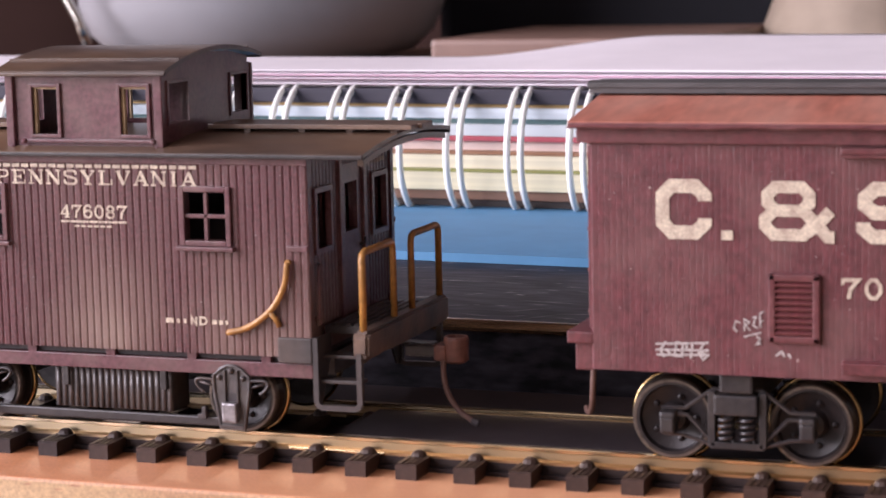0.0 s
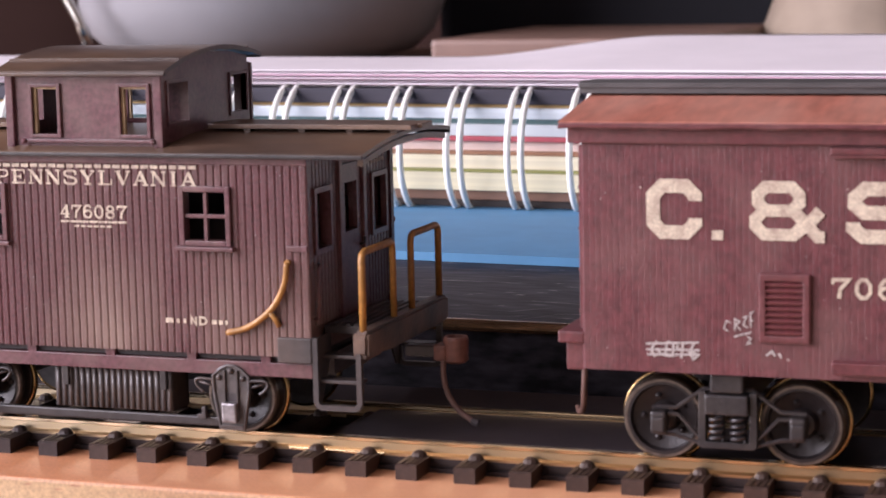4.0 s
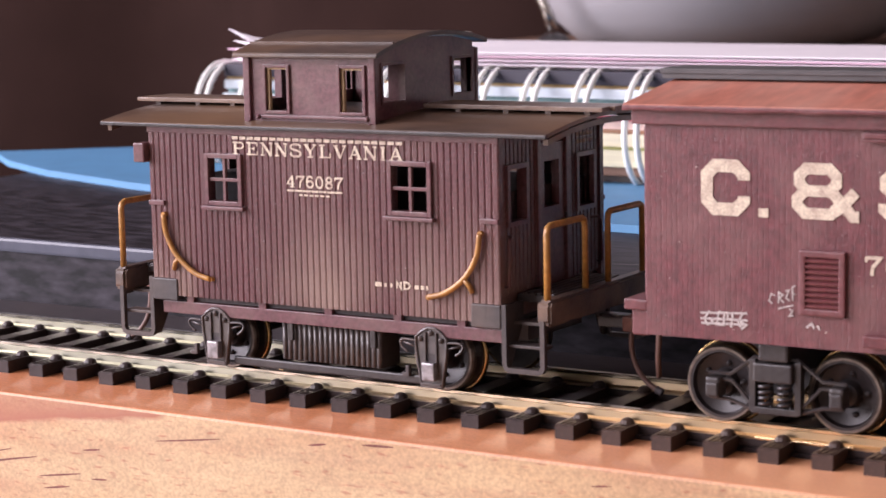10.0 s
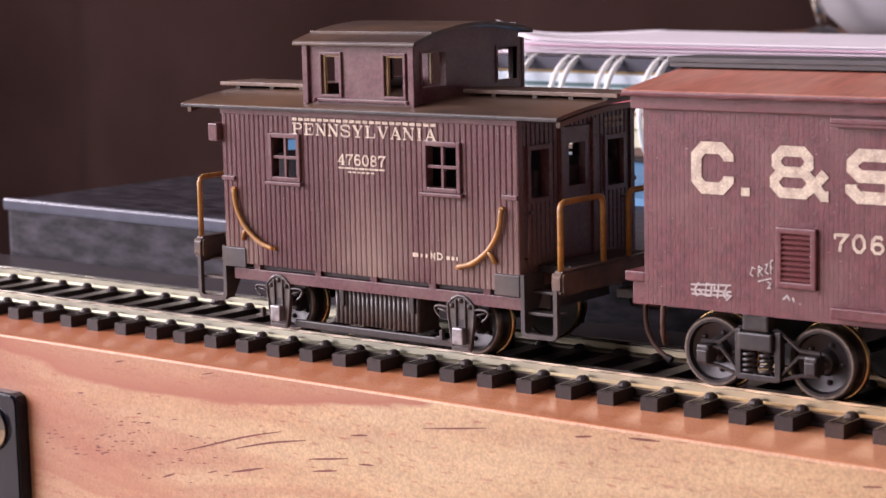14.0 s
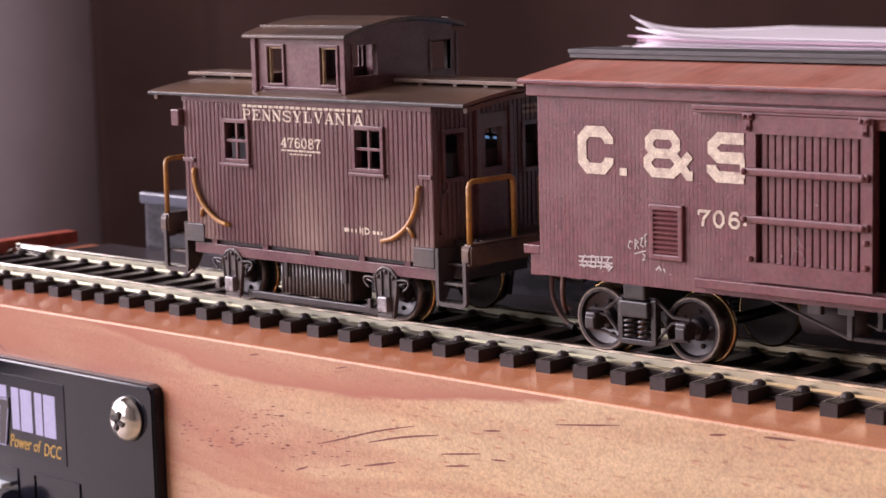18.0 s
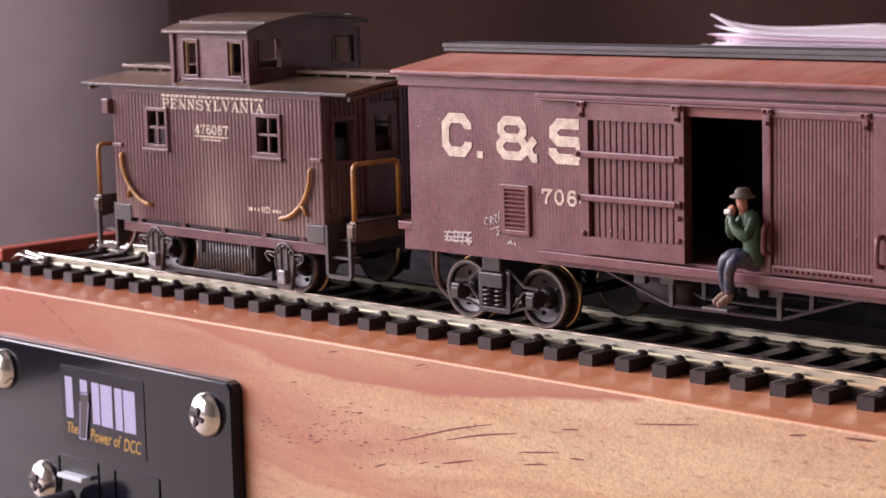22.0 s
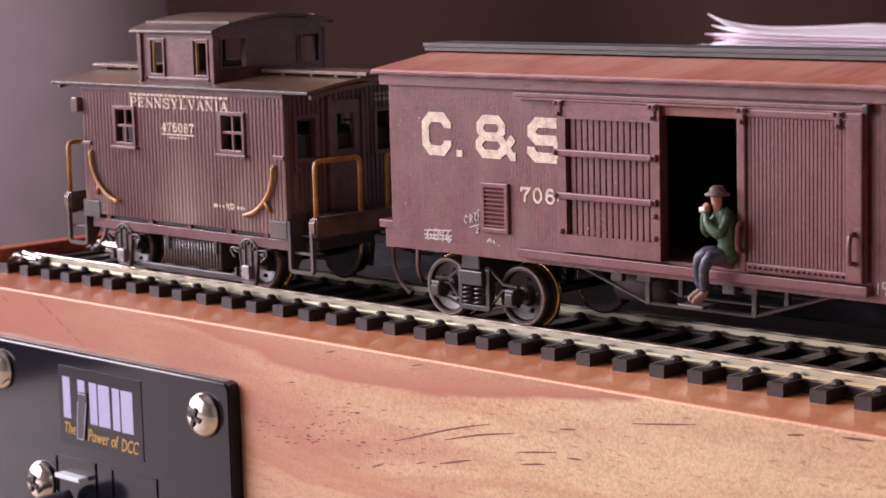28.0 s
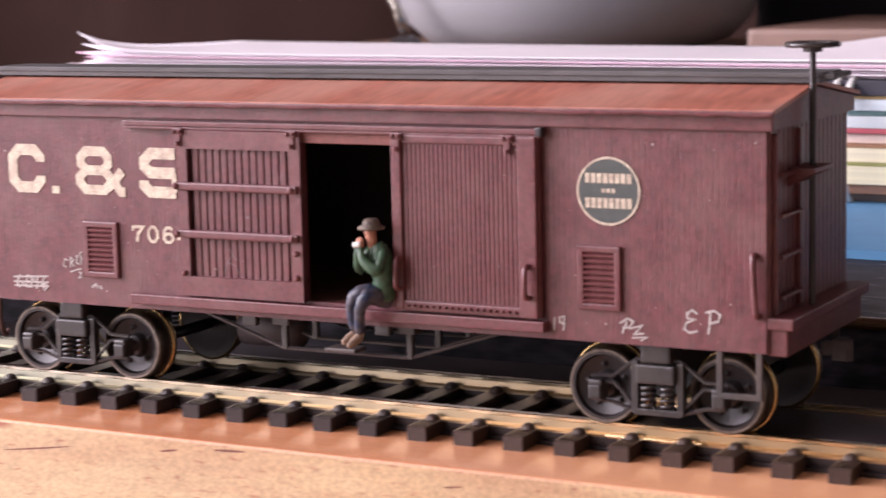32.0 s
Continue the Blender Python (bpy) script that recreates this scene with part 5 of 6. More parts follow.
for s in (-1, 1):
    y0, y1 = sorted((s * 12.2, s * 8.0))
    bt = part("battery_box", box(bmesh.new(), -20.0, -4.4, y0, y1, 5.7, 10.8, 0.12), STEPGREY, caboose, "grey-black ribbed underfloor box")
    for k in range(19):
        x = -19.5 + k * 0.82
        part("rib", tube(bmesh.new(), [(x, s * 12.2, 5.8), (x, s * 12.2, 10.6)], 0.30, 6), PEDESTAL, bt, smooth=True)
    for x in (-18.2, -5.3):
        part("strap", box(bmesh.new(), x - 0.4, x + 0.4, *sorted((s * 12.9, s * 12.2)), 8.4, 10.9, 0.1), IRON, bt)
    part("tie_bar", box(bmesh.new(), -28.0, 2.2, *sorted((s * 12.3, s * 11.6)), 4.3, 5.4, 0.2), IRON, caboose, "long black tie bar")
# added black block fills the inside so the windows look unlit
part("interior_shade_block", box(bmesh.new(), -38.5, 12.2, -7.5, 12.2, 13.4, 28.6, 0.2), DARK, caboose)
part("underframe", box(bmesh.new(), CX0, CX1, -7.0, 7.0, 10.0, 12.6), DARK, caboose)


# ---- boxcar ----
boxcar = thing("boxcar", "brown-red wooden model boxcar with one door slid open", "boxcar")
BX0, BX1, BZ0, BZ1 = -7.7, 103.2, 13.6, 38.2
DOORWAY = (44.4, 57.6, 16.0, 36.6)
for s in (-1, 1):
    y = s * 14.135
    y0, y1 = sorted((y, y - s * 1.0))
    holes = [DOORWAY] if s < 0 else []
    wall = part("side_wall", wall_cells(bmesh.new(), (BX0, BX1), (BZ0, BZ1), holes, y0, y1), BOXRED, boxcar)
    if s < 0:
        planks(wall, BOXRED, BX0, 26.0, 0.66, BZ0, BZ1, [], y, 0.034, 0.0, 0.0)
        planks(wall, BOXRED, 76.6, BX1, 0.66, BZ0, BZ1, [], y, 0.034, 0.0, 0.0)
        planks(wall, BOXRED, 26.0, 44.4, 0.66, BZ0, BZ1, [], y, 0.034, 0.0, 0.0)
    a, b = sorted((s * 14.75, s * 13.9))
    part("fascia", box(bmesh.new(), BX0 - 1.5, BX1 + 0.8, a, b, 38.0, 39.9, 0.12), BOXTRIM, boxcar)
for x0, x1, t in ((BX0, BX0 + 1.0, -90.0), (BX1 - 1.0, BX1, 90.0)):
    wall = part("end_wall", box(bmesh.new(), x0, x1, -12.95, 12.95, BZ0, 39.8), BOXRED, boxcar)
    bm = prism(bmesh.new(), [(-13.9, 39.8), (13.9, 39.8), (0, 42.1)], x0, x1, "x")
    part("gable", bm, BOXRED, wall)
    planks(wall, BOXRED, -13.95, 13.95, 1.55, BZ0, 39.6, [], x0 if t < 0 else x1, 0.26, t, 0.1)
part("floor", box(bmesh.new(), BX0 + 1, BX1 - 1, -13.9, 12.9, 14.2, 15.9), material("bare_floor_wood", (0.10, 0.042, 0.030), 0.7, vary=0.25), boxcar)
# added black sheet paints the shade seen through the doorway
part("shade_lining", box(bmesh.new(), BX0 + 1, BX1 - 1, 12.3, 12.9, 15.9, 39.0), DARK, boxcar)
part("header_beam", box(bmesh.new(), 44.4, 57.2, -14.6, -13.4, 35.4, 36.9, 0.1), material("orange_brown_wood", (0.17, 0.05, 0.04), 0.6, vary=0.25), boxcar, "red-brown beam over the doorway")
# roof with its rough eaves
rnd = random.Random(41)
for s in (-1, 1):
    bm = prism(bmesh.new(), [(s * 15.5, 39.85), (s * 15.5, 40.35), (0, 42.6), (0, 42.1)], BX0 - 2.2, BX1 + 1.3, "x")
    rf = part("roof_slope", bm, BOXROOF, boxcar, "dusty red sheet roof with sheen painted into its colour")
    bm = bmesh.new()
    box(bm, BX0 - 2.2, BX1 + 1.3, *sorted((s * 15.75, s * 15.3)), 39.75, 40.2, 0.12)
    part("eave_strip", bm, BOXTRIM, rf)
    lip = [(BX0 - 2.2 + i * 1.9, s * (15.72 + rnd.uniform(-0.06, 0.06)), 39.78 + rnd.uniform(-0.1, 0.1)) for i in range(61)]
    part("eave_lip", tube(bmesh.new(), lip, 0.17, 6), BOXTRIM, rf, "rough crusted eave edge")
for k in (-1, 0, 1):
    part("walk_board", box(bmesh.new(), -11.6 + (0.5 if k else 0), 106.4 - (0.4 if k else 0), k * 2.3 - 1.07, k * 2.3 + 1.07, 43.05, 43.65, 0.08), WALK, boxcar, "grey weathered roof walk board")
for i in range(12):
    x = -6 + i * 9.7
    part("walk_saddle", box(bmesh.new(), x - 0.5, x + 0.5, -2.2, 2.2, 42.0, 42.6), WALK, boxcar)
part("walk_base", box(bmesh.new(), -10.9, 105.6, -3.2, 3.2, 42.45, 43.1, 0.05), WALK, boxcar)

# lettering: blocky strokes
W = 1.45
Y = -14.21


def glyph(strokes, label="worn cream block letter"):
    bm = bmesh.new()
    for k, (pts, w, closed) in enumerate(strokes):
        stroke(bm, pts, w, Y, 0.06 + 0.012 * k, closed)
    return part("lettering", bm, LETTER, boxcar, label)


def octagon(x0, x1, z0, z1, c):
    return [(x0, z0 + c), (x0, z1 - c), (x0 + c, z1), (x1 - c, z1), (x1, z1 - c), (x1, z0 + c), (x1 - c, z0), (x0 + c, z0)]


o = octagon(0.0, 4.5, 28.65, 33.55, 1.0)
glyph([([(4.5, 32.0), o[4], o[3], o[2], o[1], o[0], o[7], o[6], o[5], (4.5, 30.2)], W, False)])
glyph([([(6.85, 27.95), (6.85, 28.95)], 1.2, False)], "worn cream full stop")
a1 = octagon(11.1, 15.4, 31.15, 33.6, 0.8)
a2 = octagon(10.85, 15.7, 28.65, 31.15, 0.9)
glyph([(a1, 1.25, True), (a2, 1.25, True), ([(14.7, 28.6), (16.1, 29.6), (17.6, 31.2)], 1.25, False), ([(15.6, 30.4), (17.3, 28.5), (18.0, 28.5)], 1.25, False)])
glyph([([(25.8, 33.55), (22.1, 33.55), (21.05, 32.6), (21.05, 31.9), (22.0, 31.1), (25.8, 31.1)], W, False), ([(25.8, 28.65), (21.9, 28.65), (20.9, 29.5), (20.9, 30.1)], W, False),
       ([(25.6, 31.1), (25.6, 28.65)], 0.7, False)])
part("lettering", serif_mesh("7064", 18.7, 27.6, 22.2, 24.3, Y, 0.50, 0.26, 0.28), LETTER, boxcar, "worn cream figures")
# herald disc with a pale rim and bars
bm = lathe(bmesh.new(), [(3.85, 0), (3.85, -0.07), (0.02, -0.075)], (84.7, Y + 0.01, 30.9), "y", 40)
disc = part("emblem_disc", bm, material("grey_green_disc", (0.060, 0.066, 0.062), 0.6, vary=0.15), boxcar, "dark grey round emblem with pale rim")
bm = bmesh.new()
stroke(bm, [(84.7 + 3.75 * math.cos(a * math.tau / 40), 30.9 + 3.75 * math.sin(a * math.tau / 40)) for a in range(40)], 0.24, Y - 0.07, 0.03, True)
part("emblem_rim", bm, LETTER, disc)
for zc, h, n, half in ((32.35, 1.1, 8, 2.9), (30.95, 0.45, 3, 0.9), (29.55, 1.15, 8, 2.9)):
    w = 2 * half / n
    for k in range(n):
        x = 84.7 - half + (k + 0.5) * w
        part("emblem_bar", box(bmesh.new(), x - w / 2 + 0.09, x + w / 2 - 0.09, Y - 0.11, Y - 0.075, zc - h / 2, zc + h / 2), LETTER, disc)
# pale specks and chipped spots
rnd = random.Random(23)
bm = bmesh.new()
for i in range(36):
    x, z, d = rnd.uniform(-6, 26) if i % 2 else rnd.uniform(77, 102), rnd.uniform(14, 37), rnd.uniform(0.04, 0.09)
    box(bm, x, x + d, Y - 0.02, Y + 0.03, z, z + d * rnd.uniform(0.6, 1.6))
tagged(part("dust_specks", bm, CHALK, boxcar, "tiny pale specks of dust"), kind="stuff")
# chalk marks
rnd = random.Random(17)


def chalk(lines, label="chalk scrawl", w=0.2):
    bm = bmesh.new()
    for k, pts in enumerate(lines):
        stroke(bm, [(a + rnd.uniform(-.06, .06), b + rnd.uniform(-.06, .06)) for a, b in pts], w, Y, 0.05 + 0.006 * k)
    return part("chalk_mark", bm, CHALK, boxcar, label)


chalk([[(-0.9, 16.6), (4.8, 17.0)], [(-0.9, 16.0), (4.9, 16.2)], [(-0.7, 15.5), (4.6, 15.7)], [(0.3, 17.0), (-0.4, 16.0), (0.0, 15.3), (0.8, 15.6), (0.2, 16.2)],
       [(1.4, 16.9), (1.1, 15.5), (2.0, 15.4), (2.1, 16.8), (1.4, 16.9)], [(2.6, 16.9), (2.5, 16.1), (3.3, 16.1)], [(3.2, 17.0), (3.0, 15.2)],
       [(4.4, 16.9), (3.8, 15.9), (4.2, 15.2), (4.8, 15.6), (4.0, 16.0)]], "crossed-out chalk scrawl", 0.24)
chalk([[(8.3, 19.2), (7.8, 19.4), (7.5, 18.6), (8.0, 18.3)], [(8.6, 18.4), (8.7, 19.6), (9.2, 19.4), (8.8, 19.0), (9.3, 18.5)], [(9.5, 19.8), (9.9, 20.0), (9.6, 19.0), (10.0, 18.8)],
       [(10.7, 20.5), (10.3, 20.3), (10.3, 18.8)], [(10.3, 19.6), (10.7, 19.6)], [(8.6, 17.8), (10.4, 18.3)], [(9.9, 17.8), (10.3, 17.7), (9.9, 17.1), (10.4, 17.1)]], w=0.16)
chalk([[(77.8, 16.2), (77.8, 14.7)], [(79.0, 15.5), (78.5, 15.6), (78.5, 16.2), (79.0, 16.3), (79.05, 15.3), (78.9, 14.7)]], w=0.2)
chalk([[(85.9, 15.9), (86.8, 16.6), (87.6, 16.3), (87.0, 15.6), (86.2, 15.5)], [(86.8, 16.2), (86.2, 14.8)], [(87.0, 15.4), (88.6, 15.9), (87.6, 14.8), (88.9, 15.0)], [(87.4, 14.4), (89.2, 14.6), (88.4, 14.1)]], w=0.2)
chalk([[(95.2, 17.6), (94.6, 18.0), (94.0, 17.6), (94.1, 17.1), (94.8, 16.9), (93.9, 16.5), (93.7, 15.8), (94.3, 15.4), (95.3, 15.7)]], "chalk letter", 0.24)
chalk([[(96.4, 15.4), (96.6, 16.6), (96.7, 18.1)], [(96.2, 17.8), (97.2, 18.1), (97.9, 17.6), (97.6, 16.9), (96.6, 16.6)]], "chalk letter", 0.24)
bm = bmesh.new()
for k, pts in enumerate(([(33.0, 18.8), (33.4, 20.2), (34.2, 21.2), (34.9, 20.6)], [(33.6, 20.3), (34.6, 20.0), (35.1, 19.0)], [(33.9, 22.0), (34.4, 21.2)], [(36.6, 26.0), (36.9, 26.1)])):
    stroke(bm, pts, 0.09 if k < 3 else 0.26, -14.76, 0.03 + 0.005 * k)
part("chalk_mark", bm, material("faint_chalk", (0.22, 0.16, 0.155), 0.8, vary=0.4, grain=4000), boxcar, "faint chalk scribble on the bars")
chalk([[(12.0, 15.9), (12.6, 16.4), (12.9, 15.8)], [(13.2, 16.2), (13.6, 15.7)]], "faint chalk smear", 0.25)


def louvre(x0, x1, z0, z1):
    bm = bmesh.new()
    for q in ((x0, x0 + 0.8, z0, z1), (x1 - 0.8, x1, z0, z1), (x0, x1, z0, z0 + 0.8), (x0, x1, z1 - 0.8, z1)):
        box(bm, q[0], q[1], -14.7, -14.0, q[2], q[3], 0.2)
    v = part("vent", bm, BOXTRIM, boxcar, "louvred vent panel")
    n = 9
    for k in range(n):
        z = z0 + 0.8 + (k + 0.5) * (z1 - z0 - 1.6) / n
        s_ = part("slat", box(bmesh.new(), x0 + 0.6, x1 - 0.6, -0.28, 0.28, -0.16, 0.16, 0.05), BOXTRIM, v, at=(0, -14.4, z))
        s_.rotation_euler.x = radians(35)


louvre(11.2, 16.6, 17.3, 24.6)
louvre(80.9, 86.2, 17.3, 24.7)

# door tracks
part("door_track", box(bmesh.new(), 18.7, 76.8, -15.3, -14.2, 37.1, 37.75, 0.12), BOXTRIM, boxcar, "upper door track")
part("door_track", box(bmesh.new(), 18.6, 76.8, -15.2, -14.15, 36.75, 37.05, 0.06), BOXTRIM, boxcar, "upper door track lip")
part("door_sill", box(bmesh.new(), 18.9, 77.0, -15.5, -14.0, 14.4, 15.7, 0.15), BOXTRIM, boxcar, "long lower door sill")


def bolts(parent, spots, y, r=0.42):
    for x, z in spots:
        part("bolt", lathe(bmesh.new(), [(r, 0), (r, -0.25), (r * 0.4, -0.5)], (x, y, z), "y", 8), BOXTRIM, parent)


# slatted stock door
d1 = part("slatted_door", wall_cells(bmesh.new(), (26.9, 44.8), (16.0, 36.7), [(28.3, 43.2, 18.4, 34.4)], -15.35, -14.5), BOXTRIM, boxcar, "ventilated door with upright bars")
for z in (29.75, 23.8):
    part("cross_bar", box(bmesh.new(), 26.6, 44.5, -15.9, -15.2, z - 0.5, z + 0.5, 0.25), BOXTRIM, d1)
    bolts(d1, ((26.9, z), (43.8, z)), -15.8, 0.42)
# added dark panel: shade in the gaps is put into its colour
part("shade_backing", box(bmesh.new(), 28.1, 43.4, -14.42, -14.25, 18.2, 34.6), material("shadowed_red_lining", (0.045, 0.014, 0.016), 0.6, vary=0.2), d1, "dark red panel standing in for shade between the bars")
for k in range(13):
    x = 29.2 + k * 1.07
    part("door_bar", box(bmesh.new(), x - 0.44, x + 0.44, -14.75, -14.4, 18.2, 34.6, 0.14), BOXTRIM, d1)
bolts(d1, ((27.5, 18.8), (44.0, 22.0), (44.0, 19.0)), -15.35, 0.4)


def door_hanger(parent, x, z, y):
    """A forked strap with two small bolts, hung over the door track."""
    bm = box(bmesh.new(), x - 0.75, x + 0.75, y - 0.35, y, z - 0.1, z + 0.75, 0.15)
    h = part("hanger", box(bm, x - 0.4, x + 0.4, y - 0.3, y, z - 1.5, z + 0.3, 0.12), BOXTRIM, parent)
    for dx, dz in ((-0.4, 0.35), (0.4, 0.35), (0, -1.1)):
        part("bolt", lathe(bmesh.new(), [(0.27, 0), (0.27, -0.2), (0.1, -0.35)], (x + dx, y - 0.33, z + dz), "y", 8), BOXTRIM, h)


def grip(parent, x, z, y):
    part("handle", tube(bmesh.new(), smooth_path([(x, y + 0.1, z + 1.9), (x, y - 0.8, z + 1.5), (x, y - 0.9, z - 1.3), (x, y + 0.1, z - 1.8)], 4), 0.34, 8), BOXTRIM, parent, smooth=True)


for x in (27.3, 43.8):
    door_hanger(d1, x, 36.2, -15.35)
# sliding door of narrow boards, pushed along to leave the doorway open
d2 = part("board_door", box(bmesh.new(), 57.6, 76.5, -15.0, -14.3, 16.0, 36.9, 0.1), BOXTRIM, boxcar, "closed-board sliding door")
planks(d2, BOXTRIM, 58.9, 73.7, 0.6, 17.2, 35.9, [], -15.0, 0.13, 0.0, 0.06)
for x0, x1 in ((57.5, 58.8), (73.9, 76.3)):
    part("stile", box(bmesh.new(), x0, x1, -15.55, -14.9, 16.0, 36.9, 0.2), BOXTRIM, d2)
for z0, z1 in ((35.8, 36.8), (16.0, 17.2)):
    part("door_rail", box(bmesh.new(), 58.6, 74.0, -15.4, -14.9, z0, z1, 0.2), BOXTRIM, d2)
for k in range(18):
    bolts(d2, ((59.4 + k * 0.83, 16.6),), -15.35, 0.2)
for x, y in ((58.4, -15.5), (72.8, -15.38)):
    door_hanger(d2, x, 36.3, y)
grip(d2, 58.4, 20.4, -15.7)
grip(d2, 75.2, 20.2, -15.7)
part("track_end", box(bmesh.new(), 76.3, 77.1, -15.6, -14.3, 36.9, 38.0, 0.2), IRON, boxcar, "dark door track end stop")

# end beams, couplers, hoses, ladders
for m, X in ((-1, BX0), (1, BX1)):
    a, b = sorted((X, X + m * 2.2))
    part("end_beam", box(bmesh.new(), a, b, -13.6, 13.6, 13.3, 16.4, 0.2), BOXTRIM, boxcar)
    a, b = sorted((X, X + m * 3.0))
    part("end_cap", box(bmesh.new(), a, b, -14.1, 14.1, 16.3, 17.6, 0.2), BOXTRIM, boxcar)
    a, b = sorted((X + m * 1.8, X + m * 3.4))
    cp = part("coupler", box(bmesh.new(), a, b, -0.9, 0.9, 11.2, 12.7, 0.2), DARK, boxcar, "dark coupler")
    k0 = X + m * 3.2
    bm = prism(bmesh.new(), [(k0, -1.2), (k0 + m * 1.8, -1.4), (k0 + m * 2.4, -0.8), (k0 + m * 2.1, 0.2), (k0 + m * 1.5, -0.2), (k0 + m * 1.0, 0.5), (k0 + m * 1.3, 1.5), (k0, 1.2)], 10.8, 13.1, "z")
    part("knuckle", bm, DARK, cp)
    if m < 0:
        part("air_hose", tube(bmesh.new(), smooth_path([(X + m * 2.0, -6.8, 13.4), (X + m * 2.2, -6.8, 9.4), (X + m * 2.6, -5.8, 7.4), (X + m * 3.4, -4.2, 6.5), (X + m * 4.0, -3.0, 6.8)], 5), 0.36, 8), BRASSWIRE, boxcar, "brown curved air hose", smooth=True)
    # corner stirrups
    for s in (-1, 1):
        x = X - m * 0.6
        bm = bmesh.new()
        for q0, q1, z0, z1 in ((x, x - m * 0.7, 8.4, 13.8), (x - m * 4.6, x - m * 5.3, 8.4, 13.8), (x, x - m * 5.3, 8.2, 8.9)):
            box(bm, *sorted((q0, q1)), *sorted((s * 14.0, s * 13.4)), z0, z1, 0.1)
        if m > 0:
            part("stirrup_step", bm, STEPGREY, boxcar, "square foot step")
        else:
            bm.free()
    for k, z in enumerate((19.5, 24.0, 28.5, 33.0)):
        part("ladder_rung", tube(bmesh.new(), [(X, -12.0, z), (X + m * 0.9, -12.0, z), (X + m * 0.9, -5.2, z), (X, -5.2, z)], 0.28, 6), BOXTRIM, boxcar)
    for y in (-12.6, -4.8):
        part("ladder_rail", box(bmesh.new(), *sorted((X, X + m * 0.8)), y - 0.35, y + 0.35, 17.8, 37.6, 0.1), BOXTRIM, boxcar)
part("corner_grab", tube(bmesh.new(), smooth_path([(101.9, -14.2, 24.4), (101.9, -15.0, 23.9), (102.2, -15.0, 18.4), (102.2, -14.2, 17.8)], 4), 0.38, 8), BOXTRIM, boxcar, smooth=True)
# brake wheel on its staff
staff = part("brake_staff", tube(bmesh.new(), [(105.0, -4.0, 14), (105.0, -4.0, 46.8)], 0.38, 8), IRON, boxcar, "thin dark brake staff")
part("brake_wheel", tube(bmesh.new(), [(105.0 + 2.8 * math.cos(a * math.tau / 28), -4.0 + 2.8 * math.sin(a * math.tau / 28), 46.8) for a in range(28)], 0.35, 6, True), IRON, staff, "dark round brake wheel", smooth=True)
for a in range(4):
    part("spoke", tube(bmesh.new(), [(105.0, -4.0, 46.6), (105.0 + 2.7 * math.cos(a * 1.571 + .4), -4.0 + 2.7 * math.sin(a * 1.571 + .4), 46.8)], 0.25, 6), IRON, staff)
part("ratchet", lathe(bmesh.new(), [(0.5, 0), (1.1, 0.1), (1.1, 0.8), (0.4, 1.0)], (105.0, -4.0, 45.9), "z", 12), IRON, staff)
part("brake_step", prism(bmesh.new(), [(103.2, 33.4), (106.6, 33.4), (106.6, 33.0), (103.2, 31.2)], -8.0, -1.5), BOXTRIM, boxcar, "small bracketed brake step")
for x0, x1 in ((BX0 - 0.9, BX0 - 0.1), (BX1 + 0.1, BX1 + 0.9)):
    part("end_fascia", prism(bmesh.new(), [(-14.6, 38.1), (14.6, 38.1), (14.6, 39.8), (0, 41.9), (-14.6, 39.8)], x0, x1, "x"), BOXTRIM, boxcar)
part("roof_end_board", box(bmesh.new(), 104.0, 107.2, -3.2, 3.2, 42.9, 43.5, 0.1), WALK, boxcar)

# trucks
boxcar_wheels = []


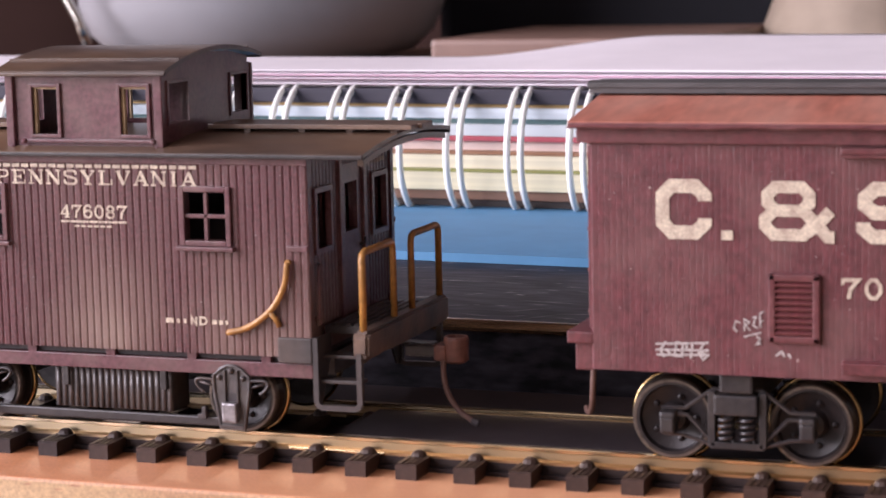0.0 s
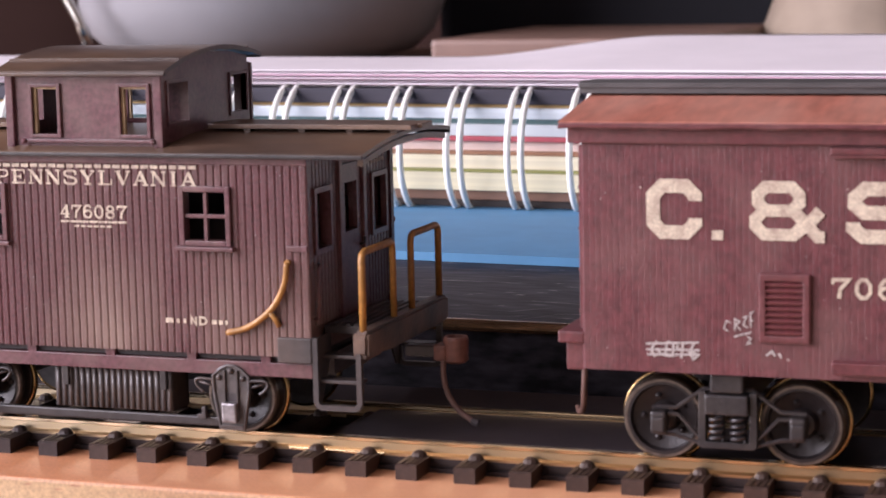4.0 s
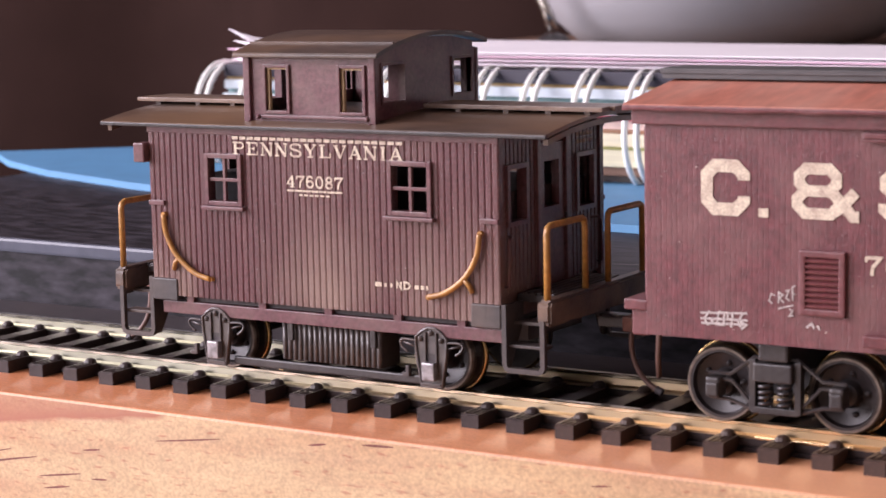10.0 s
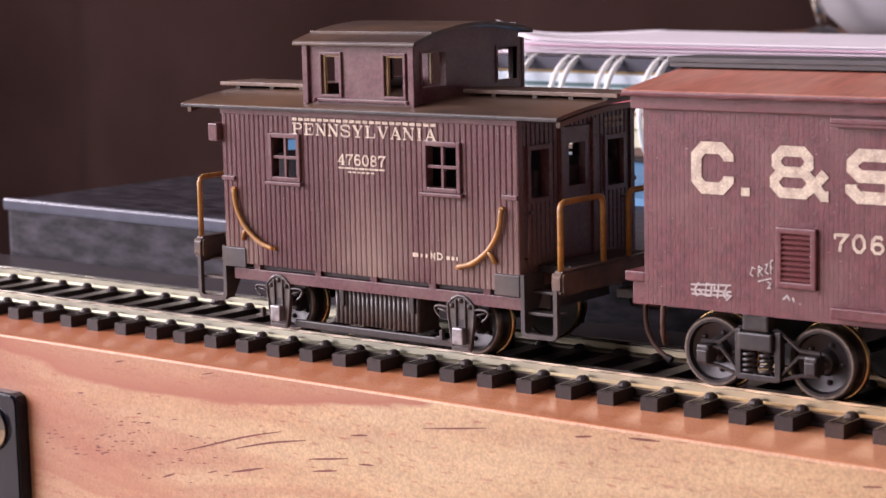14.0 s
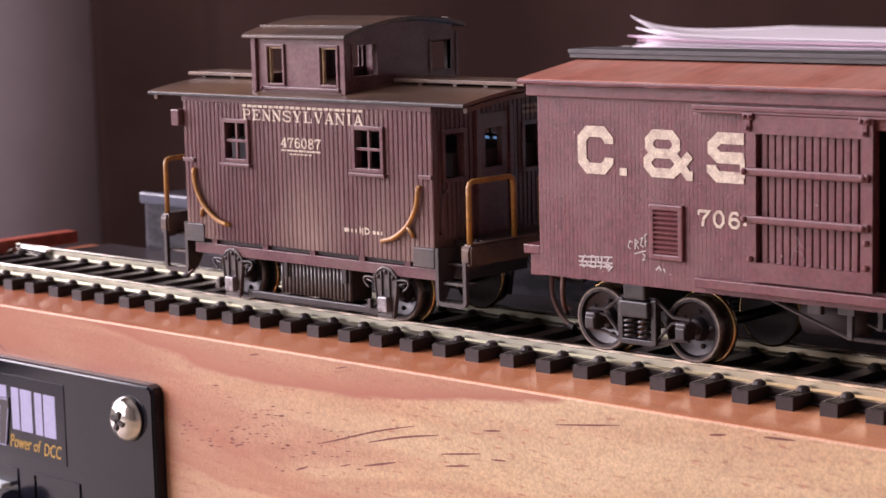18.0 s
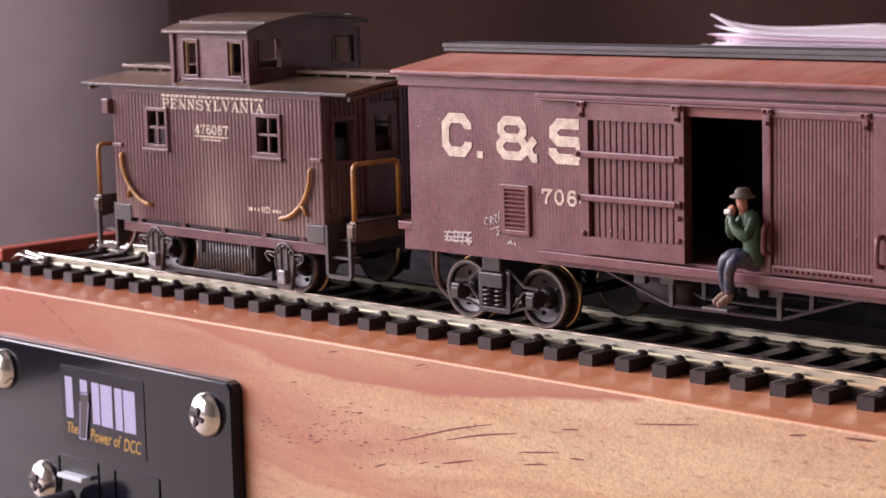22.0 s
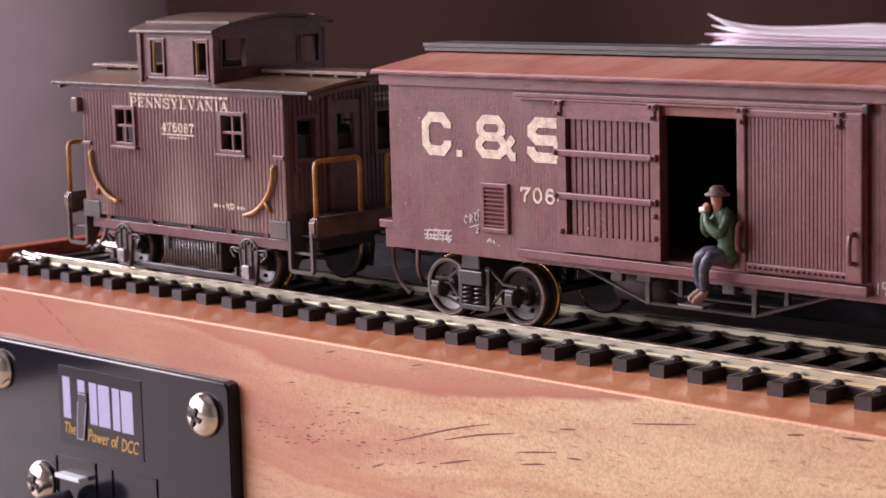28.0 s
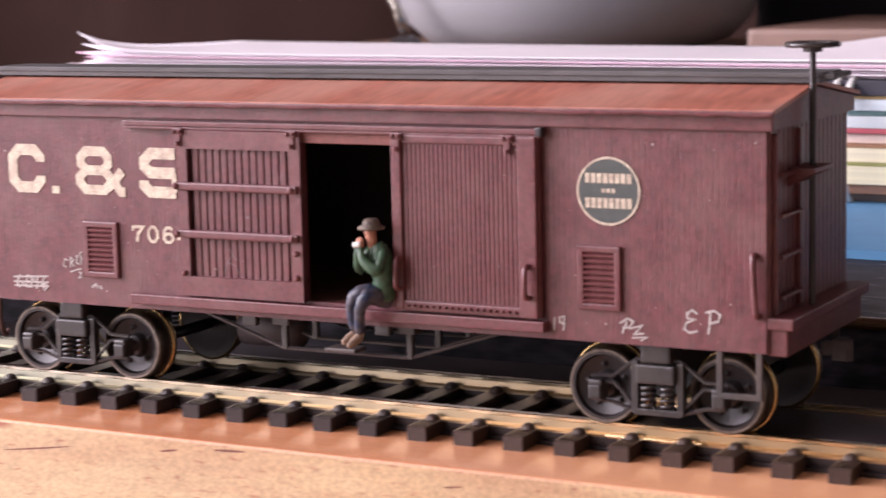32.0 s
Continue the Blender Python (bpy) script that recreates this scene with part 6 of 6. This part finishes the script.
def truck(xc):
    z = RAILTOP + 4.45
    tr = part("truck", box(bmesh.new(), xc - 1.8, xc + 1.8, -11.0, 11.0, 9.4, 12.0, 0.2), IRON, boxcar, "black archbar truck")
    for e in (-7.5, 7.5):
        boxcar_wheels.append((wheelset(boxcar, xc + e, z, 4.45), xc + e, z))
    for s in (-1, 1):
        y = s * 12.0
        y0, y1 = sorted((s * 12.6, s * 11.4))
        up = [(xc - 8.3, y, 9.3), (xc - 5.6, y, 9.4), (xc - 2.6, y, 11.6), (xc + 2.6, y, 11.6), (xc + 5.6, y, 9.4), (xc + 8.3, y, 9.3)]
        dn = [(xc - 7.8, y, 8.7), (xc - 5.4, y, 8.6), (xc - 2.6, y, 5.7), (xc + 2.6, y, 5.7), (xc + 5.4, y, 8.6), (xc + 7.8, y, 8.7)]
        lo = [(xc - 8.1, y, 6.5), (xc - 5.8, y, 6.4), (xc - 2.4, y, 5.4), (xc + 2.4, y, 5.4), (xc + 5.8, y, 6.4), (xc + 8.1, y, 6.5)]
        for p in (up, dn, lo):
            part("arch_bar", tube(bmesh.new(), p, 0.25, 6), IRON, tr)
        part("bolster_cap", box(bmesh.new(), xc - 2.4, xc + 2.3, *sorted((s * 13.3, s * 11.4)), 9.0, 11.2, 0.25), IRON, tr)
        part("spring_plank", box(bmesh.new(), xc - 2.9, xc + 2.9, y0, y1, 5.2, 6.0, 0.15), IRON, tr)
        for e in (-1.15, 1.15):
            sp = [(xc + e + 0.75 * math.cos(a * math.tau / 8), s * 12.4 + 0.75 * math.sin(a * math.tau / 8), 6.0 + a * 3.0 / 36) for a in range(37)]
            part("coil_spring", tube(bmesh.new(), sp, 0.24, 5), IRON, tr, smooth=True)
        for e in (-2.75, 2.75):
            part("column", box(bmesh.new(), xc + e - 0.4, xc + e + 0.4, y0, y1, 5.4, 11.4, 0.1), IRON, tr)
        for e in (-7.5, 7.5):
            jb = part("journal_box", box(bmesh.new(), xc + e - 0.85, xc + e + 0.85, *sorted((s * 13.1, s * 10.9)), 6.6, 9.0, 0.3), IRON, tr, "weathered journal box")
            part("lid", box(bmesh.new(), xc + e - 0.75, xc + e + 0.75, *sorted((s * 13.3, s * 13.0)), 6.8, 8.4, 0.2), IRON, jb)
    part("side_bearing", box(bmesh.new(), xc - 1.8, xc + 1.8, -13.2, 13.2, 11.4, 13.5, 0.3), IRON, tr)


truck(7.5)
truck(89.7)
# truss rods, queen posts and brake gear
part("underframe", box(bmesh.new(), 20, 76, -9.0, 9.0, 12.6, 14.3), DARK, boxcar)
for y in (-11.2, -4.0, 4.0, 11.2):
    part("truss_rod", tube(bmesh.new(), [(25.5, y, 13.9), (39.2, y, 9.35), (57.2, y, 9.35), (71.5, y, 13.9)], 0.27, 6), IRON, boxcar, "thin dark truss rod")
for x in (39.4, 57.2):
    for y in (-11.2, -4.0, 4.0, 11.2):
        part("queen_post", box(bmesh.new(), x - 0.38, x + 0.38, y - 0.38, y + 0.38, 9.2, 13.8, 0.1), IRON, boxcar)
    part("needle_beam", box(bmesh.new(), x - 1.2, x + 1.2, -12.4, 12.4, 12.4, 13.9, 0.15), IRON, boxcar)
part("brake_cylinder", lathe(bmesh.new(), [(2.2, 0), (2.6, 0.3), (2.6, 8.5), (1.2, 9.5)], (28, -3, 10.2), "x", 20), DARK, boxcar, smooth=True)
for x in (35.6, 54.6):
    part("sill_bracket", box(bmesh.new(), x - 1.0, x + 1.0, -13.6, -12.6, 12.3, 13.9, 0.2), IRON, boxcar)

# stray pale specks on the paint of the near side
rnd = random.Random(77)
bm = bmesh.new()
for k in range(34):
    x, z = rnd.choice((rnd.uniform(-6, 26), rnd.uniform(-6, 43), rnd.uniform(58, 76), rnd.uniform(78, 102))), rnd.uniform(14.5, 37)
    r = rnd.choice((0.06, 0.08, 0.1, 0.14))
    front = -15.12 if 57.6 < x < 76.5 else (-14.16 if x < 26 or x > 77 else -14.9)
    lathe(bm, [(r, 0), (r * 0.7, -0.06), (0.01, -0.08)], (x, front, z), "y", 6)
tagged(part("specks", bm, material("pale_dust", (0.42, 0.33, 0.30), 0.7, vary=0.2), boxcar, "stray pale dust specks"), kind="stuff")

# ---- small seated figurine in the doorway, one plain painted casting ----
SHIRT = material("green_paint", (0.020, 0.056, 0.026), 0.45, vary=0.6, grain=1200, dust=(0.10, 0.15, 0.09), dust_amount=0.6, dust_scale=700, bump=0.6, bump_scale=1500)
JEANS = material("blue_grey_paint", (0.013, 0.020, 0.050), 0.45, vary=0.6, grain=1500, dust=(0.17, 0.13, 0.11), dust_amount=0.5, dust_scale=700, bump=1.0, bump_scale=900)
SKIN = material("flesh_paint", (0.45, 0.20, 0.13), 0.5, vary=0.15, grain=1500)
HARP = material("white_paint", (0.75, 0.72, 0.68), 0.4, vary=0.1)
HAT = material("tan_paint", (0.075, 0.05, 0.038), 0.6, vary=0.5, grain=1500, dust=(0.20, 0.16, 0.11), dust_amount=0.45, dust_scale=900)
BOOT = material("pale_brown_paint", (0.24, 0.16, 0.115), 0.6, vary=0.25, grain=1500)
bm = bmesh.new()


def blob(mat_index, fn):
    n = len(bm.faces)
    fn()
    bm.faces.ensure_lookup_table()
    for f in bm.faces[n:]:
        f.material_index = mat_index


def limb(pts, radii, seg=10):
    """A rounded limb with changing thickness."""
    P = smooth_path(pts, 5)
    rs = [0.72 * (1 + 0.07 * math.sin(i * 2.3 + pts[0][0])) * float(np.interp(i / (len(P) - 1), np.linspace(0, 1, len(radii)), radii)) for i in range(len(P))]
    prev = None
    ref = Vector((0.3, 1, 0.2)).normalized()
    for i, p in enumerate(P):
        d = (P[min(i + 1, len(P) - 1)] - P[max(i - 1, 0)]).normalized()
        u = (ref - d * ref.dot(d)).normalized()
        w = d.cross(u)
        ring = [bm.verts.new(p + (u * math.cos(k * math.tau / seg) + w * math.sin(k * math.tau / seg)) * rs[i]) for k in range(seg)]
        if prev:
            for k in range(seg):
                bm.faces.new((prev[k], prev[(k + 1) % seg], ring[(k + 1) % seg], ring[k]))
        else:
            bm.faces.new(ring[::-1])
        prev = ring
    bm.faces.new(prev)


blob(0, lambda: limb([(55.2, -15.0, 17.2), (55.5, -15.2, 19.5), (55.0, -15.6, 22.3), (54.5, -15.8, 23.6)], [2.5, 2.5, 2.6, 1.4], 14))
blob(0, lambda: limb([(56.2, -16.2, 22.9), (56.0, -18.0, 20.9), (53.8, -18.4, 21.9), (53.0, -17.9, 23.2)], [1.15, 1.15, 0.95, 0.7]))
blob(0, lambda: limb([(53.4, -15.4, 22.8), (52.2, -16.8, 20.8), (52.3, -17.6, 22.4), (52.6, -17.6, 23.3)], [1.15, 1.1, 0.9, 0.7]))
blob(1, lambda: limb([(55.6, -15.6, 17.4), (53.0, -17.2, 18.0), (51.3, -17.9, 17.2), (51.0, -17.6, 15.2), (51.3, -17.2, 13.9)], [1.8, 1.5, 1.3, 1.15, 1.25]))
blob(1, lambda: limb([(55.9, -14.6, 17.2), (54.4, -17.6, 17.8), (53.3, -18.6, 16.8), (52.7, -18.3, 15.0), (52.5, -17.8, 13.7)], [1.8, 1.5, 1.3, 1.15, 1.25]))
blob(4, lambda: limb([(51.2, -17.0, 14.0), (51.0, -17.2, 13.1), (50.3, -18.2, 12.5), (49.9, -18.9, 12.2)], [0.85, 0.9, 0.75, 0.45]))
blob(4, lambda: limb([(52.5, -17.6, 13.8), (52.3, -17.9, 12.9), (51.7, -18.9, 12.3), (51.3, -19.6, 12.0)], [0.85, 0.9, 0.75, 0.45]))
blob(2, lambda: limb([(54.1, -16.0, 23.2), (54.0, -16.2, 24.2), (53.9, -16.4, 25.2), (53.9, -16.3, 26.0)], [0.8, 1.15, 1.25, 0.8], 12))
blob(2, lambda: limb([(53.0, -17.7, 23.2), (52.9, -17.5, 24.0), (53.1, -17.3, 24.4)], [0.55, 0.7, 0.4]))
blob(2, lambda: limb([(52.5, -17.6, 23.2), (52.5, -17.5, 24.0), (52.8, -17.3, 24.4)], [0.5, 0.65, 0.4]))
blob(3, lambda: lathe(bm, [(2.05, 25.4), (2.15, 25.65), (1.4, 25.9), (1.3, 26.3), (0.9, 26.65), (0.05, 26.55)], (54.0, -16.2, 0), "z", 18))
blob(5, lambda: limb([(52.1, -18.4, 23.7), (53.2, -18.3, 23.8)], [0.5, 0.5], 6))
for v in bm.verts:
    v.co.x = 2.9 + (v.co.x - 56.0) * 0.76
    v.co.y = -16.0 + (v.co.y + 15.2) * 0.8
    v.co.z = 11.3 + (v.co.z - 11.3) * 1.02
me = to_mesh("figurine", bm, SHIRT, True)
for m in (JEANS, SKIN, HAT, BOOT, HARP):
    me.materials.append(m)
figurine = new("figurine", me)
tagged(figurine, "tiny painted seated figurine on the doorway edge", "figurine")
part("rest_plank", box(bmesh.new(), 47.6, 51.8, -15.4, -12.6, 10.2, 10.7, 0.15), STEPGREY, boxcar, "short grey plank under the sill")


# ---- movement ----
def along(x):
    return pose(x * MM, 0, 0)


def rolled(x, z, degrees):
    return pose(x * MM, 0, z * MM, 0, degrees, 0)


def motions():
    walk(caboose, [
        (0, along(-110.20)),
        (0.5, along(-110.20)),
        (1, along(-110.20)),
        (1.5, along(-110.20)),
        (2, along(-110.20)),
        (2.5, along(-110.20)),
        (3, along(-110.20)),
        (3.5, along(-110.23)),
        (5.5, along(-110.35)),
        (6, along(-112.29)),
        (6.5, along(-116.78)),
        (7, along(-120.58)),
        (7.5, along(-124.57)),
        (8, along(-128.87)),
        (8.5, along(-133.30)),
        (9, along(-137.96)),
        (9.5, along(-142.15)),
        (10, along(-146.59)),
        (10.5, along(-151.03)),
        (11, along(-155.47)),
        (11.5, along(-159.77)),
        (12, along(-164.42)),
        (12.5, along(-168.96)),
        (13, along(-174.30)),
        (13.5, along(-179.32)),
        (14, along(-184.26)),
        (14.5, along(-189.10)),
        (16.5, along(-208.20)),
        (17, along(-213.40)),
        (17.5, along(-218.47)),
        (18, along(-223.43)),
        (18.5, along(-228.15)),
        (19, along(-232.65)),
        (19.5, along(-237.87)),
        (20, along(-243.27)),
        (20.5, along(-248.50)),
        (21, along(-253.89)),
        (21.5, along(-258.83)),
        (22, along(-263.80)),
        (22.5, along(-268.70)),
        (23, along(-272.89)),
        (23.5, along(-272.89)),
        (24, along(-272.89)),
        (24.5, along(-272.89)),
        (25, along(-272.89)),
        (25.5, along(-272.89)),
        (27.5, along(-272.26)),
        (28, along(-272.09)),
        (28.5, along(-272.09)),
        (29, along(-272.09)),
        (29.5, along(-272.09)),
        (30, along(-272.09)),
        (30.5, along(-272.09)),
        (31, along(-272.09)),
        (31.5, along(-272.09)),
        (32, along(-272.09)),
    ])
    walk(boxcar, [
        (0, along(-55.36)),
        (0.5, along(-55.36)),
        (1, along(-55.36)),
        (1.5, along(-55.36)),
        (2, along(-55.36)),
        (2.5, along(-55.36)),
        (3, along(-55.36)),
        (3.5, along(-55.43)),
        (5.5, along(-65.80)),
        (6, along(-70.17)),
        (6.5, along(-74.73)),
        (7, along(-78.65)),
        (7.5, along(-82.73)),
        (8, along(-87.07)),
        (8.5, along(-91.57)),
        (9, along(-96.20)),
        (9.5, along(-100.49)),
        (10, along(-104.93)),
        (10.5, along(-109.33)),
        (11, along(-113.84)),
        (11.5, along(-118.15)),
        (12, along(-122.87)),
        (12.5, along(-127.44)),
        (13, along(-132.67)),
        (13.5, along(-137.69)),
        (14, along(-142.59)),
        (14.5, along(-147.41)),
        (16.5, along(-166.33)),
        (17, along(-171.50)),
        (17.5, along(-176.53)),
        (18, along(-181.49)),
        (18.5, along(-186.18)),
        (19, along(-190.73)),
        (19.5, along(-195.92)),
        (20, along(-201.28)),
        (20.5, along(-206.59)),
        (21, along(-212.01)),
        (21.5, along(-216.93)),
        (22, along(-221.86)),
        (22.5, along(-226.78)),
        (23, along(-230.91)),
        (23.5, along(-230.91)),
        (24, along(-230.91)),
        (24.5, along(-230.91)),
        (25, along(-230.91)),
        (25.5, along(-230.91)),
        (27.5, along(-229.70)),
        (28, along(-225.45)),
        (28.5, along(-221.48)),
        (29, along(-216.79)),
        (29.5, along(-211.73)),
        (30, along(-206.32)),
        (30.5, along(-200.67)),
        (31, along(-194.53)),
        (31.5, along(-188.98)),
        (32, along(-183.04)),
    ])
    walk(figurine, [
        (0, along(-1.36)),
        (0.5, along(-1.36)),
        (1, along(-1.36)),
        (1.5, along(-1.36)),
        (2, along(-1.36)),
        (2.5, along(-1.36)),
        (3, along(-1.36)),
        (3.5, along(-1.43)),
        (5.5, along(-11.80)),
        (6, along(-16.17)),
        (6.5, along(-20.73)),
        (7, along(-24.65)),
        (7.5, along(-28.73)),
        (8, along(-33.07)),
        (8.5, along(-37.57)),
        (9, along(-42.20)),
        (9.5, along(-46.49)),
        (10, along(-50.93)),
        (10.5, along(-55.33)),
        (11, along(-59.84)),
        (11.5, along(-64.15)),
        (12, along(-68.87)),
        (12.5, along(-73.44)),
        (13, along(-78.67)),
        (13.5, along(-83.69)),
        (14, along(-88.59)),
        (14.5, along(-93.41)),
        (16.5, along(-112.33)),
        (17, along(-117.50)),
        (17.5, along(-122.53)),
        (18, along(-127.49)),
        (18.5, along(-132.18)),
        (19, along(-136.73)),
        (19.5, along(-141.92)),
        (20, along(-147.28)),
        (20.5, along(-152.59)),
        (21, along(-158.01)),
        (21.5, along(-162.93)),
        (22, along(-167.86)),
        (22.5, along(-172.78)),
        (23, along(-176.91)),
        (23.5, along(-176.91)),
        (24, along(-176.91)),
        (24.5, along(-176.91)),
        (25, along(-176.91)),
        (25.5, along(-176.91)),
        (27.5, along(-175.70)),
        (28, along(-171.45)),
        (28.5, along(-167.48)),
        (29, along(-162.79)),
        (29.5, along(-157.73)),
        (30, along(-152.32)),
        (30.5, along(-146.67)),
        (31, along(-140.53)),
        (31.5, along(-134.98)),
        (32, along(-129.04)),
    ])
    for axle, x, r in caboose_wheels:
        walk(axle, [
            (0, rolled(x, r, 0.0)),
            (0.5, rolled(x, r, 0.0)),
            (1, rolled(x, r, 0.0)),
            (1.5, rolled(x, r, 0.0)),
            (2, rolled(x, r, 0.0)),
            (2.5, rolled(x, r, 0.0)),
            (3, rolled(x, r, 0.0)),
            (3.5, rolled(x, r, -0.3)),
            (4, rolled(x, r, -0.7)),
            (4.5, rolled(x, r, -1.1)),
            (5, rolled(x, r, -1.5)),
            (5.5, rolled(x, r, -1.9)),
            (6, rolled(x, r, -27.5)),
            (6.5, rolled(x, r, -86.6)),
            (7, rolled(x, r, -136.8)),
            (7.5, rolled(x, r, -189.2)),
            (8, rolled(x, r, -246.0)),
            (8.5, rolled(x, r, -304.3)),
            (9, rolled(x, r, -365.6)),
            (9.5, rolled(x, r, -420.8)),
            (10, rolled(x, r, -479.3)),
            (10.5, rolled(x, r, -537.8)),
            (11, rolled(x, r, -596.3)),
            (11.5, rolled(x, r, -652.9)),
            (12, rolled(x, r, -714.2)),
            (12.5, rolled(x, r, -773.9)),
            (13, rolled(x, r, -844.3)),
            (13.5, rolled(x, r, -910.3)),
            (14, rolled(x, r, -975.5)),
            (14.5, rolled(x, r, -1039.2)),
            (15, rolled(x, r, -1102.1)),
            (15.5, rolled(x, r, -1165.0)),
            (16, rolled(x, r, -1227.9)),
            (16.5, rolled(x, r, -1290.8)),
            (17, rolled(x, r, -1359.4)),
            (17.5, rolled(x, r, -1426.1)),
            (18, rolled(x, r, -1491.4)),
            (18.5, rolled(x, r, -1553.6)),
            (19, rolled(x, r, -1612.8)),
            (19.5, rolled(x, r, -1681.6)),
            (20, rolled(x, r, -1752.7)),
            (20.5, rolled(x, r, -1821.6)),
            (21, rolled(x, r, -1892.6)),
            (21.5, rolled(x, r, -1957.6)),
            (22, rolled(x, r, -2023.1)),
            (22.5, rolled(x, r, -2087.7)),
            (23, rolled(x, r, -2142.9)),
            (23.5, rolled(x, r, -2142.9)),
            (24, rolled(x, r, -2142.9)),
            (24.5, rolled(x, r, -2142.9)),
            (25, rolled(x, r, -2142.9)),
            (25.5, rolled(x, r, -2142.9)),
            (26, rolled(x, r, -2140.8)),
            (26.5, rolled(x, r, -2138.7)),
            (27, rolled(x, r, -2136.6)),
            (27.5, rolled(x, r, -2134.6)),
            (28, rolled(x, r, -2132.3)),
            (28.5, rolled(x, r, -2132.3)),
            (29, rolled(x, r, -2132.3)),
            (29.5, rolled(x, r, -2132.3)),
            (30, rolled(x, r, -2132.3)),
            (30.5, rolled(x, r, -2132.3)),
            (31, rolled(x, r, -2132.3)),
            (31.5, rolled(x, r, -2132.3)),
            (32, rolled(x, r, -2132.3)),
        ])
    for axle, x, r in boxcar_wheels:
        walk(axle, [
            (0, rolled(x, r, 0.0)),
            (0.5, rolled(x, r, 0.0)),
            (1, rolled(x, r, 0.0)),
            (1.5, rolled(x, r, 0.0)),
            (2, rolled(x, r, 0.0)),
            (2.5, rolled(x, r, 0.0)),
            (3, rolled(x, r, 0.0)),
            (3.5, rolled(x, r, -0.9)),
            (4, rolled(x, r, -35.1)),
            (4.5, rolled(x, r, -69.2)),
            (5, rolled(x, r, -103.4)),
            (5.5, rolled(x, r, -137.6)),
            (6, rolled(x, r, -195.1)),
            (6.5, rolled(x, r, -255.1)),
            (7, rolled(x, r, -306.7)),
            (7.5, rolled(x, r, -360.5)),
            (8, rolled(x, r, -417.6)),
            (8.5, rolled(x, r, -476.9)),
            (9, rolled(x, r, -537.9)),
            (9.5, rolled(x, r, -594.4)),
            (10, rolled(x, r, -652.9)),
            (10.5, rolled(x, r, -710.8)),
            (11, rolled(x, r, -770.2)),
            (11.5, rolled(x, r, -827.0)),
            (12, rolled(x, r, -889.1)),
            (12.5, rolled(x, r, -949.4)),
            (13, rolled(x, r, -1018.3)),
            (13.5, rolled(x, r, -1084.3)),
            (14, rolled(x, r, -1149.0)),
            (14.5, rolled(x, r, -1212.4)),
            (15, rolled(x, r, -1274.7)),
            (15.5, rolled(x, r, -1337.0)),
            (16, rolled(x, r, -1399.3)),
            (16.5, rolled(x, r, -1461.6)),
            (17, rolled(x, r, -1529.8)),
            (17.5, rolled(x, r, -1596.0)),
            (18, rolled(x, r, -1661.4)),
            (18.5, rolled(x, r, -1723.0)),
            (19, rolled(x, r, -1783.0)),
            (19.5, rolled(x, r, -1851.3)),
            (20, rolled(x, r, -1922.0)),
            (20.5, rolled(x, r, -1991.9)),
            (21, rolled(x, r, -2063.3)),
            (21.5, rolled(x, r, -2128.1)),
            (22, rolled(x, r, -2193.0)),
            (22.5, rolled(x, r, -2257.9)),
            (23, rolled(x, r, -2312.2)),
            (23.5, rolled(x, r, -2312.2)),
            (24, rolled(x, r, -2312.2)),
            (24.5, rolled(x, r, -2312.2)),
            (25, rolled(x, r, -2312.2)),
            (25.5, rolled(x, r, -2312.2)),
            (26, rolled(x, r, -2308.3)),
            (26.5, rolled(x, r, -2304.3)),
            (27, rolled(x, r, -2300.3)),
            (27.5, rolled(x, r, -2296.4)),
            (28, rolled(x, r, -2240.3)),
            (28.5, rolled(x, r, -2188.0)),
            (29, rolled(x, r, -2126.2)),
            (29.5, rolled(x, r, -2059.6)),
            (30, rolled(x, r, -1988.3)),
            (30.5, rolled(x, r, -1913.9)),
            (31, rolled(x, r, -1833.1)),
            (31.5, rolled(x, r, -1759.9)),
            (32, rolled(x, r, -1681.7)),
        ])


motions()
